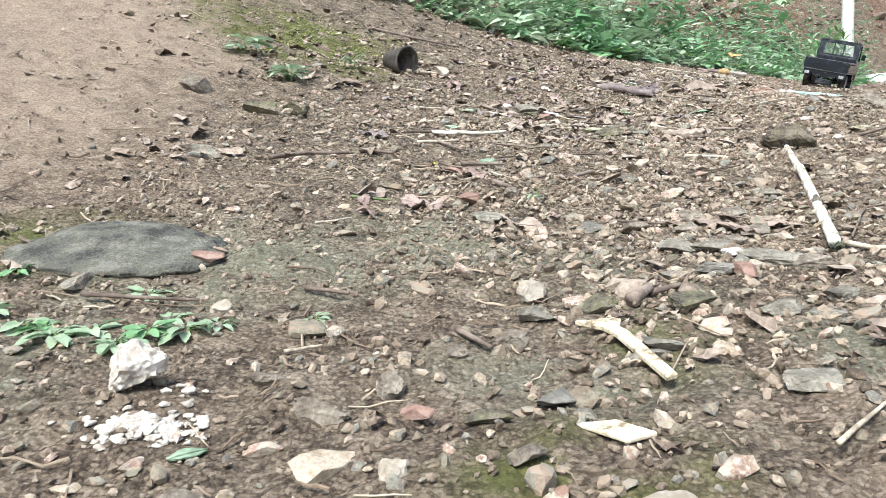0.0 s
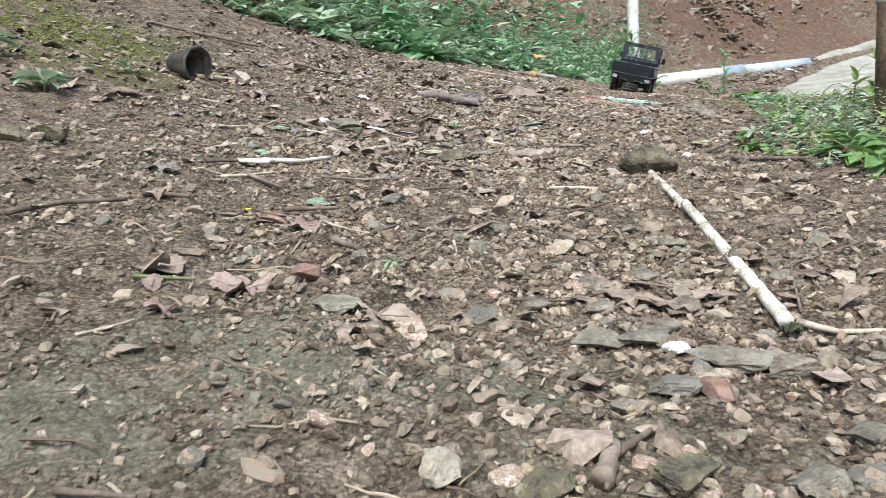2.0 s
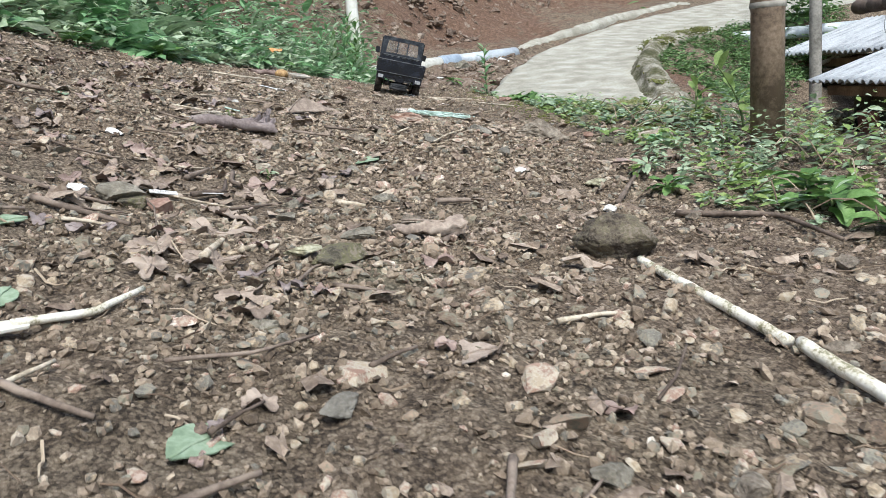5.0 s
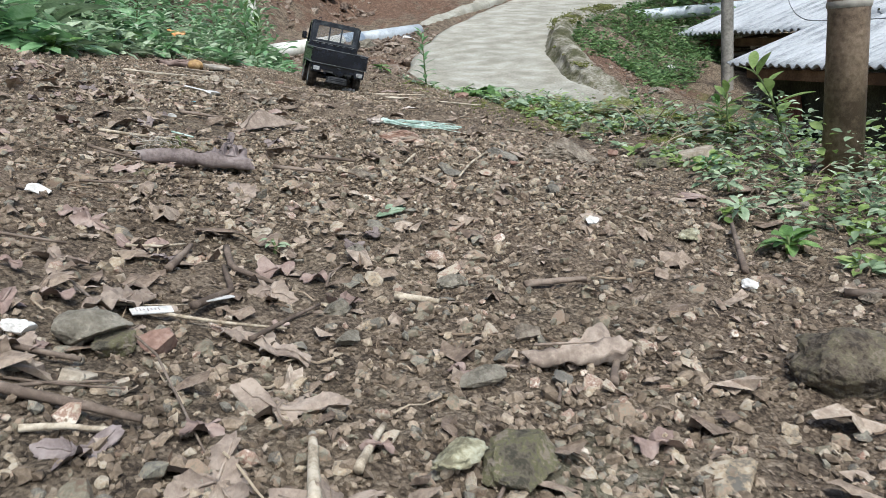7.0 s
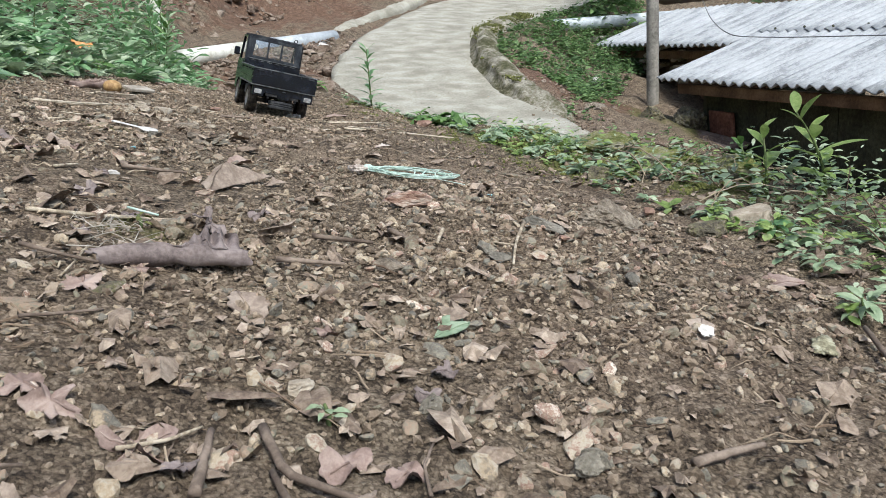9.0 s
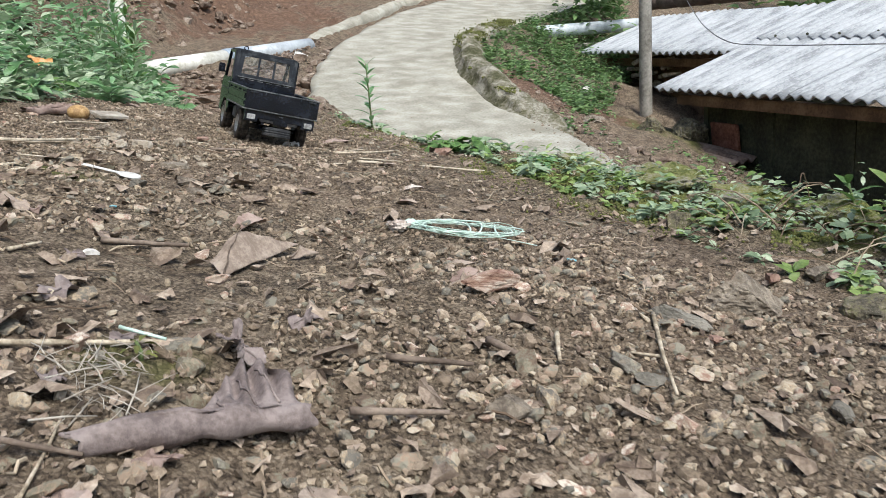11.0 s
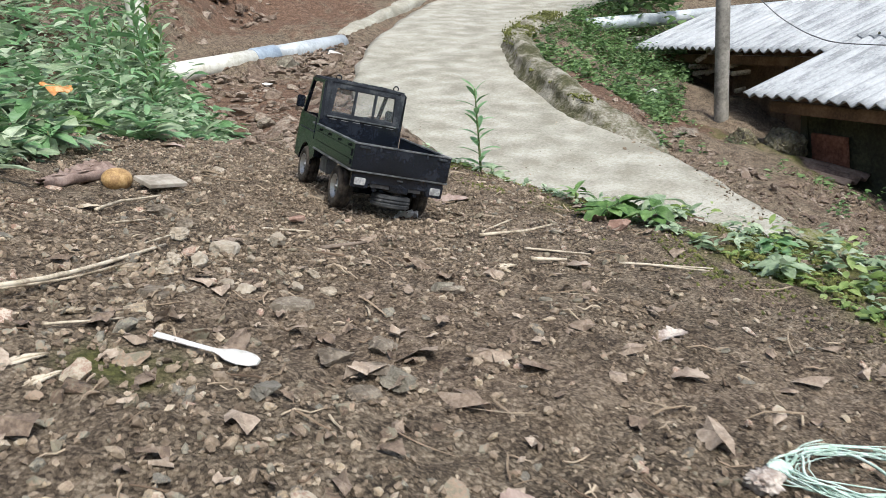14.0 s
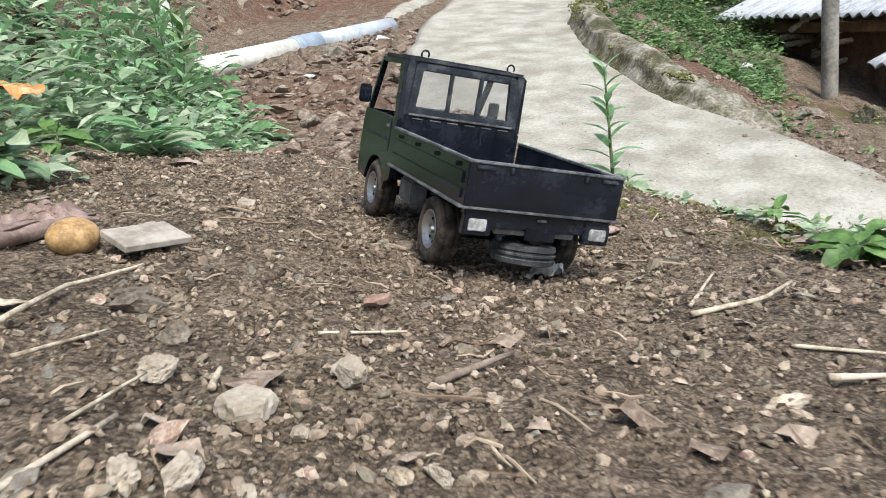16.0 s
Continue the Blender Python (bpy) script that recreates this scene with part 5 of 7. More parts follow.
        leaf_clump(h, rng, a, c, ground_z(a, c) - 0.005, rng.uniform(0.01, 0.06), rng.uniform(0.015, 0.035), 6, 0.5)
    for _ in range(2600):
        a, c = rng.uniform(6.0, 11.5), rng.uniform(4.0, 6.2)
        if side(np.array([a]), np.array([c]), PATH_RIGHT)[0] < 0.25 or (c - 3.6) < 0.55 * (a - 4.24):
            continue
        leaf_clump(h, rng, a, c, float(height(a, c)) + rng.uniform(0, 0.5), rng.uniform(0.1, 0.7), rng.uniform(0.06, 0.13), 8, 0.4)
    for _ in range(1800):
        a, c = rng.uniform(4, 16), rng.uniform(-3.0, 4.0)
        q = 6.5 + rng.uniform(0, 4)
        a, c = 4.2 + q * 0.83 + rng.normal(0, 2.4) * 0.55, 3.2 - q * 0.2 + rng.normal(0, 3.0)
        leaf_clump(h, rng, a, c, rng.uniform(-0.6, 1.9), rng.uniform(0.2, 0.6), rng.uniform(0.12, 0.24), 6, 0.45)
    thing("slope_shrubs", Matrix(), "dark green shrubs on the slope beyond the path", "shrubs", h.mesh("slope_shrubs", BUSH_LEAF, True), kind="stuff")


# ---- single things ----
_seed = [100]
def seed():
    _seed[0] += 1
    return _seed[0]


def stone(x, y, long, wide, tall, turn, mat, label, name="stone", category="stone", cuts=7, sink=0.34, rough=0.09):
    if tall < 0.0165 and long > 0.03:
        long, wide = long * 0.8, wide * 0.8
    v, f = rock_shape(seed(), (long, wide, tall), 5 if long > 0.08 else 4, cuts, rough)
    return thing(name, seat_at(x, y, turn, tall * (0.5 - sink - (0.10 if tall < 0.0165 else 0)) + (0.003 if long > 0.02 else 0)), label, category, raw_mesh(name, v, f, mat, cuts < 4), group="scattered " + name.replace("_", " ") + "s")


def flat_stone(x, y, long, wide, tall, turn, mat, label, out=0.8):
    """A broken slab of stone: angular outline, steep sides, nearly flat top; out is the share that shows over the soil."""
    rng = np.random.RandomState(seed())
    n = rng.randint(5, 8)
    a = np.sort(np.arange(n) * 2 * math.pi / n + rng.uniform(-0.32, 0.32, n))
    cx, cy = np.cos(a) * long / 2 * rng.uniform(0.85, 1.1, n), np.sin(a) * wide / 2 * rng.uniform(0.85, 1.1, n)
    ring = [(cx[k] + (cx[(k + 1) % n] - cx[k]) * q / 4, cy[k] + (cy[(k + 1) % n] - cy[k]) * q / 4) for k in range(n) for q in range(4)]
    dip = rng.uniform(-0.12, 0.12, 2)
    v, f, m = [], [], len(ring)
    for size, up in ((1.06, 0), (1.05, 0.5), (0.99, 0.86), (0.93, 1.0), (0.62, 1.02), (0.30, 1.0)):
        for px, py in ring:
            p = Vector((px * size, py * size, up * tall))
            q = noise.noise(p * (5 / wide) + Vector((x * 31, y * 17, 0)))
            v.append((p.x + 0.05 * wide * q, p.y - 0.05 * wide * q, p.z + (0.09 * tall * q + dip[0] * p.x + dip[1] * p.y if up else 0)))
    for r in range(5):
        f += [(r * m + k, r * m + (k + 1) % m, (r + 1) * m + (k + 1) % m, (r + 1) * m + k) for k in range(m)]
    f.append(tuple(range(5 * m, 6 * m)))
    return thing("stone", seat_at(x, y, turn, -tall * (1 - out)), label, "stone", raw_mesh("stone", v, f, mat, False), group="scattered stones")


def dry_leaf(x, y, long, wide, turn, mat, label, bend=0.5, fold=0.25, curl=0.0, lobes=0, ragged=0.35, tip=(0, 0), up=0.004, name="dead_leaf", category="leaf", crumple=0.05):
    k = seed()
    lf = thing(name, seat_at(x, y, turn, up) @ Matrix.Rotation(radians(tip[0]), 4, "X") @ Matrix.Rotation(radians(tip[1]), 4, "Y"), label, category, group="scattered dead leaves" if name == "dead_leaf" else "")
    v, f = leaf_shape(long, wide, bend, fold, curl, lobes, k, 16, 8, ragged)
    v = np.array([p + np.array((0, 0, crumple * wide * noise.noise(Vector(p) * (3 / wide)) + (crumple - 0.05) * wide * noise.noise(Vector(p) * (9 / wide)))) for p in v]) - (0, long / 2, 0)
    under = v - (0, 0, 0.0008)
    n = len(v)
    faces = [tuple(q) for q in f] + [tuple(int(i) + n for i in q[::-1]) for q in f]
    part("blade", raw_mesh("blade", np.r_[v, under], faces, mat, True), mat, lf)
    mid = v[4::9]
    part("midrib", tube_mesh("midrib", [tuple(p + np.array((0, 0, 0.0004))) for p in mid[::2]], [0.0011 * (1 - 0.08 * i) for i in range(len(mid[::2]))], mat, 5), mat, lf)
    return lf


def lobed_leaf(x, y, size, turn, mat, label, lobes=5, wave=0.10, tip=(0, 0), up=0.004):
    """A broad dead leaf with pointed, jagged lobes and veins that run into them."""
    k = seed()
    rng = random.Random(k)
    lf = thing("dead_leaf", seat_at(x, y, turn, up) @ Matrix.Rotation(radians(tip[0]), 4, "X") @ Matrix.Rotation(radians(tip[1]), 4, "Y"), label, "leaf", group="scattered dead leaves")
    n, rings = (96, 7) if size > 0.05 else (60, 4)
    rim = []
    for q in range(n):
        w = 2 * math.pi * q / n
        d = math.atan2(math.sin(w + math.pi / 2), math.cos(w + math.pi / 2))
        lobe = abs(math.cos(lobes * w / 2)) ** 1.6
        r = (0.66 + 0.34 * lobe if lobes == 3 else 0.42 + 0.58 * lobe) * (1 - 0.30 * abs(math.sin(w / 2 + 0.4)))
        r *= 1 - 0.55 * math.exp(-((abs(d) - 0.0) ** 2) / 0.03)
        rim.append(size / 2 * r * (1 + 0.11 * rng.uniform(-1, 1)))
    verts, faces = [(0, 0, 0)], []
    for g in range(1, rings + 1):
        for q in range(n):
            w, r = 2 * math.pi * q / n, rim[q] * g / rings
            p = Vector((r * math.cos(w), r * math.sin(w), 0))
            z = wave * size * (noise.noise(p * (2.6 / size) + Vector((k, 0, 0))) * (g / rings) + 0.35 * noise.noise(p * (9 / size))) + 0.10 * size * (g / rings) ** 2 * math.sin(3 * w + k)
            verts.append((p.x, p.y, z))
    for q in range(n):
        z = (q + 1) % n
        faces.append((0, 1 + q, 1 + z))
        for g in range(rings - 1):
            a, c = 1 + g * n, 1 + (g + 1) * n
            faces.append((a + q, c + q, c + z, a + z))
    m = len(verts)
    verts += [(a, c, z - 0.0008) for a, c, z in verts]
    faces += [tuple(i + m for i in f[::-1]) for f in faces]
    part("blade", raw_mesh("blade", verts, faces, mat, True), mat, lf)
    for j in range(lobes if size > 0.05 else 1):
        q = int(round(n * j / lobes)) % n
        pts = [verts[1 + g * n + q] for g in range(rings - 1)]
        part("vein", tube_mesh("vein", [(0, 0, 0.0006)] + [(a, c, z + 0.0005) for a, c, z in pts], [0.0010 - 0.0001 * i for i in range(len(pts) + 1)], mat, 5), mat, lf)
    return lf


def stick(points, r, mat, label, name="twig", category="twig", r2=None, wob=0.05, up=0.0, n=8):
    """A stick laid on the ground through (x, y) points."""
    p = along(points, 9)
    x0, y0 = p[0]
    z0 = ground_z(x0, y0)
    rng = random.Random(seed())
    z = np.array([float(height(a, c)) for a, c in p]) - z0
    z = z + max(0.0, max(ground_z(a, c) - float(height(a, c)) for a, c in p)) * 0.7 + r * 0.8 + 0.0018 + up
    pts = [(a - x0 + rng.uniform(-1, 1) * r * 0.14, c - y0 + rng.uniform(-1, 1) * r * 0.14, q + rng.uniform(-1, 1) * r * 0.1) for (a, c), q in zip(p, z)]
    r2 = r * 0.6 if r2 is None else r2
    rad = [r + (r2 - r) * k / 8 for k in range(9)]
    return thing(name, Matrix.Translation((x0, y0, z0)), label, category, tube_mesh(name, pts, rad, mat, n, wob, seed()), group="scattered " + name.replace("_", " ") + "s")


def forked(points, fork, r, mat, label):
    s = stick(points, r, mat, label, "forked_stick", "stick")
    p = along(fork, 5)
    o = s.matrix_basis.translation
    pts = [(a - o.x, c - o.y, ground_z(a, c) - o.z + r) for a, c in p]
    part("side_branch", tube_mesh("side_branch", pts, [r * 0.7 * (1 - 0.12 * k) for k in range(5)], mat, 7, 0.1), mat, s)
    return s


def rosette(x, y, count, long, slim, mat, label, tall=0.02, lift=(0.1, 0.7), name="weed", turn=0.0):
    """A weed: a short stem and leaves that spread from it."""
    rng = np.random.RandomState(seed())
    w = thing(name, Matrix.Translation((x, y, ground_z(x, y) - 0.002)), label, "weed")
    part("stem", tube_mesh("stem", [(0, 0, 0), (0.002, 0.001, tall * 0.5), (0.001, 0.003, tall)], [0.0022, 0.0018, 0.0012], STEM, 7), STEM, w)
    for k in range(count):
        ln = long * rng.uniform(0.7, 1.15)
        v, f = leaf_shape(ln, ln * slim, rng.uniform(0.4, 1.1), rng.uniform(0.1, 0.35), 0, 0, k + int(x * 50), 9, 4, 0.22)
        v = np.array([p + np.array((0, 0, 0.16 * ln * slim * noise.noise(Vector(p) * (5 / ln) + Vector((k, x * 9, y * 9))))) for p in v])
        v = turned(v + (0, 0.004, 0), rng.uniform(*lift), rng.normal(0, 0.22), turn + k * 2.4 + rng.normal(0, 0.3))
        part("leaf", raw_mesh("leaf", v + (0, 0, tall * rng.uniform(0.4, 1.0)), f, mat, True), mat, w)
    return w


def upright_plant(x, y, tall, levels, long, slim, mat, label, lean=(0.02, 0.0), name="seedling", up=0.0):
    """A stem with leaves that spiral up it."""
    rng = np.random.RandomState(seed())
    z = ground_z(x, y) + up
    w = thing(name, Matrix.Translation((x, y, z)), label, "plant")
    pts = [(lean[0] * (k / 8) ** 2, lean[1] * (k / 8) ** 2, tall * k / 8) for k in range(9)]
    part("stem", tube_mesh("stem", pts, [0.0032 - 0.00025 * k for k in range(9)], STEM, 7), STEM, w)
    for k in range(levels):
        s = 0.22 + 0.78 * k / (levels - 1)
        o = np.array((lean[0] * s * s, lean[1] * s * s, tall * s))
        ln = long * (1.1 - 0.45 * s) * rng.uniform(0.8, 1.15)
        v, f = leaf_shape(ln, ln * slim, rng.uniform(0.3, 0.8), 0.25, 0, 0, 0, 8, 4)
        v = turned(v, 0.25 + 0.7 * s + rng.normal(0, 0.12), rng.normal(0, 0.1), k * 2.4)
        part("leaf", raw_mesh("leaf", v + o, f, mat, True), mat, w)
    return w


def slab_of(outline, thick, mat, m, name, label, category, bevel=0.0008):
    """A flat piece of given outline (x, y), thick metres deep."""
    bm = bmesh.new()
    a = [bm.verts.new((x, y, 0)) for x, y in outline]
    c = [bm.verts.new((x, y, thick)) for x, y in outline]
    bm.faces.new(a[::-1]), bm.faces.new(c)
    for k in range(len(outline)):
        q = (k + 1) % len(outline)
        bm.faces.new((a[k], a[q], c[q], c[k]))
    bmesh.ops.recalc_face_normals(bm, faces=bm.faces)
    bmesh.ops.bevel(bm, geom=list(bm.edges), offset=bevel, segments=1, affect="EDGES", clamp_overlap=True)
    return thing(name, m, label, category, bm, mat)


# ---- the place ----
build_ground()
build_path()
build_kerb("kerb", [(3.24, 3.56), (3.46, 3.96), (3.99, 4.55), (4.64, 5.06), (5.12, 5.24), (5.52, 5.33)], 0.115, 0.085, 420, KERB_MAT, "low mossy concrete kerb along the footpath", 1.0, 0.6)
build_kerb("kerb", [(4.05, 6.02), (5.0, 6.42), (6.2, 6.98), (8.0, 7.55)], 0.07, 0.045, 200, CONCRETE, "pale concrete edging under the clay bank", 5.0, 0.5)
build_house()
build_pipes()
build_truck(seat_at(1.420, 3.310, -29.5, 0.001))



def build_wood_pile(x, y):
    rng = random.Random(12)
    z = float(height(x, y))
    p = thing("wood_pile", Matrix.Translation((x, y, z)), "untidy pile of pale sticks behind a post", "wood pile")
    for k in range(22):
        w, ln = rng.uniform(0.2, 1.0) + (1.6 if rng.random() < 0.25 else 0), rng.uniform(0.35, 0.7)
        cx, cy, cz = rng.uniform(-0.18, 0.25), rng.uniform(-0.2, 0.15), rng.uniform(0.03, 0.28)
        d = Vector((math.cos(w - 0.9), math.sin(w - 0.9), rng.uniform(-0.12, 0.25))) * ln / 2
        c = Vector((cx, cy, cz))
        part("pile_stick", tube_mesh("pile_stick", [c - d, c, c + d], [0.016, 0.015, 0.012], STRAW, 6, 0.1, k), STRAW, p)


def build_boards(x, y, turn):
    z = float(height(x, y))
    p = thing("rusty_sheet", Matrix.Translation((x, y, z + 0.02)) @ Matrix.Rotation(radians(turn), 4, "Z") @ Matrix.Rotation(radians(-9), 4, "X"), "rusty brown corrugated sheet lying by the house", "metal sheet")
    me = roof_sheet_mesh(0.17, 0.42, 11)
    me.materials[0] = OLD_RUST
    part("sheet", me, OLD_RUST, p)


build_wood_pile(5.86, 4.17)
build_boards(4.17, 3.43, 165)

# stones, read from the camera's start onwards
B, G, M, P, S, R = STONE_BROWN, STONE_GREY, STONE_MOSS, STONE_PALE, STONE_DARK, BRICK
LB, LG, LP, LS = "angular brown stone half sunk in soil", "flat grey stone set in trodden soil", "pale cream stone lying on soil", "dark slate chip lying on soil"
for x, y, l, w, h, a, mat, lab in (
    (-0.06, 0.61, 0.034, 0.016, 0.012, 5, B, LB), (-0.02, 0.57, 0.050, 0.020, 0.014, -8, B, LB), (0.02, 0.60, 0.020, 0.022, 0.020, 20, B, LB),
    (0.12, 0.57, 0.026, 0.020, 0.010, 30, S, LS), (0.135, 0.555, 0.018, 0.012, 0.008, -30, G, LG), (0.12, 0.76, 0.026, 0.020, 0.020, 10, P, LP),
    (0.12, 0.72, 0.036, 0.026, 0.012, -15, G, LG), (0.10, 0.67, 0.024, 0.018, 0.016, 5, B, LB), (-0.13, 0.74, 0.018, 0.016, 0.014, 0, P, LP),
    (-0.27, 1.47, 0.060, 0.040, 0.026, -10, M, "flat brown-green stone lying on the slope"), (-0.22, 1.50, 0.056, 0.034, 0.030, -25, M, "flat brown-green stone lying on the slope"),
    (-0.40, 1.54, 0.062, 0.040, 0.040, 25, B, LB), (-0.29, 1.22, 0.050, 0.034, 0.022, 0, G, LG), (0.01, 2.05, 0.036, 0.030, 0.034, 0, P, LP),
    (0.06, 0.65, 0.020, 0.014, 0.010, 40, B, LB), (-0.03, 0.69, 0.015, 0.014, 0.012, 0, P, LP), (0.27, 0.57, 0.040, 0.030, 0.010, 15, G, LG),
    (0.20, 0.64, 0.040, 0.026, 0.010, -20, G, LG), (0.08, 0.56, 0.030, 0.018, 0.010, 5, M, LG), (0.36, 0.74, 0.040, 0.028, 0.012, 30, G, LG),
    (0.29, 0.83, 0.050, 0.032, 0.014, -10, S, LS), (0.10, 0.50, 0.022, 0.014, 0.010, 10, B, LB), (0.03, 0.50, 0.020, 0.016, 0.012, 70, P, LP),
    (0.16, 0.46, 0.040, 0.026, 0.014, 5, P, LP), (-0.07, 0.47, 0.032, 0.022, 0.014, 0, B, LB), (0.00, 0.45, 0.024, 0.018, 0.012, 30, P, LP),
    (0.19, 1.33, 0.040, 0.022, 0.012, 15, S, LS), (0.20, 1.47, 0.036, 0.020, 0.010, -20, G, LG), (0.20, 0.97, 0.038, 0.030, 0.012, 60, S, LS),
    (0.15, 1.09, 0.034, 0.020, 0.014, 10, G, LG), (0.09, 1.00, 0.050, 0.036, 0.014, -10, G, LG), (0.32, 1.03, 0.036, 0.026, 0.018, -25, B, LB),
    (0.37, 0.97, 0.050, 0.030, 0.012, 25, B, LB), (0.56, 1.24, 0.040, 0.020, 0.012, -15, B, LB), (0.37, 1.05, 0.040, 0.026, 0.010, 5, B, LB),
    (0.74, 1.34, 0.044, 0.028, 0.014, 20, B, LB), (0.25, 1.00, 0.030, 0.020, 0.012, 0, B, LB), (0.30, 0.98, 0.034, 0.022, 0.010, 10, B, LB),
    (0.31, 0.92, 0.050, 0.032, 0.012, -10, G, LG), (0.34, 1.16, 0.036, 0.020, 0.014, 15, B, LB), (0.24, 1.13, 0.030, 0.018, 0.012, 80, G, LG),
    (0.12, 1.11, 0.032, 0.022, 0.016, 45, B, LB), (0.28, 1.20, 0.030, 0.018, 0.012, 5, G, LG), (0.44, 1.12, 0.036, 0.022, 0.012, -35, G, LG),
    (0.32, 1.58, 0.060, 0.040, 0.024, 20, M, "flat brown-green stone set in soil"), (0.39, 1.68, 0.050, 0.026, 0.012, -10, G, LG), (0.36, 1.79, 0.034, 0.020, 0.012, 30, G, LG),
    (0.20, 1.83, 0.040, 0.026, 0.018, 15, M, LG), (0.16, 1.78, 0.024, 0.018, 0.014, 0, P, LP), (0.24, 1.75, 0.014, 0.012, 0.010, 0, P, LP),
    (0.52, 1.85, 0.030, 0.020, 0.012, 0, G, LG), (0.44, 1.65, 0.026, 0.016, 0.008, 60, S, LS), (0.48, 1.72, 0.036, 0.020, 0.014, -20, B, LB),
    (0.92, 1.84, 0.014, 0.010, 0.010, 0, P, LP), (1.20, 2.00, 0.070, 0.036, 0.022, -10, B, LB),
    (0.81, 1.58, 0.040, 0.026, 0.014, 15, B, LB), (0.53, 1.85, 0.034, 0.028, 0.014, 70, G, LG), (0.39, 1.85, 0.030, 0.026, 0.018, 10, G, LG),
    (0.43, 2.03, 0.022, 0.018, 0.016, 0, P, LP), (0.39, 2.20, 0.030, 0.018, 0.010, 10, M, LG), (0.50, 1.97, 0.036, 0.024, 0.010, 20, G, LG),
    (1.03, 2.11, 0.115, 0.062, 0.056, -22, B, "large flat brown stone slab on the soil"), (0.895, 2.128, 0.072, 0.026, 0.016, -75, S, "grey slate slab lying on soil"), (0.77, 2.10, 0.028, 0.020, 0.010, -30, S, LS),
    (0.83, 1.98, 0.032, 0.022, 0.014, 20, S, LS), (0.65, 2.15, 0.046, 0.030, 0.012, -15, B, LB), (1.22, 2.09, 0.050, 0.030, 0.020, 10, B, LB),
    (0.94, 2.82, 0.030, 0.022, 0.012, 0, B, LB), (1.34, 2.31, 0.05, 0.034, 0.026, 0, M, LB),
    (0.90, 2.77, 0.048, 0.034, 0.012, 25, G, LG), (0.89, 2.83, 0.044, 0.028, 0.012, -10, B, LB),
    (0.95, 2.83, 0.034, 0.032, 0.012, 50, B, LB), (0.86, 2.77, 0.028, 0.020, 0.012, 0, B, LB),
    (1.11, 2.89, 0.040, 0.022, 0.010, -10, G, LG), (0.90, 2.79, 0.040, 0.028, 0.012, 30, B, LB), 
    (1.05, 3.30, 0.040, 0.020, 0.016, 0, B, LB), (1.066, 3.090, 0.024, 0.018, 0.017, 60, P, LP), (0.936, 3.058, 0.022, 0.016, 0.018, 30, P, LP), (1.104, 2.873, 0.034, 0.022, 0.010, -20, B, LB), (1.044, 3.280, 0.040, 0.020, 0.018, -8, B, LB), (1.33, 3.30, 0.020, 0.014, 0.012, -10, B, LB),
    (1.30, 3.50, 0.026, 0.018, 0.014, 20, P, LP), (1.03, 3.21, 0.024, 0.020, 0.018, 0, B, LB), (0.80, 2.80, 0.024, 0.018, 0.014, 0, S, LS),
    (1.46, 3.95, 0.06, 0.04, 0.03, 20, G, LG), (1.47, 3.93, 0.11, 0.06, 0.05, -30, G, "grey flat rock beside the weeds"), (2.45, 4.75, 0.09, 0.06, 0.05, 0, B, LB), (3.30, 5.55, 0.12, 0.09, 0.08, 0, G, LG),
    (4.20, 3.40, 0.30, 0.20, 0.20, 30, M, "mossy rock beside the house"), (4.05, 3.55, 0.22, 0.16, 0.14, 0, M, "mossy rock beside the house"), (3.62, 3.62, 0.16, 0.12, 0.08, 40, B, LB),
):
    stone(x, y, l, w, h, a, mat, lab)
flat_stone(1.002, 3.106, 0.033, 0.029, 0.010, 12, STONE_PALE, "pale brown flat-topped angular stone on soil", 0.85)
flat_stone(0.846, 2.998, 0.036, 0.034, 0.010, 30, STONE_BROWN, "flat dark brown stone sunk in soil", 0.40)
flat_stone(0.944, 2.937, 0.040, 0.030, 0.012, -20, STONE_BROWN, "flat brown stone sunk in soil", 0.55)
flat_stone(1.207, 1.996, 0.090, 0.050, 0.024, -18, STONE_PALE, "flat brown stone slab among weeds", 0.9)
for x, y, l, w, h, a in ((0.993, 3.170, 0.024, 0.019, 0.016, 20), (1.076, 3.105, 0.024, 0.020, 0.011, -20), (0.920, 3.075, 0.018, 0.017, 0.015, 40), (0.891, 3.046, 0.017, 0.014, 0.013, 0),
                         (1.031, 2.998, 0.018, 0.014, 0.012, 60), (1.007, 3.067, 0.012, 0.010, 0.010, 0), (0.991, 2.980, 0.016, 0.012, 0.011, 15), (1.009, 2.955, 0.017, 0.014, 0.012, -40),
                         (0.966, 2.970, 0.012, 0.010, 0.009, 70), (0.955, 3.040, 0.012, 0.010, 0.010, 10)):
    stone(x, y, l, w, h, a, STONE_PALE, "knobbly pale brown pebble on soil", "stone", "stone", 4, 0.2, 0.14)
for x, y, l, w, h, a in ((0.931, 3.010, 0.017, 0.013, 0.010, 20), (0.938, 2.992, 0.024, 0.013, 0.009, -10), (0.862, 2.996, 0.012, 0.010, 0.009, 0), (0.869, 2.990, 0.011, 0.010, 0.009, 50), (0.884, 2.996, 0.010, 0.007, 0.006, 10)):
    stone(x, y, l, w, h, a, STONE_PALE, "small pale broken chip on soil", "stone", "stone", 6, 0.2, 0.10)
stone(0.612, 1.522, 0.090, 0.070, 0.056, -30, ROCK, "rounded brown rock with a film of moss", "rock", "rock", 1, 0.22, 0.08)
stone(-0.262, 0.868, 0.22, 0.15, 0.044, -3, MOUND, "low grey mossy hump of stone in soil", "rock", "rock", 0, 0.60, 0.07)
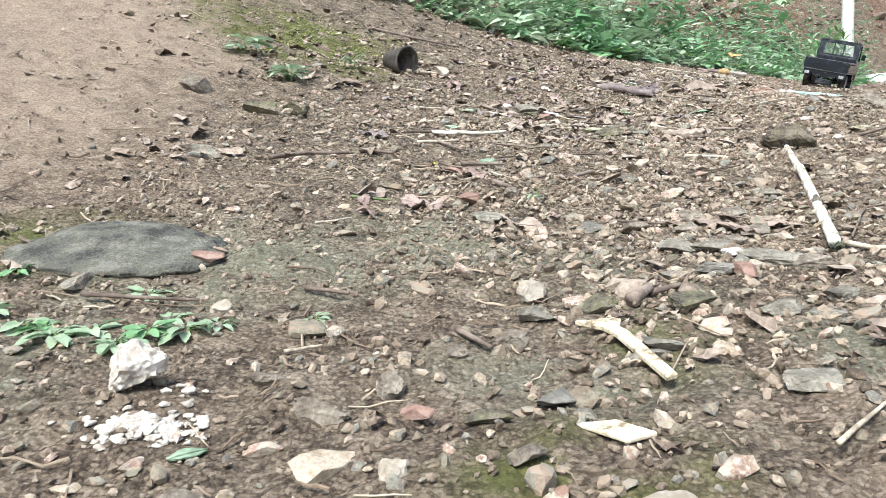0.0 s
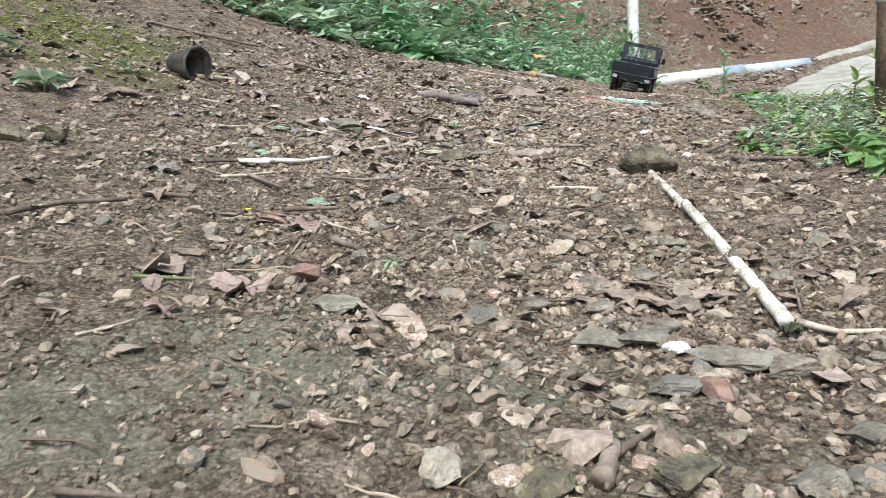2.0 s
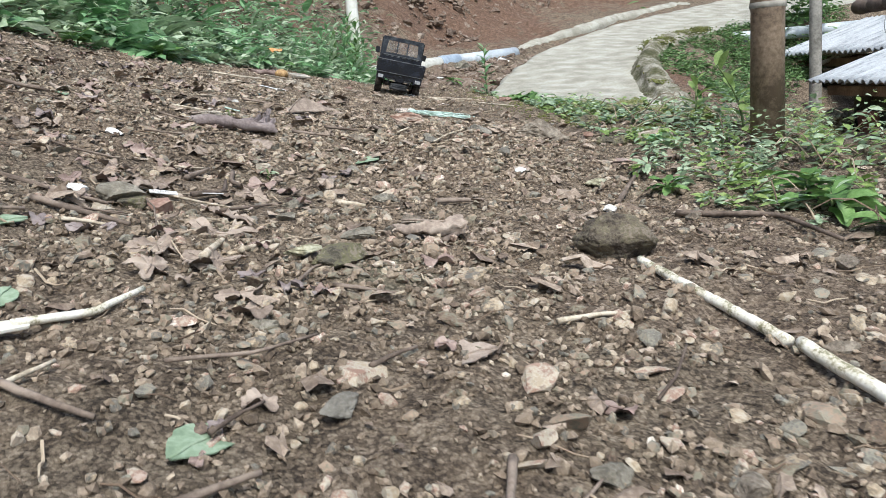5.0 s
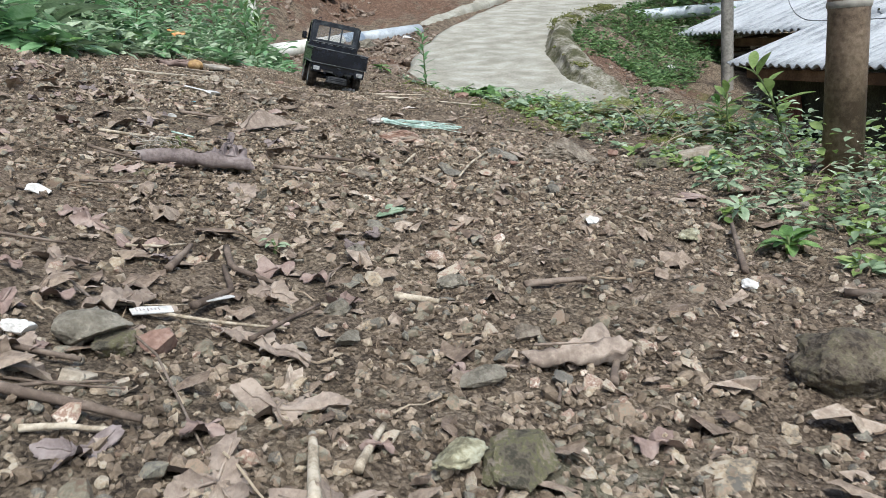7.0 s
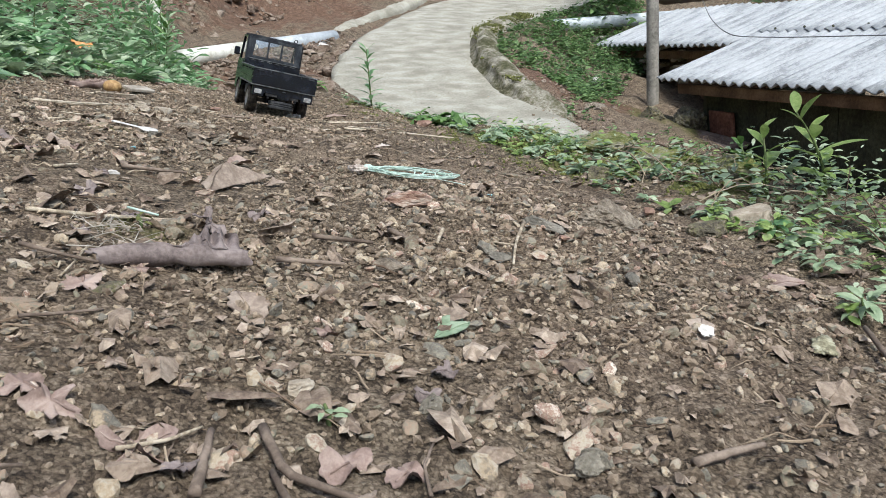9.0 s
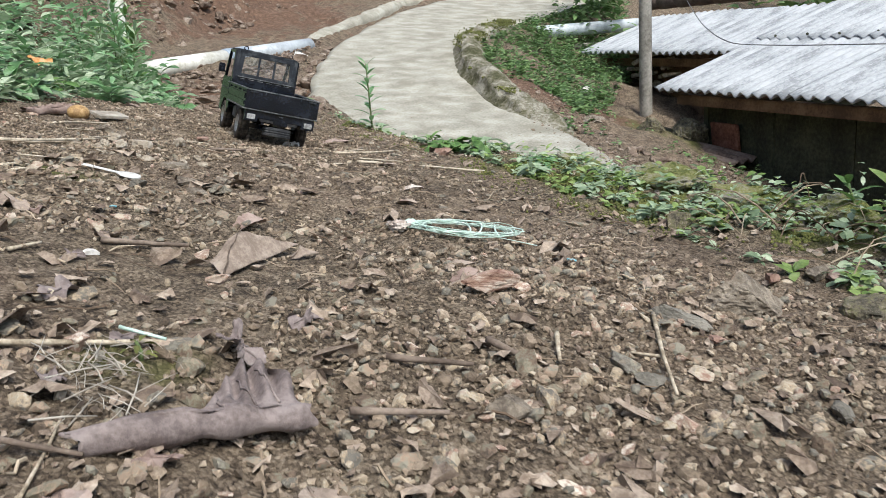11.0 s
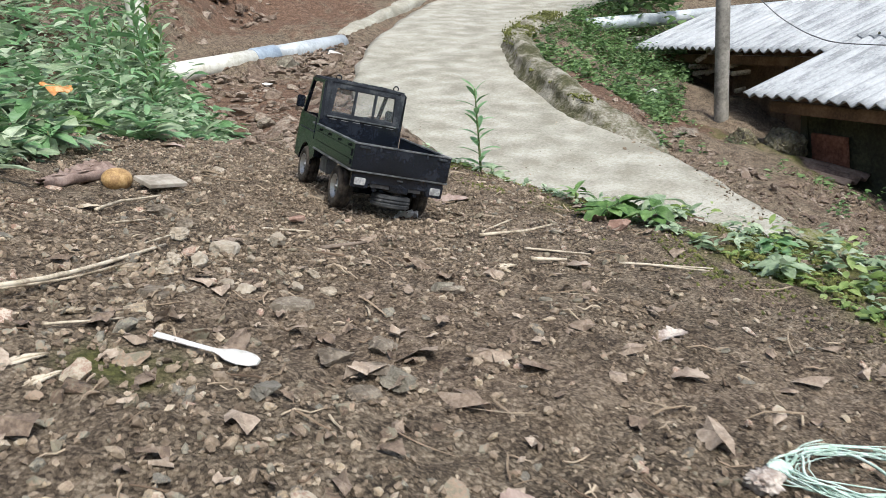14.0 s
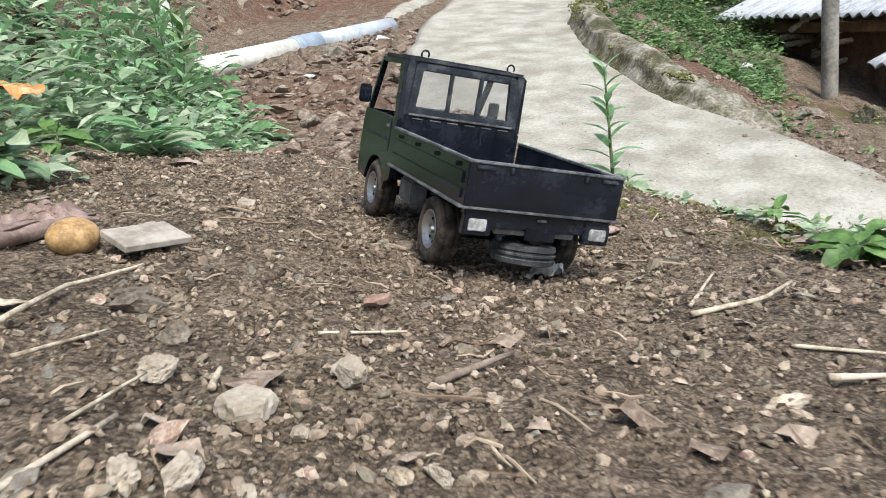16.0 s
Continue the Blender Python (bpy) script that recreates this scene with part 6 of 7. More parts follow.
for x, y, l, w, h, a in ((1.60, 2.44, 0.20, 0.11, 0.07, 70), (1.535, 2.27, 0.16, 0.10, 0.06, 80), (1.49, 2.13, 0.15, 0.10, 0.06, 60), (1.69, 2.66, 0.16, 0.09, 0.06, 60)):
    stone(x, y, l, w, h, a, LIP_ROCK, "lichen-grey rock with moss on the terrace edge", "edge_rock", "rock", 3, 0.45, 0.16)
stone(1.235, 2.07, 0.075, 0.045, 0.010, 30, PINK_LEAF, "flat pinkish slab under the weeds", "stone", "stone", 5, 0.2, 0.1)
stone(1.125, 2.02, 0.075, 0.05, 0.03, 0, STONE_MOSS, "mossy brown stone beside a flat slab", "stone", "stone", 4, 0.4, 0.12)
stone(1.155, 2.125, 0.034, 0.022, 0.016, 10, BRICK, "small reddish brick piece on soil", "brick_fragment", "brick", 7, 0.2, 0.05)
for x, y, l, w, h, a, m in ((0.276, 0.927, 0.056, 0.040, 0.016, 10, G), (0.35, 0.862, 0.070, 0.034, 0.018, -15, G), (0.374, 0.836, 0.052, 0.030, 0.016, 5, B), (0.333, 0.935, 0.044, 0.028, 0.014, 30, B), (0.24, 0.72, 0.050, 0.032, 0.012, 0, M), (0.17, 0.74, 0.040, 0.034, 0.014, 20, M), (0.30, 0.70, 0.048, 0.034, 0.012, 40, G)):
    stone(x, y, l, w, h, a, m, LG, "stone", "stone", 6, 0.36, 0.10)
stone(0.194, 1.845, 0.056, 0.040, 0.026, 10, G, "rounded grey stone among dead leaves", "stone", "stone", 3, 0.25, 0.08)
stone(0.153, 1.856, 0.022, 0.016, 0.014, 0, STONE_WHITE, "white chip lying on brown soil", "white_chip", "chip", 6, 0.2)
stone(0.762, 1.675, 0.028, 0.018, 0.010, 20, STONE_WHITE, "white chip lying on brown soil", "white_chip", "chip", 6, 0.15)
dry_leaf(0.298, 1.812, 0.095, 0.026, 14, DRY_LEAF, "long ragged strip of brown leaf", 0.2, 0.15, 0, 4, 0.7, up=0.007, name="leaf_strip", category="leaf", crumple=0.25)
dry_leaf(0.235, 1.893, 0.085, 0.030, -62, DRY_LEAF, "long ragged strip of brown leaf", 0.2, 0.2, 0, 3, 0.6, up=0.010, name="leaf_strip", category="leaf", crumple=0.25)
stone(0.835, 2.295, 0.062, 0.030, 0.026, -14, RED_STONE, "reddish ochre stone with a pale face", "stone", "stone", 9, 0.15)
stone(0.83, 2.30 - 0.0, 0.02, 0.012, 0.008, 40, B, LB)
for x, y, l, w, h, a in ((0.05, 1.26, 0.042, 0.022, 0.010, -5), (0.07, 1.06, 0.026, 0.022, 0.016, 10), (0.31, 0.815, 0.024, 0.018, 0.014, -35), (-0.17, 0.84, 0.038, 0.026, 0.012, 5), (0.04, 0.56, 0.022, 0.010, 0.008, 0),
                         (0.23, 1.83, 0.030, 0.024, 0.018, 15), (0.88, 2.09, 0.022, 0.014, 0.008, 0), (1.575, 2.915, 0.042, 0.020, 0.018, -20), (1.185, 3.19, 0.026, 0.012, 0.010, -5)):
    stone(x, y, l, w, h, a, BRICK, "broken piece of red brick on soil", "brick_fragment", "brick", 12, 0.2, 0.03)
stone(-0.137, 0.592, 0.038, 0.034, 0.032, 15, CHALK, "crumbly off-white lump lying on soil", "white_lump", "lump", 5, 0.20, 0.13)


def build_crumbs(x, y, wide, deep, count, mat, label):
    """A spread of crumbs from one broken lump."""
    rng = np.random.RandomState(seed())
    h = Heap()
    for _ in range(count):
        a, c = rng.normal(0, wide / 2), rng.normal(0, deep / 2)
        s = rng.uniform(0.0012, 0.0068) * (1.3 - 0.7 * min(1, abs(a) / wide + abs(c) / deep))
        v, f = rock_shape(rng.randint(9999), (2, 2, 2), 2, 6, 0.2)
        h.add(turned(v * (s, s * 0.8, s * 0.5), 0, 0, rng.uniform(0, 6.28)) + (a, c, ground_z(x + a, y + c) - ground_z(x, y) + s * 0.25), f)
    return thing("white_crumbs", Matrix.Translation((x, y, ground_z(x, y))), label, "crumbs", h.mesh("white_crumbs", mat))


build_crumbs(-0.118, 0.552, 0.034, 0.016, 260, CHALK, "spread of crumbly off-white pieces on soil")
build_crumbs(-0.112, 0.592, 0.012, 0.012, 9, CHALK, "few off-white crumbs beside a lump")
for x, y, l in ((0.325, 0.895, 0.026), (0.26, 2.14, 0.026), (0.595, 2.56, 0.020), (0.60, 2.57, 0.012), (0.78, 1.88, 0.022), (2.95, 5.3, 0.06), (3.72, 5.62, 0.10)):
    stone(x, y, l, l * 0.7, l * 0.32, 20, STONE_WHITE, "white chip lying on brown soil", "white_chip", "chip", 8, 0.2)
fruit = thing("fruit", seat_at(1.072, 3.418, 30, 0.012), "shrivelled orange fruit lying on the ground", "fruit")
part("fruit_skin", lathe([(0.0, -0.0155)] + [(0.0195 * math.sin(a), -0.0155 * math.cos(a)) for a in np.linspace(0.25, 2.9, 14)] + [(0.0, 0.0155)], 26, Matrix.Scale(1.25, 4, (1, 0, 0))), ORANGE, fruit, even=True)
part("stalk_scar", lathe([(0.0, 0.0010), (0.0022, 0.0008), (0.0030, 0.0)], 10, Matrix.Translation((0.0242, 0, 0)) @ Matrix.Rotation(radians(90), 4, "Y")), BARK, fruit, "brown stalk scar")
stone(4.70, 4.23, 0.13, 0.08, 0.06, 20, STONE_WHITE, "crumpled white plastic bag on the slope", "plastic_bag", "bag", 3, 0.1, 0.2)
stone(0.29, 1.60, 0.05, 0.035, 0.012, 0, LICHEN, "pale green lichen crust on a stone", "lichen_patch", "lichen", 3, 0.3, 0.2)
stone(0.86, 1.80, 0.06, 0.03, 0.008, 20, LICHEN, "pale shredded crust on the soil", "lichen_patch", "lichen", 3, 0.3, 0.2)

# bamboo rail, slats and sticks
def build_rod(a, c, r, r2, label):
    """A split bamboo rod: straight, with faint node rings and a broken end."""
    za, zc = ground_z(*a) + 0.004, ground_z(*c) + 0.004
    rng = random.Random(seed())
    pts, rad = [], []
    for k in range(41):
        s = k / 40
        pts.append(((c[0] - a[0]) * s, (c[1] - a[1]) * s, (zc - za) * s + r * 0.8 + 0.0006 * rng.uniform(-1, 1)))
        rad.append((r + (r2 - r) * s) * (1.08 if k in (13, 28) else 1.0 + 0.02 * rng.uniform(-1, 1)))
    thing("bamboo_rod", Matrix.Translation((a[0], a[1], za)), label, "rod", tube_mesh("bamboo_rod", pts, rad, BONE, 14, 0.03, seed()), group="bamboo rods")


build_rod((0.587, 1.464), (0.528, 1.262), 0.0042, 0.0050, "cream split bamboo rod lying on soil")
build_rod((0.526, 1.252), (0.431, 0.920), 0.0054, 0.0062, "cream bamboo rod with dark flecks lying on soil")
slab_of([(-0.022, 0.004), (-0.004, 0.004), (0.006, 0.008), (0.012, 0.004), (0.008, -0.010), (0.013, -0.020), (0.029, -0.094), (0.021, -0.098), (0.003, -0.024), (-0.004, -0.010)], 0.004, PALE_WOOD, seat_at(0.168, 0.684, 0, 0.006), "wooden_slat", "cream axe-shaped wooden slat with dark flecks", "slat")
slab_of([(-0.018, 0.012), (0.004, 0.010), (0.020, -0.010), (0.002, -0.014)], 0.003, PALE_WOOD, seat_at(0.148, 0.528, 10, 0.004), "wood_chip", "pale triangular wood chip on soil", "chip")
for pts, r, mat, lab in (
    ([(0.195, 0.725), (0.215, 0.757)], 0.0062, DRY_LEAF, "short rolled pale bark piece"), ([(0.215, 0.755), (0.245, 0.775)], 0.003, BARK, "small bent brown twig"),
    ([(-0.20, 1.21), (-0.16, 1.25), (-0.10, 1.275)], 0.0035, BARK, "crooked brown branch lying on soil"), ([(-0.25, 0.752), (-0.15, 0.748)], 0.0022, BARK, "thin brown twig on soil"),
    ([(-0.07, 0.78), (-0.03, 0.768)], 0.0024, BARK, "thin brown twig on soil"), ([(0.06, 0.69), (0.085, 0.655)], 0.0026, BARK, "thin brown twig on soil"),
    ([(0.46, 1.62), (0.52, 1.66)], 0.0035, BARK, "short brown bark stick"), ([(-0.06, 0.655), (-0.035, 0.665)], 0.0016, STRAW, "pale straw on soil"),
    ([(-0.07, 1.07), (-0.02, 1.062)], 0.002, STEM, "green weed stalk lying flat"), ([(-0.09, 1.31), (-0.04, 1.305)], 0.0035, BARK, "grey-brown stick on soil"),
    ([(-0.03, 1.47), (0.01, 1.485)], 0.003, BARK, "brown twig under a pale stick"), ([(0.02, 1.42), (0.06, 1.365)], 0.0029, BARK, "grey-brown stick on soil"),
    ([(0.06, 1.275), (0.12, 1.285)], 0.003, BARK, "brown twig on soil"), ([(0.06, 1.90), (0.17, 1.80)], 0.003, BARK, "dark thin stick on soil"),
    ([(0.24, 1.235), (0.21, 1.20), (0.215, 1.18)], 0.003, BARK, "curved brown twig lying on soil"), 
    ([(0.80, 1.60), (0.86, 1.50), (0.80, 1.38)], 0.004, BARK, "crooked dark root along the weeds"), ([(0.10, 1.16), (0.125, 1.125)], 0.004, BARK, "brown stick among gravel"),
    ([(0.22, 1.15), (0.215, 1.115)], 0.0015, STRAW, "thin upright straw lying on soil"), ([(0.10, 1.79), (0.17, 1.715)], 0.0038, BARK, "brown stick lying on dead leaves"),
    ([(0.30, 1.96), (0.345, 2.01)], 0.0038, BARK, "pale brown stick among leaves"), ([(0.375, 2.0), (0.355, 1.955), (0.38, 1.90)], 0.0035, BARK, "bent brown stick on soil"),
    ([(0.28, 1.88), (0.33, 1.91), (0.35, 1.96)], 0.0035, BARK, "forking brown stick on soil"), ([(0.45, 1.845), (0.475, 1.815)], 0.004, STRAW, "short pale stick on soil"),
    ([(0.21, 1.93), (0.215, 1.80), (0.18, 1.66)], 0.0011, BARK, "long thin dark stalk"), ([(0.20, 1.60), (0.24, 1.66)], 0.004, STRAW, "pale stick on soil"),
    ([(0.24, 1.62), (0.285, 1.655)], 0.003, STRAW, "pale bent twig lying on soil"), ([(0.57, 1.80), (0.63, 1.775)], 0.0038, BARK, "dark brown stick on soil"),
    ([(0.80, 1.70), (0.92, 1.78)], 0.004, BARK, "brown stick beside the weeds"),
    ([(0.885, 2.15), (0.81, 2.11), (0.755, 2.075)], 0.0022, STRAW, "pale forked straw on soil"), ([(0.81, 2.11), (0.795, 2.13)], 0.0016, STRAW, "pale straw on soil"),
    ([(0.775, 2.185), (0.735, 2.16)], 0.0024, STRAW, "short pale stick lying on soil"), ([(0.72, 2.215), (0.715, 2.17)], 0.0032, BARK, "brown twig on soil"),
    ([(0.64, 2.25), (0.68, 2.20)], 0.003, BARK, "brown twig on soil"), ([(0.42, 2.40), (0.54, 2.35)], 0.0024, STRAW, "brown-yellow stalk on soil"),
    ([(0.56, 2.21), (0.61, 2.17)], 0.003, BARK, "thin brown twig lying on soil"), ([(0.62, 2.585), (0.69, 2.55)], 0.003, BARK, "brown twig on soil"),
    ([(0.53, 2.57), (0.565, 2.585)], 0.002, STRAW, "pale twig on soil"), ([(0.72, 3.030), (0.79, 3.048), (0.868, 3.084), (0.944, 3.123)], 0.0026, STRAW, "long pale stalk on soil"),
    ([(1.102, 3.161), (1.154, 3.131)], 0.0014, STRAW, "thin straw on soil"),
    ([(1.104, 3.062), (1.182, 3.064)], 0.0030, BARK, "brown stick lying on soil"), ([(1.36, 3.02), (1.44, 2.992), (1.506, 2.991)], 0.0026, STRAW, "pale straw strands lying on soil"), ([(1.396, 2.804), (1.445, 2.728)], 0.0017, STRAW, "long pale straw on soil"), ([(1.345, 2.938), (1.385, 2.863)], 0.0018, STRAW, "pale straw lying on soil"), ([(1.30, 2.90), (1.335, 2.87)], 0.003, STRAW, "pale curled straw on soil"),
    ([(0.735, 2.966), (0.795, 2.960)], 0.0012, STRAW, "pale straw on soil"), ([(1.38, 2.82), (1.46, 2.73)], 0.0016, STRAW, "thin pale straw lying on soil"),
    ([(0.950, 3.262), (1.013, 3.317), (1.095, 3.350)], 0.0022, STRAW, "pale flattened stalk on soil"), ([(0.936, 3.216), (1.0, 3.235)], 0.0016, STRAW, "pale splinter on soil"),
    ([(0.911, 3.125), (0.983, 3.164)], 0.0014, STRAW, "pale wood splinter lying on soil"), ([(1.0, 3.13), (1.02, 3.15)], 0.0025, STRAW, "pale wood splinter lying on soil"), ([(1.38, 3.03), (1.50, 3.06)], 0.0018, STRAW, "pale straw on soil"),
    ([(-0.07, 2.02), (0.02, 2.07)], 0.005, STRAW, "pale stick beside a pot"), ([(0.10, 2.40), (0.22, 2.36)], 0.0042, BARK, "brown stick below the weeds"), ([(-0.20, 2.45), (0.05, 2.50)], 0.0042, BARK, "brown stick below the weeds"),
    ([(0.253, 0.50), (0.30, 0.543)], 0.0016, STRAW, "pale yellow straw on soil"), ([(0.440, 0.918), (0.452, 0.890), (0.482, 0.874)], 0.003, STRAW, "ochre crooked root on soil"), ([(0.455, 0.935), (0.51, 1.03), (0.56, 1.04), (0.62, 1.06)], 0.0013, BARK, "ochre thin root on soil"),
):
    stick(pts, r, mat, lab)
forked([(0.872, 3.074), (0.80, 3.044), (0.70, 3.022)], [(0.815, 3.06), (0.84, 3.08), (0.870, 3.104)], 0.0014, STRAW, "pale forked stick lying on soil")
dry_leaf(0.338, 0.995, 0.105, 0.020, 40, DRY_LEAF, "long flat strip of grey-brown bark", 0.2, 0.3, 0, 0, 0.5, up=0.009, name="bark_strip", category="bark", crumple=0.25)
dry_leaf(0.428, 0.912, 0.020, 0.014, 30, WALL_DARK, "dark shred of plastic at a rod's end", 0.5, 0.3, 0, 0, 0.6, up=0.006, name="plastic_scrap", category="litter", crumple=0.4)
dry_leaf(0.345, 0.66, 0.10, 0.024, 28, DRY_LEAF, "long curled brown bark strip", 0.3, 0.6, 0, 0, 0.3, name="bark_strip", category="bark")

# white stick with a broad end, spoon, pot, string and scraps
stick([(0.04, 1.495), (0.09, 1.505), (0.135, 1.545)], 0.0034, BONE, "bleached white stick lying on soil", "bleached_stick", "stick", 0.0024, 0.05)
slab_of([(0.0, -0.006), (0.022, -0.008), (0.042, -0.005), (0.044, 0.004), (0.020, 0.008), (0.0, 0.006)], 0.0035, BONE, seat_at(0.008, 1.492, 8, 0.004), "bleached_chip", "bleached white flat wood end", "chip")


def build_spoon(x, y, turn, scale=1.0, label="white plastic spoon lying on the soil", drop=1.0):
    s = thing("plastic_spoon", seat_at(x, y, turn, 0.006) @ Matrix.Rotation(radians(13), 4, "Y"), label, "spoon")
    v, f = [], []
    rows = [(-0.058, 0.0034), (-0.052, 0.0038), (-0.02, 0.0028), (0.004, 0.0028), (0.010, 0.0050), (0.018, 0.0092), (0.030, 0.0108), (0.041, 0.0086), (0.047, 0.0040)]
    for top in (1, 0):
        for py, w in rows:
            for q in range(5):
                u = q / 2 - 1
                dish = -0.0035 * max(0, 1 - u * u) * max(0.0, 1 - ((py - 0.030) / 0.017) ** 2) if py > 0.012 else 0
                v.append((u * w * scale, py * scale, (dish + 0.0008 * top - 0.0008 * (1 - top)) * scale + 0.0005 * abs(u)))
    n = len(rows) * 5
    for k in range(len(rows) - 1):
        for q in range(4):
            a = k * 5 + q
            f += [(a, a + 1, a + 6, a + 5), (n + a, n + a + 5, n + a + 6, n + a + 1)]
    for k in range(len(rows) - 1):
        a = k * 5
        f += [(a, a + 5, n + a + 5, n + a), (a + 4, n + a + 4, n + a + 9, a + 9)]
    f += [tuple(range(5)) + tuple(n + q for q in range(4, -1, -1))]
    e = (len(rows) - 1) * 5
    f += [tuple(e + q for q in range(4, -1, -1)) + tuple(n + e + q for q in range(5))]
    part("spoon_body", raw_mesh("spoon_body", v, f, WHITE, True), WHITE, s)


build_spoon(0.814, 2.878, 205, 0.82)
pot = thing("plant_pot", seat_at(-0.09, 2.03, -42, 0.022) @ Matrix.Rotation(radians(78), 4, "Y"), "torn black plastic plant pot lying on its side", "plant pot")
part("pot_shell", lathe([(0.0, -0.030), (0.017, -0.030), (0.020, -0.028), (0.032, 0.030), (0.035, 0.031), (0.035, 0.036), (0.031, 0.036), (0.0185, -0.025), (0.0, -0.027)], 22), POT, pot, even=True)
part("rim_flap", boxed((0.005, 0.03, 0.028), (0.04, 0.002, 0.018), 0.0006, Matrix.Rotation(radians(25), 4, "X")), POT, pot)


def build_net(x, y):
    s = thing("string_tangle", seat_at(x, y, -45, 0.003), "tangle of pale green plastic string on soil", "string")
    rng = random.Random(4)
    for k in range(22):
        a0, a1 = rng.uniform(0, 6.28), rng.uniform(2.0, 6.0)
        wide, deep, lift = rng.uniform(0.84, 1.12), rng.uniform(0.78, 1.15), rng.uniform(0.001, 0.006)
        ox, oy, w1, w2 = rng.gauss(0, 0.003), rng.gauss(0, 0.0025), rng.uniform(0, 6), rng.uniform(0, 6)
        pts = [(ox + 0.064 * wide * math.cos(a) + 0.003 * math.sin(3 * a + w1) + 0.0012 * math.sin(11 * a + w2), oy + 0.036 * deep * math.sin(a) + 0.003 * math.cos(4 * a + w2), lift + 0.0015 * math.sin(3 * a + w1)) for a in np.linspace(a0, a0 + a1, 34)]
        part("strand", tube_mesh("strand", pts, [rng.choice((0.0004, 0.0006, 0.0009))] * 34, PALE_GREEN, 5), PALE_GREEN, s)
    for k in range(3):
        x0, x1 = -0.01 + 0.022 * k, 0.004 + 0.020 * k + rng.uniform(-0.01, 0.01)
        pts = [(x0 + (x1 - x0) * u + 0.010 * math.sin(3 * u + k), 0.032 * math.cos(3.14 * u), 0.003 + 0.004 * math.sin(3.14 * u)) for u in np.linspace(0, 1, 14)]
        part("strand", tube_mesh("strand", pts, [0.0012] * 14, PALE_GREEN, 5), PALE_GREEN, s)
    v, f = rock_shape(77, (0.018, 0.014, 0.012), 3, 4, 0.25)
    part("knot", raw_mesh("knot", v + np.array((-0.068, 0.006, 0.004)), f, PALE_GREEN, True), PALE_GREEN, s)
    tail = [(0.02, -0.034, 0.004), (0.05, -0.05, 0.003), (0.075, -0.07, 0.003)]
    part("strand", tube_mesh("strand", tail, [0.0006] * 3, PALE_GREEN, 5), PALE_GREEN, s)


def build_fibres(x, y, count, spread, label):
    s = thing("fibre_tuft", seat_at(x, y, 0, 0.004), label, "dry fibres")
    rng = random.Random(seed())
    for k in range(count):
        w, ln = rng.gauss(1.3, 0.9), rng.uniform(0.014, 0.042)
        cx, cy, cz = rng.gauss(0, spread), rng.gauss(0, spread * 0.7), rng.uniform(-0.002, 0.006)
        d = Vector((math.cos(w), math.sin(w), rng.uniform(-0.1, 0.2))) * ln / 2
        c = Vector((cx, cy, cz))
        r = rng.choice((0.0002, 0.0003, 0.0003, 0.0006))
        part("fibre", tube_mesh("fibre", [c - d, c + Vector((0.001, -0.0005, 0.001)), c + d], [r, r, r * 0.6], FIBRE, 5), FIBRE, s)


build_fibres(0.478, 2.335, 40, 0.026, "tuft of dry grey-white plant fibres beside a leaf")
build_fibres(0.45, 2.30, 18, 0.025, "loose dry pale splinters lying on moss")
build_fibres(1.51, 2.985, 12, 0.020, "few dry pale fibres lying on soil")
build_net(1.030, 2.462)
stone(0.965, 2.515, 0.042, 0.030, 0.016, -20, CARD_PINK, "crumpled pinkish-white scrap beside string", "paper_scrap", "litter", 0, 0.1, 0.35)
stick([(0.505, 2.368), (0.520, 2.338)], 0.0014, PALE_GREEN, "short pale green plastic string on soil", "string", "string", 0.0012, 0.02, 0.010)
slab_of([(-0.030, -0.018), (0.032, -0.024), (0.036, 0.016), (-0.024, 0.022)], 0.006, CARD, seat_at(1.112, 3.385, 8, 0.006) @ Matrix.Rotation(radians(6), 4, "X"), "card_piece", "flat grey piece of board on soil", "board")
dry_leaf(0.70, 2.70, 0.014, 0.008, 40, BLUE, "small torn blue plastic scrap", 0.8, 0.3, name="plastic_scrap", category="litter")
dry_leaf(1.03, 2.32, 0.026, 0.014, 10, BLUE, "crumpled blue plastic scrap trodden into soil", 0.6, 0.3, up=0.002, name="plastic_scrap", category="litter")
dry_leaf(1.39, 3.18, 0.044, 0.026, 60, WHITE, "crumpled white paper scrap on soil", 0.4, 0.3, 0, 0, 0.6, up=0.008, name="paper_scrap", category="litter", crumple=0.4)
for x, y, long, wide, turn in ((0.306, 1.892, 0.036, 0.009, 12), (0.246, 1.873, 0.034, 0.010, 2)):
    m = seat_at(x, y, turn, 0.007) @ Matrix.Rotation(radians(-14 if turn > 5 else 9), 4, "X")
    w = slab_of([(-long / 2, -wide / 2), (long * 0.46, -wide * 0.40), (long / 2, wide * 0.45), (-long * 0.2, wide * 0.5), (-long * 0.48, wide * 0.30)], 0.0012, WHITE, m, "wrapper", "torn white wrapper strip with dark print", "litter", 0.0002)
    for k in range(7):
        part("print_bar", boxed((-long * 0.36 + k * long * 0.085, 0, 0.0016), (long * 0.018, wide * (0.36 - 0.1 * (k % 3)), 0.0005), 0.0001), PRINT, w, "dark printed bar")
dry_leaf(0.02, 1.29, 0.012, 0.010, 20, YELLOW, "small yellow leaf scrap", 0.4, 0.2, name="yellow_leaf", category="leaf")
dry_leaf(1.27, 3.92, 0.075, 0.06, -25, ORANGE_SHEET, "crumpled orange wrapper caught in the weeds", 0.4, 0.18, 0, 0, 0.12, (34, 6), 0.085, "wrapper", "litter", 0.14)

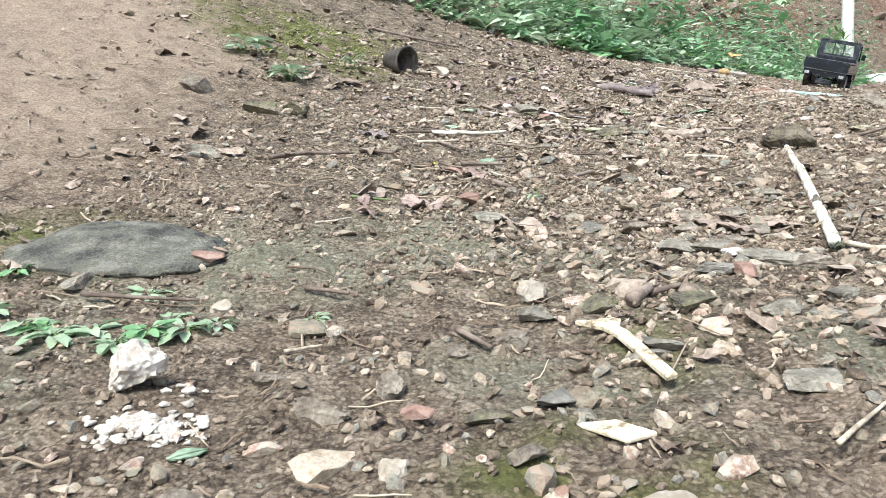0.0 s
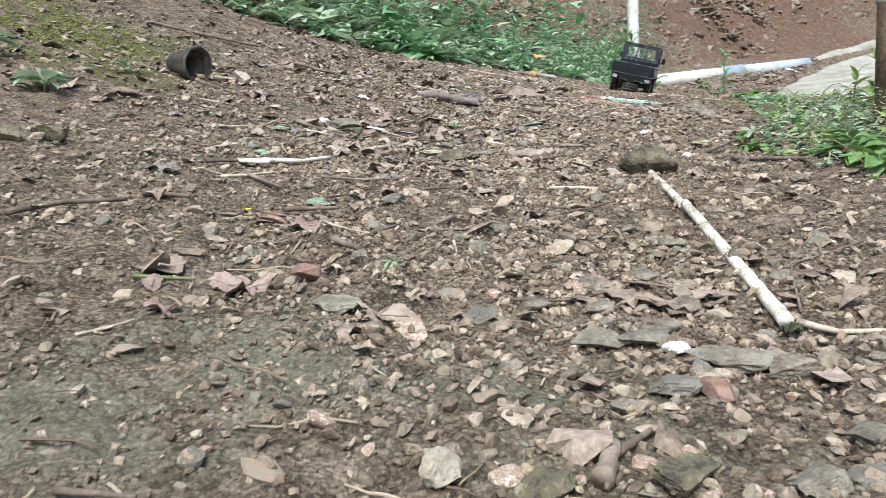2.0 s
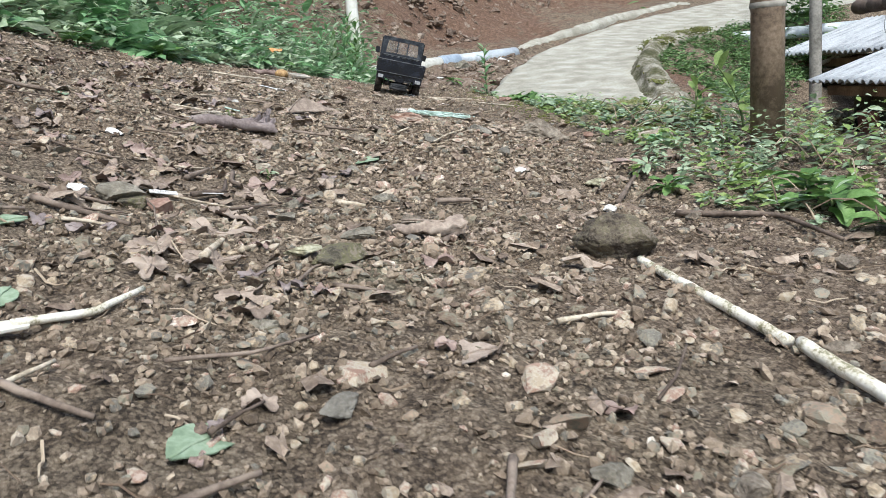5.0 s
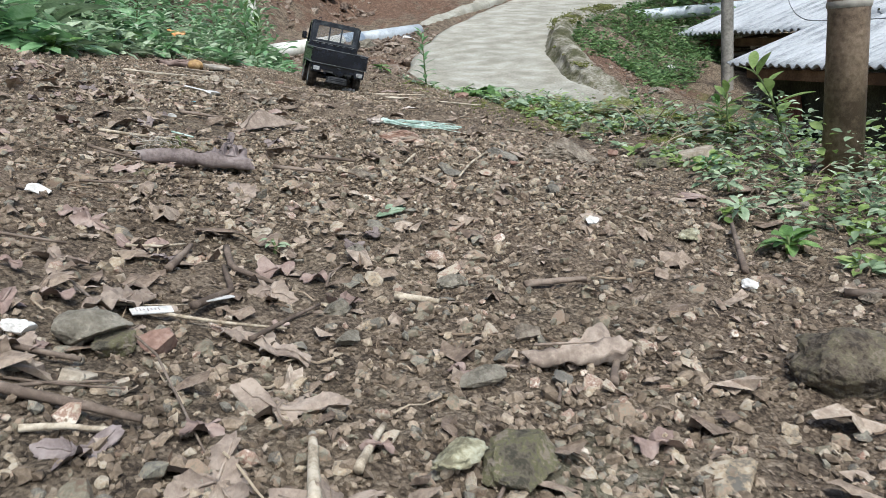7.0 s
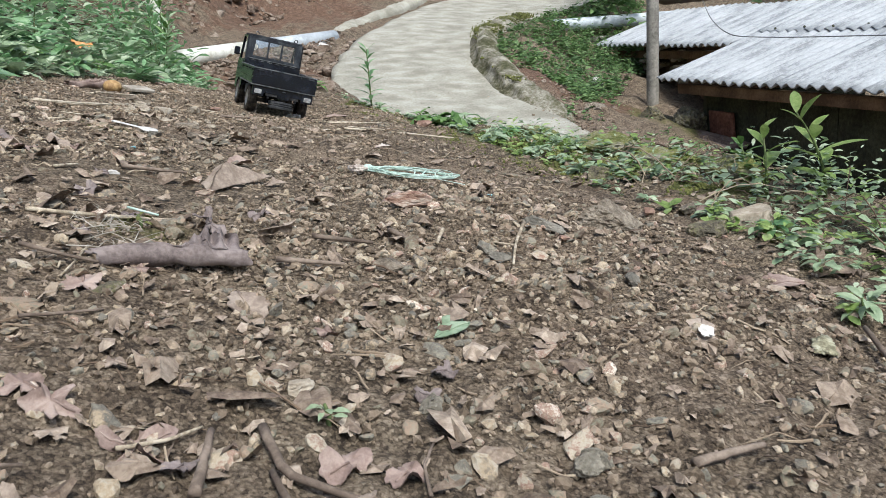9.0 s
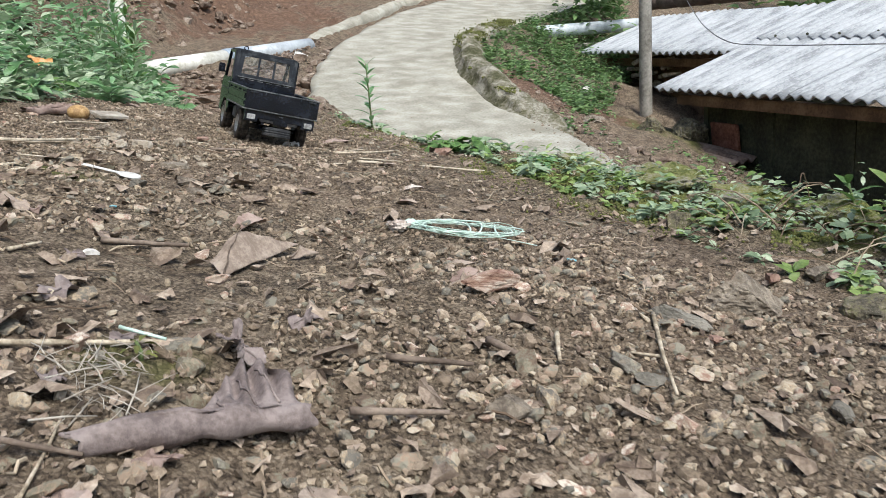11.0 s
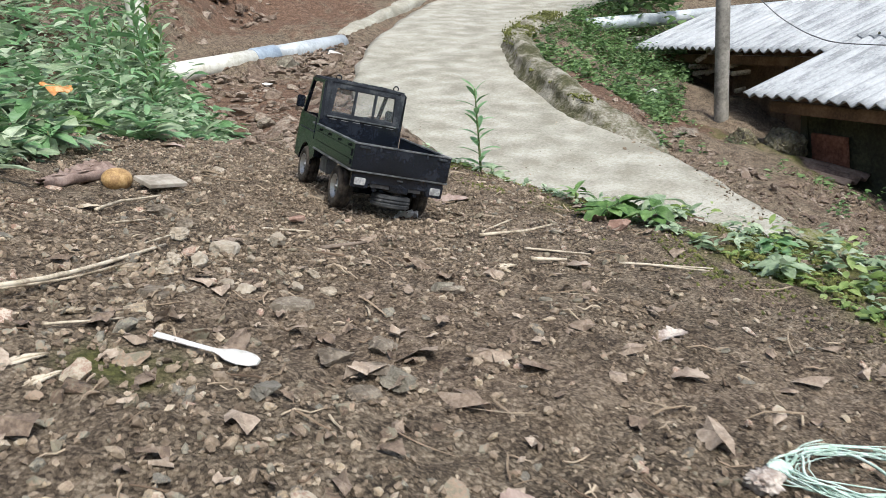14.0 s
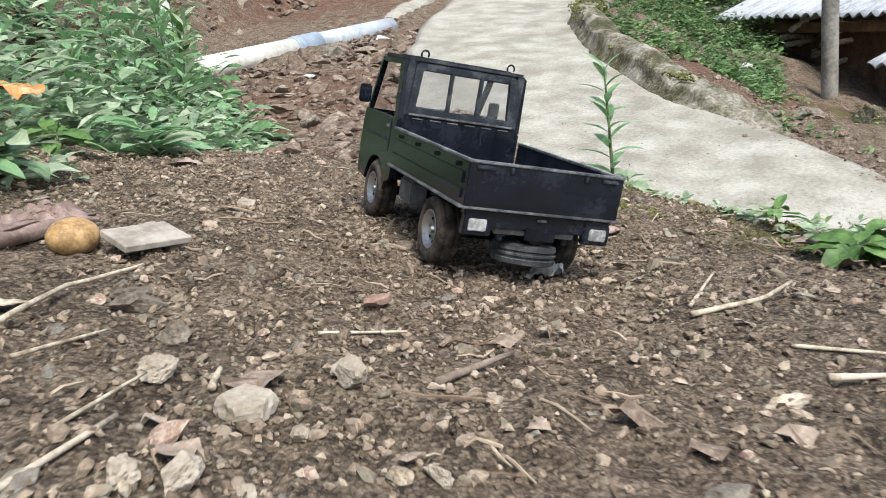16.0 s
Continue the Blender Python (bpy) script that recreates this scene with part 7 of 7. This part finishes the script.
# dead leaves
def rolled_leaf(x, y, long, turn, mat, label, radius=0.0125):
    """A leaf rolled lengthwise into a loose tube, its free side spread flat and torn."""
    k = seed()
    lf = thing("dead_leaf", seat_at(x, y, turn, 0.003), label, "leaf", group="scattered dead leaves")
    rows, cols = 34, 30
    verts, faces = [], []
    for q in range(rows + 1):
        s = q / rows
        r = radius * (0.80 + 0.35 * s)
        for c in range(cols + 1):
            u = c / cols
            p = Vector((s * 6, u * 5, k))
            if u < 0.72:
                a = math.pi * 1.75 * (1 - u / 0.72) - math.pi * 0.5
                yy, zz = r * math.cos(a), r + r * (0.75 + 0.25 * u) * math.sin(a)
            else:
                e = (u - 0.72) / 0.28
                yy, zz = r * 0.0 + e * 0.045 * (s ** 1.2), 0.001 + e * 0.012 * s
            xx = (s - 0.5) * long + 0.008 * noise.noise(Vector((0, u * 7, k))) * (1 if q in (0, rows) else 0.3)
            verts.append((xx, yy + 0.006 * noise.noise(p), (zz + 0.006 * noise.noise(p * 1.3)) * (0.82 + 0.3 * s) + (0.009 * abs(math.sin(s * 21 + u)) * max(0, u - 0.72))))
    n = cols + 1
    for q in range(rows):
        for c in range(cols):
            a = q * n + c
            faces.append((a, a + 1, a + n + 1, a + n))
    m = len(verts)
    verts += [(a, c, z - 0.0008) for a, c, z in verts]
    faces += [tuple(i + m for i in f[::-1]) for f in faces]
    part("blade", raw_mesh("blade", verts, faces, mat, True), mat, lf)
    part("midrib", tube_mesh("midrib", [(long * (s - 0.5), 0.008 * s, radius * (2.0 - 0.3 * s)) for s in (0.1, 0.4, 0.7, 0.95)], [0.0012, 0.0011, 0.0009, 0.0006], mat, 5), mat, lf)
    return lf


def furled_leaf(x, y, long, deep, rise, turn, mat, label, radius=0.012, start=0.25):
    """A broad leaf whose front edge is rolled into a tube; the rest stands up behind it, ribbed by its side veins."""
    k = seed()
    lf = thing("dead_leaf", seat_at(x, y, turn, 0.002), label, "leaf", group="scattered dead leaves")
    rows, cols = 72, 40
    verts, faces = [], []
    for q in range(rows + 1):
        s = q / rows
        r = radius * (0.78 + 0.42 * math.sin(math.pi * min(1, s * 0.9 + 0.1)))
        spread = float(smooth(start, 0.92, s))
        for c in range(cols + 1):
            u = c / cols
            p = Vector((s * 5, u * 4, k))
            if u < 0.5:
                a = math.pi * (1.75 - 3.1 * u)
                yy, zz = r * math.cos(a), r + r * math.sin(a)
            else:
                e = (u - 0.5) * 2
                yy = 0.012 * e + deep * e * spread
                zz = 2 * r * (1 - 0.5 * e) + rise * spread * math.sin(math.pi * 0.62 * e)
                zz += 0.0050 * spread * math.sin(2 * math.pi * (s * 9 - e * 1.2)) * min(1, 2 * e)
            torn = 0.010 * noise.noise(Vector((s * 14, 0, k))) * max(0.0, u - 0.8) * 5
            xx = (s - 0.5) * long + (0.012 * noise.noise(Vector((0, u * 6, k))) if q in (0, rows) else 0) + torn
            verts.append((xx, yy + 0.004 * noise.noise(p) + torn, max(0.0, zz + 0.004 * noise.noise(p * 1.4))))
    n = cols + 1
    for q in range(rows):
        for c in range(cols):
            a = q * n + c
            faces.append((a, a + 1, a + n + 1, a + n))
    m = len(verts)
    verts += [(a, c, z - 0.0008) for a, c, z in verts]
    faces += [tuple(i + m for i in f[::-1]) for f in faces]
    part("blade", raw_mesh("blade", verts, faces, mat, True), mat, lf)
    for s in (0.45, 0.6, 0.75, 0.88):
        q = int(rows * s)
        pts = [tuple(Vector(verts[min(rows, q + j // 6) * n + c]) + Vector((0, 0, 0.0006))) for j, c in enumerate(range(22, cols - 2, 2))]
        part("vein", tube_mesh("vein", pts, [0.0010 - 0.00006 * i for i in range(len(pts))], mat, 5), mat, lf)
    return lf


def folded_leaf(corners, facets, mat, label):
    """A stiff dead leaf bent along straight creases: corners as (x, y, height over the soil), facets as triples of them."""
    k = seed()
    o = Vector((corners[0][0], corners[0][1], ground_z(*corners[0][:2])))
    pts = [Vector((a, c, ground_z(a, c) + up)) - o for a, c, up in corners]
    lf = thing("dead_leaf", Matrix.Translation(o), label, "leaf", group="scattered dead leaves")
    n = 14
    for tri in facets:
        a, b, c = (pts[i] for i in tri)
        verts, faces, row = [], [], {}
        for i in range(n + 1):
            for j in range(n + 1 - i):
                p = a + (b - a) * (i / n) + (c - a) * (j / n)
                rim = min(i, j, n - i - j) == 0
                sway = Vector((noise.noise(p * 60 + Vector((k, 0, 0))), noise.noise(p * 60 + Vector((0, k, 0))), 0)) * (0.004 if rim and j == 0 else 0.0)
                row[i, j] = len(verts)
                verts.append(p + sway + Vector((0, 0, 0.0035 * noise.noise(p * 45 + Vector((k, k, 0))) + 0.0012 * noise.noise(p * 160))))
        for i in range(n):
            for j in range(n - i):
                faces.append((row[i, j], row[i + 1, j], row[i, j + 1]))
                if i + j < n - 1:
                    faces.append((row[i + 1, j], row[i + 1, j + 1], row[i, j + 1]))
        m = len(verts)
        verts += [v - Vector((0, 0, 0.0009)) for v in verts]
        faces += [tuple(q + m for q in f[::-1]) for f in faces]
        part("blade", raw_mesh("blade", verts, faces, mat, True), mat, lf)
        part("vein", tube_mesh("vein", [verts[row[i, 0]] + Vector((0, 0, 0.0006)) for i in range(0, n + 1, 2)], [0.0011 - 0.0001 * i for i in range(8)], mat, 5), mat, lf)
    return lf


rng = random.Random(71)
for _ in range(100):
    x, y = rng.uniform(0.02, 0.72), rng.uniform(1.45, 3.0)
    if x > 0.30 + 0.28 * (y - 1.4) + 0.12 * rng.random():
        continue
    lobed_leaf(x, y, rng.uniform(0.018, 0.048), rng.uniform(0, 360), rng.choice((DRY_LEAF, PINK_LEAF, PURPLE_LEAF)), "small ragged piece of dead brown leaf", rng.choice((2, 3, 5)), 0.14, (rng.uniform(-12, 12), rng.uniform(-12, 12)), 0.006)
furled_leaf(1.045, 3.450, 0.19, 0.036, 0.003, 27, PINK_LEAF, "purplish-brown torn dead leaf beside a fruit", 0.0055, 0.0)
for _ in range(46):
    x, y = rng.uniform(-0.12, 0.34), rng.uniform(0.95, 2.3)
    lobed_leaf(x, y, rng.uniform(0.016, 0.042), rng.uniform(0, 360), rng.choice((DRY_LEAF, PINK_LEAF, PINK_LEAF, PURPLE_LEAF)), "small ragged piece of dead brown leaf", rng.choice((3, 5)), 0.10, (rng.uniform(-8, 8), rng.uniform(-8, 8)), 0.005)
for _ in range(44):
    x, y, w, ln = rng.uniform(-0.15, 0.45), rng.uniform(0.95, 2.35), rng.uniform(-0.9, 0.9), rng.uniform(0.03, 0.11)
    dx, dy = math.cos(w) * ln / 2, math.sin(w) * ln / 2
    bx, by = rng.uniform(-0.1, 0.1) * ln, rng.uniform(-0.1, 0.1) * ln
    stick([(x - dx, y - dy), (x + bx, y + by), (x + dx, y + dy)], rng.uniform(0.0010, 0.0026), rng.choice((BARK, BARK, STRAW)), "thin dry brown twig lying on soil", wob=0.12)
rolled_leaf(0.470, 1.664, 0.078, -32, DRY_LEAF, "tan dead leaf curled into an open tube", 0.009)
furled_leaf(0.470, 2.240, 0.135, 0.052, 0.004, -18, PURPLE_LEAF, "large grey-violet dead leaf with a rolled front edge", 0.0078, 0.45)
folded_leaf([(0.668, 2.470, 0.003), (0.722, 2.510, 0.034), (0.800, 2.514, 0.008), (0.682, 2.508, 0.006)], [(0, 1, 2), (0, 1, 3)], DRY_LEAF, "folded mauve-brown dead leaf with pointed tips")
folded_leaf([(0.770, 2.497, 0.004), (0.790, 2.500, 0.012), (0.803, 2.486, 0.004)], [(0, 1, 2)], DRY_LEAF, "small bent piece of dead leaf")
for x, y, size, a, mat, lab, kw in (
    (0.245, 1.705, 0.088, 40, DRY_LEAF, "large flat lobed dead leaf on soil", {}), (0.175, 1.645, 0.080, 120, DRY_LEAF, "large flat lobed dead leaf on soil", {}), (0.21, 1.60, 0.07, 200, DRY_LEAF, "ragged lobed dead leaf on soil", {}),
    (0.13, 1.70, 0.055, 10, PURPLE_LEAF, "ragged lobed dead leaf on soil", {}), (0.02, 1.035, 0.066, 160, PINK_LEAF, "reddish lobed dead leaf on soil", dict(wave=0.14)), (0.12, 0.975, 0.06, 60, DRY_LEAF, "ragged lobed dead leaf on soil", {}),
    (0.30, 2.02, 0.06, 70, PINK_LEAF, "ragged lobed dead leaf on soil", {}), (0.22, 1.98, 0.055, 20, DRY_LEAF, "ragged lobed dead leaf on soil", {}), (0.36, 1.90, 0.06, 100, DRY_LEAF, "crumpled lobed dead leaf on soil", dict(wave=0.2)),
    (0.56, 2.31, 0.055, 80, PURPLE_LEAF, "ragged grey-violet leaf on edge", dict(tip=(35, -20), up=0.018)), (0.20, 1.52, 0.05, 10, DRY_LEAF, "ragged lobed dead leaf on soil", {}), (0.05, 1.95, 0.055, 130, PINK_LEAF, "ragged lobed dead leaf on slope", {}),
    (0.15, 2.15, 0.06, 10, DRY_LEAF, "ragged lobed dead leaf on slope", {}), (0.28, 2.35, 0.06, 220, PINK_LEAF, "ragged lobed dead leaf on slope", {}),
):
    lobed_leaf(x, y, size, a, mat, lab, **kw)
for x, y, l, w, a, mat, lab, kw in (
    (0.81, 2.605, 0.05, 0.03, 90, PINK_LEAF, "folded brown dead leaf", dict(fold=0.6, bend=0.5)),
    (0.85, 2.33, 0.05, 0.026, 70, PINK_LEAF, "folded brown dead leaf", dict(fold=0.5, bend=0.6)),
    (0.48, 2.15, 0.055, 0.032, 160, DRY_LEAF, "pointed grey-brown dead leaf", dict(fold=0.3, bend=0.3)),
    (0.99, 1.88, 0.045, 0.034, 30, PINK_LEAF, "flat reddish-brown dead leaf", dict(fold=0.15)),
    (0.78, 1.885, 0.05, 0.03, 110, DRY_LEAF, "torn flat brown dead leaf", dict(fold=0.1, lobes=2)),
    (1.00, 1.89, 0.04, 0.03, 60, PINK_LEAF, "flat reddish-brown dead leaf", dict(fold=0.15)),
    (0.00, 1.06, 0.055, 0.028, 70, PINK_LEAF, "reddish curled dead leaf on soil", dict(lobes=2, fold=0.3, bend=0.7)),
    (-0.06, 1.12, 0.08, 0.05, 40, DRY_LEAF, "large flat brown dead leaf", dict(fold=0.2)),
    (0.38, 0.99, 0.09, 0.022, 70, DRY_LEAF, "long narrow brown dead leaf", dict(fold=0.3)),
    (0.30, 1.36, 0.05, 0.03, 80, DRY_LEAF, "grey-brown dead leaf on soil", dict(fold=0.2)),
    (0.89, 2.37, 0.045, 0.022, 70, DRY_LEAF, "narrow curled dead leaf", dict(fold=0.4)),
    (0.96, 3.31, 0.05, 0.018, 80, STRAW, "pale narrow dead leaf", dict(fold=0.25)),
    (1.572, 3.250, 0.115, 0.050, 60, PINK_LEAF, "reddish dead leaf on the terrace edge", dict(fold=0.3, bend=0.5)),
    (1.66, 3.02, 0.04, 0.03, 20, DRY_LEAF, "upright curled dead leaf beside a weed", dict(fold=0.4, bend=0.9, tip=(40, 0), up=0.015)),
    (1.172, 2.668, 0.044, 0.020, 60, CARD_PINK, "pale crumpled dead leaf", dict(fold=0.35, ragged=0.6)), (1.105, 2.622, 0.034, 0.022, 20, DRY_LEAF, "small grey-brown curled leaf", dict(fold=0.4, ragged=0.5)),
    (1.25, 2.91, 0.045, 0.018, 70, STRAW, "pale narrow dead leaf", dict(fold=0.3)),
    (0.695, 2.926, 0.044, 0.010, 84, STRAW, "pale flat strip of dead leaf", dict(fold=0.1)), (0.692, 2.890, 0.032, 0.008, 92, STRAW, "pale flat strip of dead leaf", dict(fold=0.1)),
    (0.61, 2.74, 0.05, 0.03, 30, DRY_LEAF, "flat brown dead leaf", dict(fold=0.2, lobes=2)),
    (1.32, 2.85, 0.04, 0.03, 20, DRY_LEAF, "small ragged dead leaf", dict(fold=0.2, lobes=2)),
    (0.30, 2.52, 0.07, 0.05, 70, PINK_LEAF, "reddish dead leaf below the weeds", dict(fold=0.3, lobes=2)),
    (0.05, 2.30, 0.06, 0.04, 10, PURPLE_LEAF, "grey-violet dead leaf on the slope", dict(fold=0.3, lobes=2)),
    (1.40, 3.78, 0.06, 0.04, 40, PINK_LEAF, "reddish dead leaf beside the weeds", dict(fold=0.3)),
):
    dry_leaf(x, y, l, w, a, mat, lab, **kw)
for x, y, l, w, a, lab in ((0.11, 1.34, 0.048, 0.028, -60, "fallen dull green leaf on soil"), (-0.05, 1.78, 0.034, 0.018, 60, "fallen dull green leaf on soil"), (0.07, 1.72, 0.030, 0.018, 110, "fallen grey-green leaf on soil"),
                          (0.04, 1.55, 0.03, 0.02, 150, "fallen grey-green leaf on soil"), (0.60, 2.03, 0.034, 0.014, 80, "fallen narrow green leaf on soil"), (0.61, 2.04, 0.030, 0.016, 95, "fallen green leaf on soil"),
                          (-0.085, 0.525, 0.020, 0.009, -50, "small fallen green leaf on soil"), (0.235, 2.40, 0.05, 0.028, 30, "fallen grey-green leaf on soil")):
    dry_leaf(x, y, l * 1.15, w * 1.2, a, FALLEN, lab, 0.25, 0.12, 0, 0, 0.1, name="fallen_leaf")

# single weeds and plants
for x, y, n, l, s, mat, lab in (
    (-0.23, 0.665, 9, 0.034, 0.42, GREY_GREEN, "low grey-green weed with oval leaves"), (-0.18, 0.66, 9, 0.034, 0.42, GREY_GREEN, "low grey-green weed with oval leaves"), (-0.14, 0.685, 8, 0.030, 0.42, GREY_GREEN, "low grey-green weed with oval leaves"),
    (-0.20, 0.77, 8, 0.030, 0.30, GREY_GREEN, "small grey-green weed with narrow leaves"), (-0.16, 0.71, 7, 0.024, 0.42, GREY_GREEN, "low grey-green weed with oval leaves"), (-0.05, 0.715, 6, 0.018, 0.45, GREY_GREEN, "tiny green weed in gravel"),
    (-0.27, 0.70, 7, 0.030, 0.42, GREY_GREEN, "low grey-green weed with oval leaves"), (-0.25, 0.69, 8, 0.026, 0.42, GREEN_LEAF, "low green weed with oval leaves"), (-0.21, 0.685, 8, 0.028, 0.42, GREY_GREEN, "low grey-green weed with oval leaves"),
    (-0.165, 0.675, 8, 0.026, 0.42, GREEN_LEAF, "low green weed with oval leaves"), (-0.31, 0.72, 8, 0.03, 0.42, GREY_GREEN, "low grey-green weed with oval leaves"), (-0.12, 0.70, 6, 0.02, 0.42, GREY_GREEN, "low grey-green weed with oval leaves"), (-0.33, 0.80, 7, 0.028, 0.3, GREEN_LEAF, "low green weed with oval leaves"), (-0.28, 1.75, 9, 0.060, 0.45, GREY_GREEN, "green weed with broad leaves on the slope"), (-0.40, 1.87, 7, 0.070, 0.35, GREY_GREEN, "pale weed with long leaves on the slope"),
    (-0.05, 0.70, 5, 0.014, 0.5, GREY_GREEN, "tiny green weed in gravel"), (-0.18, 1.95, 7, 0.04, 0.3, GREY_GREEN, "wispy grey-green weed beside a pot"), (0.96, 1.79, 11, 0.034, 0.28, GREY_GREEN, "grey-green weed rosette with narrow leaves"),
    (0.90, 1.70, 9, 0.034, 0.5, FRESH_LEAF, "bright green weed on the edge"), (0.93, 1.47, 12, 0.07, 0.42, FRESH_LEAF, "broad-leaved bright green weed"), (0.99, 1.54, 10, 0.07, 0.42, FRESH_LEAF, "broad-leaved bright green weed"),
    (0.89, 1.37, 10, 0.06, 0.42, FRESH_LEAF, "broad-leaved bright green weed"), (1.70, 2.98, 13, 0.062, 0.50, FRESH_LEAF, "dark green weed with broad drooping leaves"), (1.66, 2.90, 8, 0.052, 0.45, FRESH_LEAF, "dark green weed with broad drooping leaves"),
    (1.74, 2.92, 9, 0.062, 0.5, GREY_GREEN, "dark green weed with broad drooping leaves"), (1.65, 2.97, 9, 0.055, 0.5, FRESH_LEAF, "dark green weed with broad drooping leaves"), (1.76, 3.09, 7, 0.045, 0.32, FRESH_LEAF, "young bright green weed on edge"), (1.86, 3.34, 9, 0.045, 0.4, GREY_GREEN, "low green weed under a seedling"), (1.51, 2.66, 12, 0.036, 0.45, GREY_GREEN, "green weed with oval leaves on the edge"), (1.62, 2.70, 12, 0.040, 0.40, GREEN_LEAF, "green weed with long leaves on the edge"),
    (1.44, 2.50, 12, 0.034, 0.45, GREY_GREEN, "grey-green weed on the edge"), (1.37, 2.36, 12, 0.030, 0.4, GREY_GREEN, "grey-green weed on the edge"), (1.57, 2.50, 12, 0.034, 0.4, GREY_GREEN, "green weed with long leaves on the edge"),
    (1.20, 2.05, 9, 0.03, 0.4, GREY_GREEN, "grey-green weed on the edge"), (1.06, 1.86, 9, 0.03, 0.35, GREY_GREEN, "grey-green weed on the edge"), (1.16, 1.95, 8, 0.03, 0.45, GREEN_LEAF, "small green weed on the edge"),
    (1.09, 3.62, 12, 0.075, 0.28, GREEN_LEAF, "long-leaved green weed on the bank"), (1.26, 3.83, 12, 0.070, 0.30, FRESH_LEAF, "long-leaved green weed on the bank"), (0.95, 3.60, 12, 0.080, 0.26, FRESH_LEAF, "long-leaved green weed on the bank"),
    (0.62, 3.12, 9, 0.06, 0.4, FRESH_LEAF, "broad-leaved green weed on the bank"), (0.40, 3.02, 9, 0.055, 0.4, FRESH_LEAF, "broad-leaved green weed on the bank"), (0.10, 3.02, 9, 0.06, 0.4, GREEN_LEAF, "broad-leaved green weed on the bank"),
    (1.95, 3.72, 7, 0.05, 0.32, FRESH_LEAF, "young bright green weed on edge"), (0.50, 2.34, 5, 0.012, 0.4, MOSS, "tiny moss tuft under dead leaves"), (0.42, 1.99, 5, 0.014, 0.4, GREY_GREEN, "tiny green weed in gravel"), (0.15, 1.08, 6, 0.016, 0.3, GREY_GREEN, "tiny green weed in gravel"),
):
    rosette(x, y, n + (6 if y < 1.0 else 3), l * (0.72 if y < 1.0 else 0.9), s, mat, lab, 0.006 if y < 1.0 else 0.012 + l * 0.25, (-0.05, 0.4) if y < 1.0 else (-0.15, 0.4) if x > 1.6 and y < 3.0 else (0.0, 0.7))
upright_plant(1.84, 3.355, 0.20, 22, 0.056, 0.26, GREEN_LEAF, "young upright seedling with narrow leaves", (0.004, 0.006), up=-0.03)
upright_plant(1.43, 1.96, 0.135, 11, 0.072, 0.34, YOUNG_LEAF, "leafy pale green seedling at the edge", (-0.03, 0.04))
upright_plant(1.37, 2.03, 0.10, 8, 0.064, 0.34, YOUNG_LEAF, "leafy pale green seedling at the edge", (0.03, 0.02))
upright_plant(1.47, 2.10, 0.055, 7, 0.055, 0.34, FRESH_LEAF, "young bright green weed at the edge", (0.03, 0.02))
for x, y, h in ((1.15, 3.95, 0.22), (1.45, 4.2, 0.25), (0.80, 3.65, 0.24), (1.0, 3.85, 0.28), (1.7, 4.5, 0.28), (2.0, 4.75, 0.24), (0.45, 3.4, 0.2), (0.1, 3.3, 0.18)):
    upright_plant(x, y, h, 15, 0.085, 0.25, GREEN_LEAF, "tall narrow-leaved green weed on the bank", (0.03, -0.02))

for k in range(20):
    x, y = 1.84 + 0.065 * (k % 5) + 0.08 * (k // 5) + 0.02 * math.sin(k * 7.1), 4.84 + 0.115 * (k // 5) + 0.03 * math.sin(k * 3.7)
    upright_plant(x, y, 0.36 + 0.08 * math.sin(k * 2.3), 24, 0.095, 0.27, (GREEN_LEAF, GREY_GREEN, FRESH_LEAF)[k % 3], "tall leafy green weed before a standing pipe", (0.05 * math.sin(k * 1.9), 0.04 * math.cos(k * 2.7)))

build_gravel()
build_litter()
build_weeds()
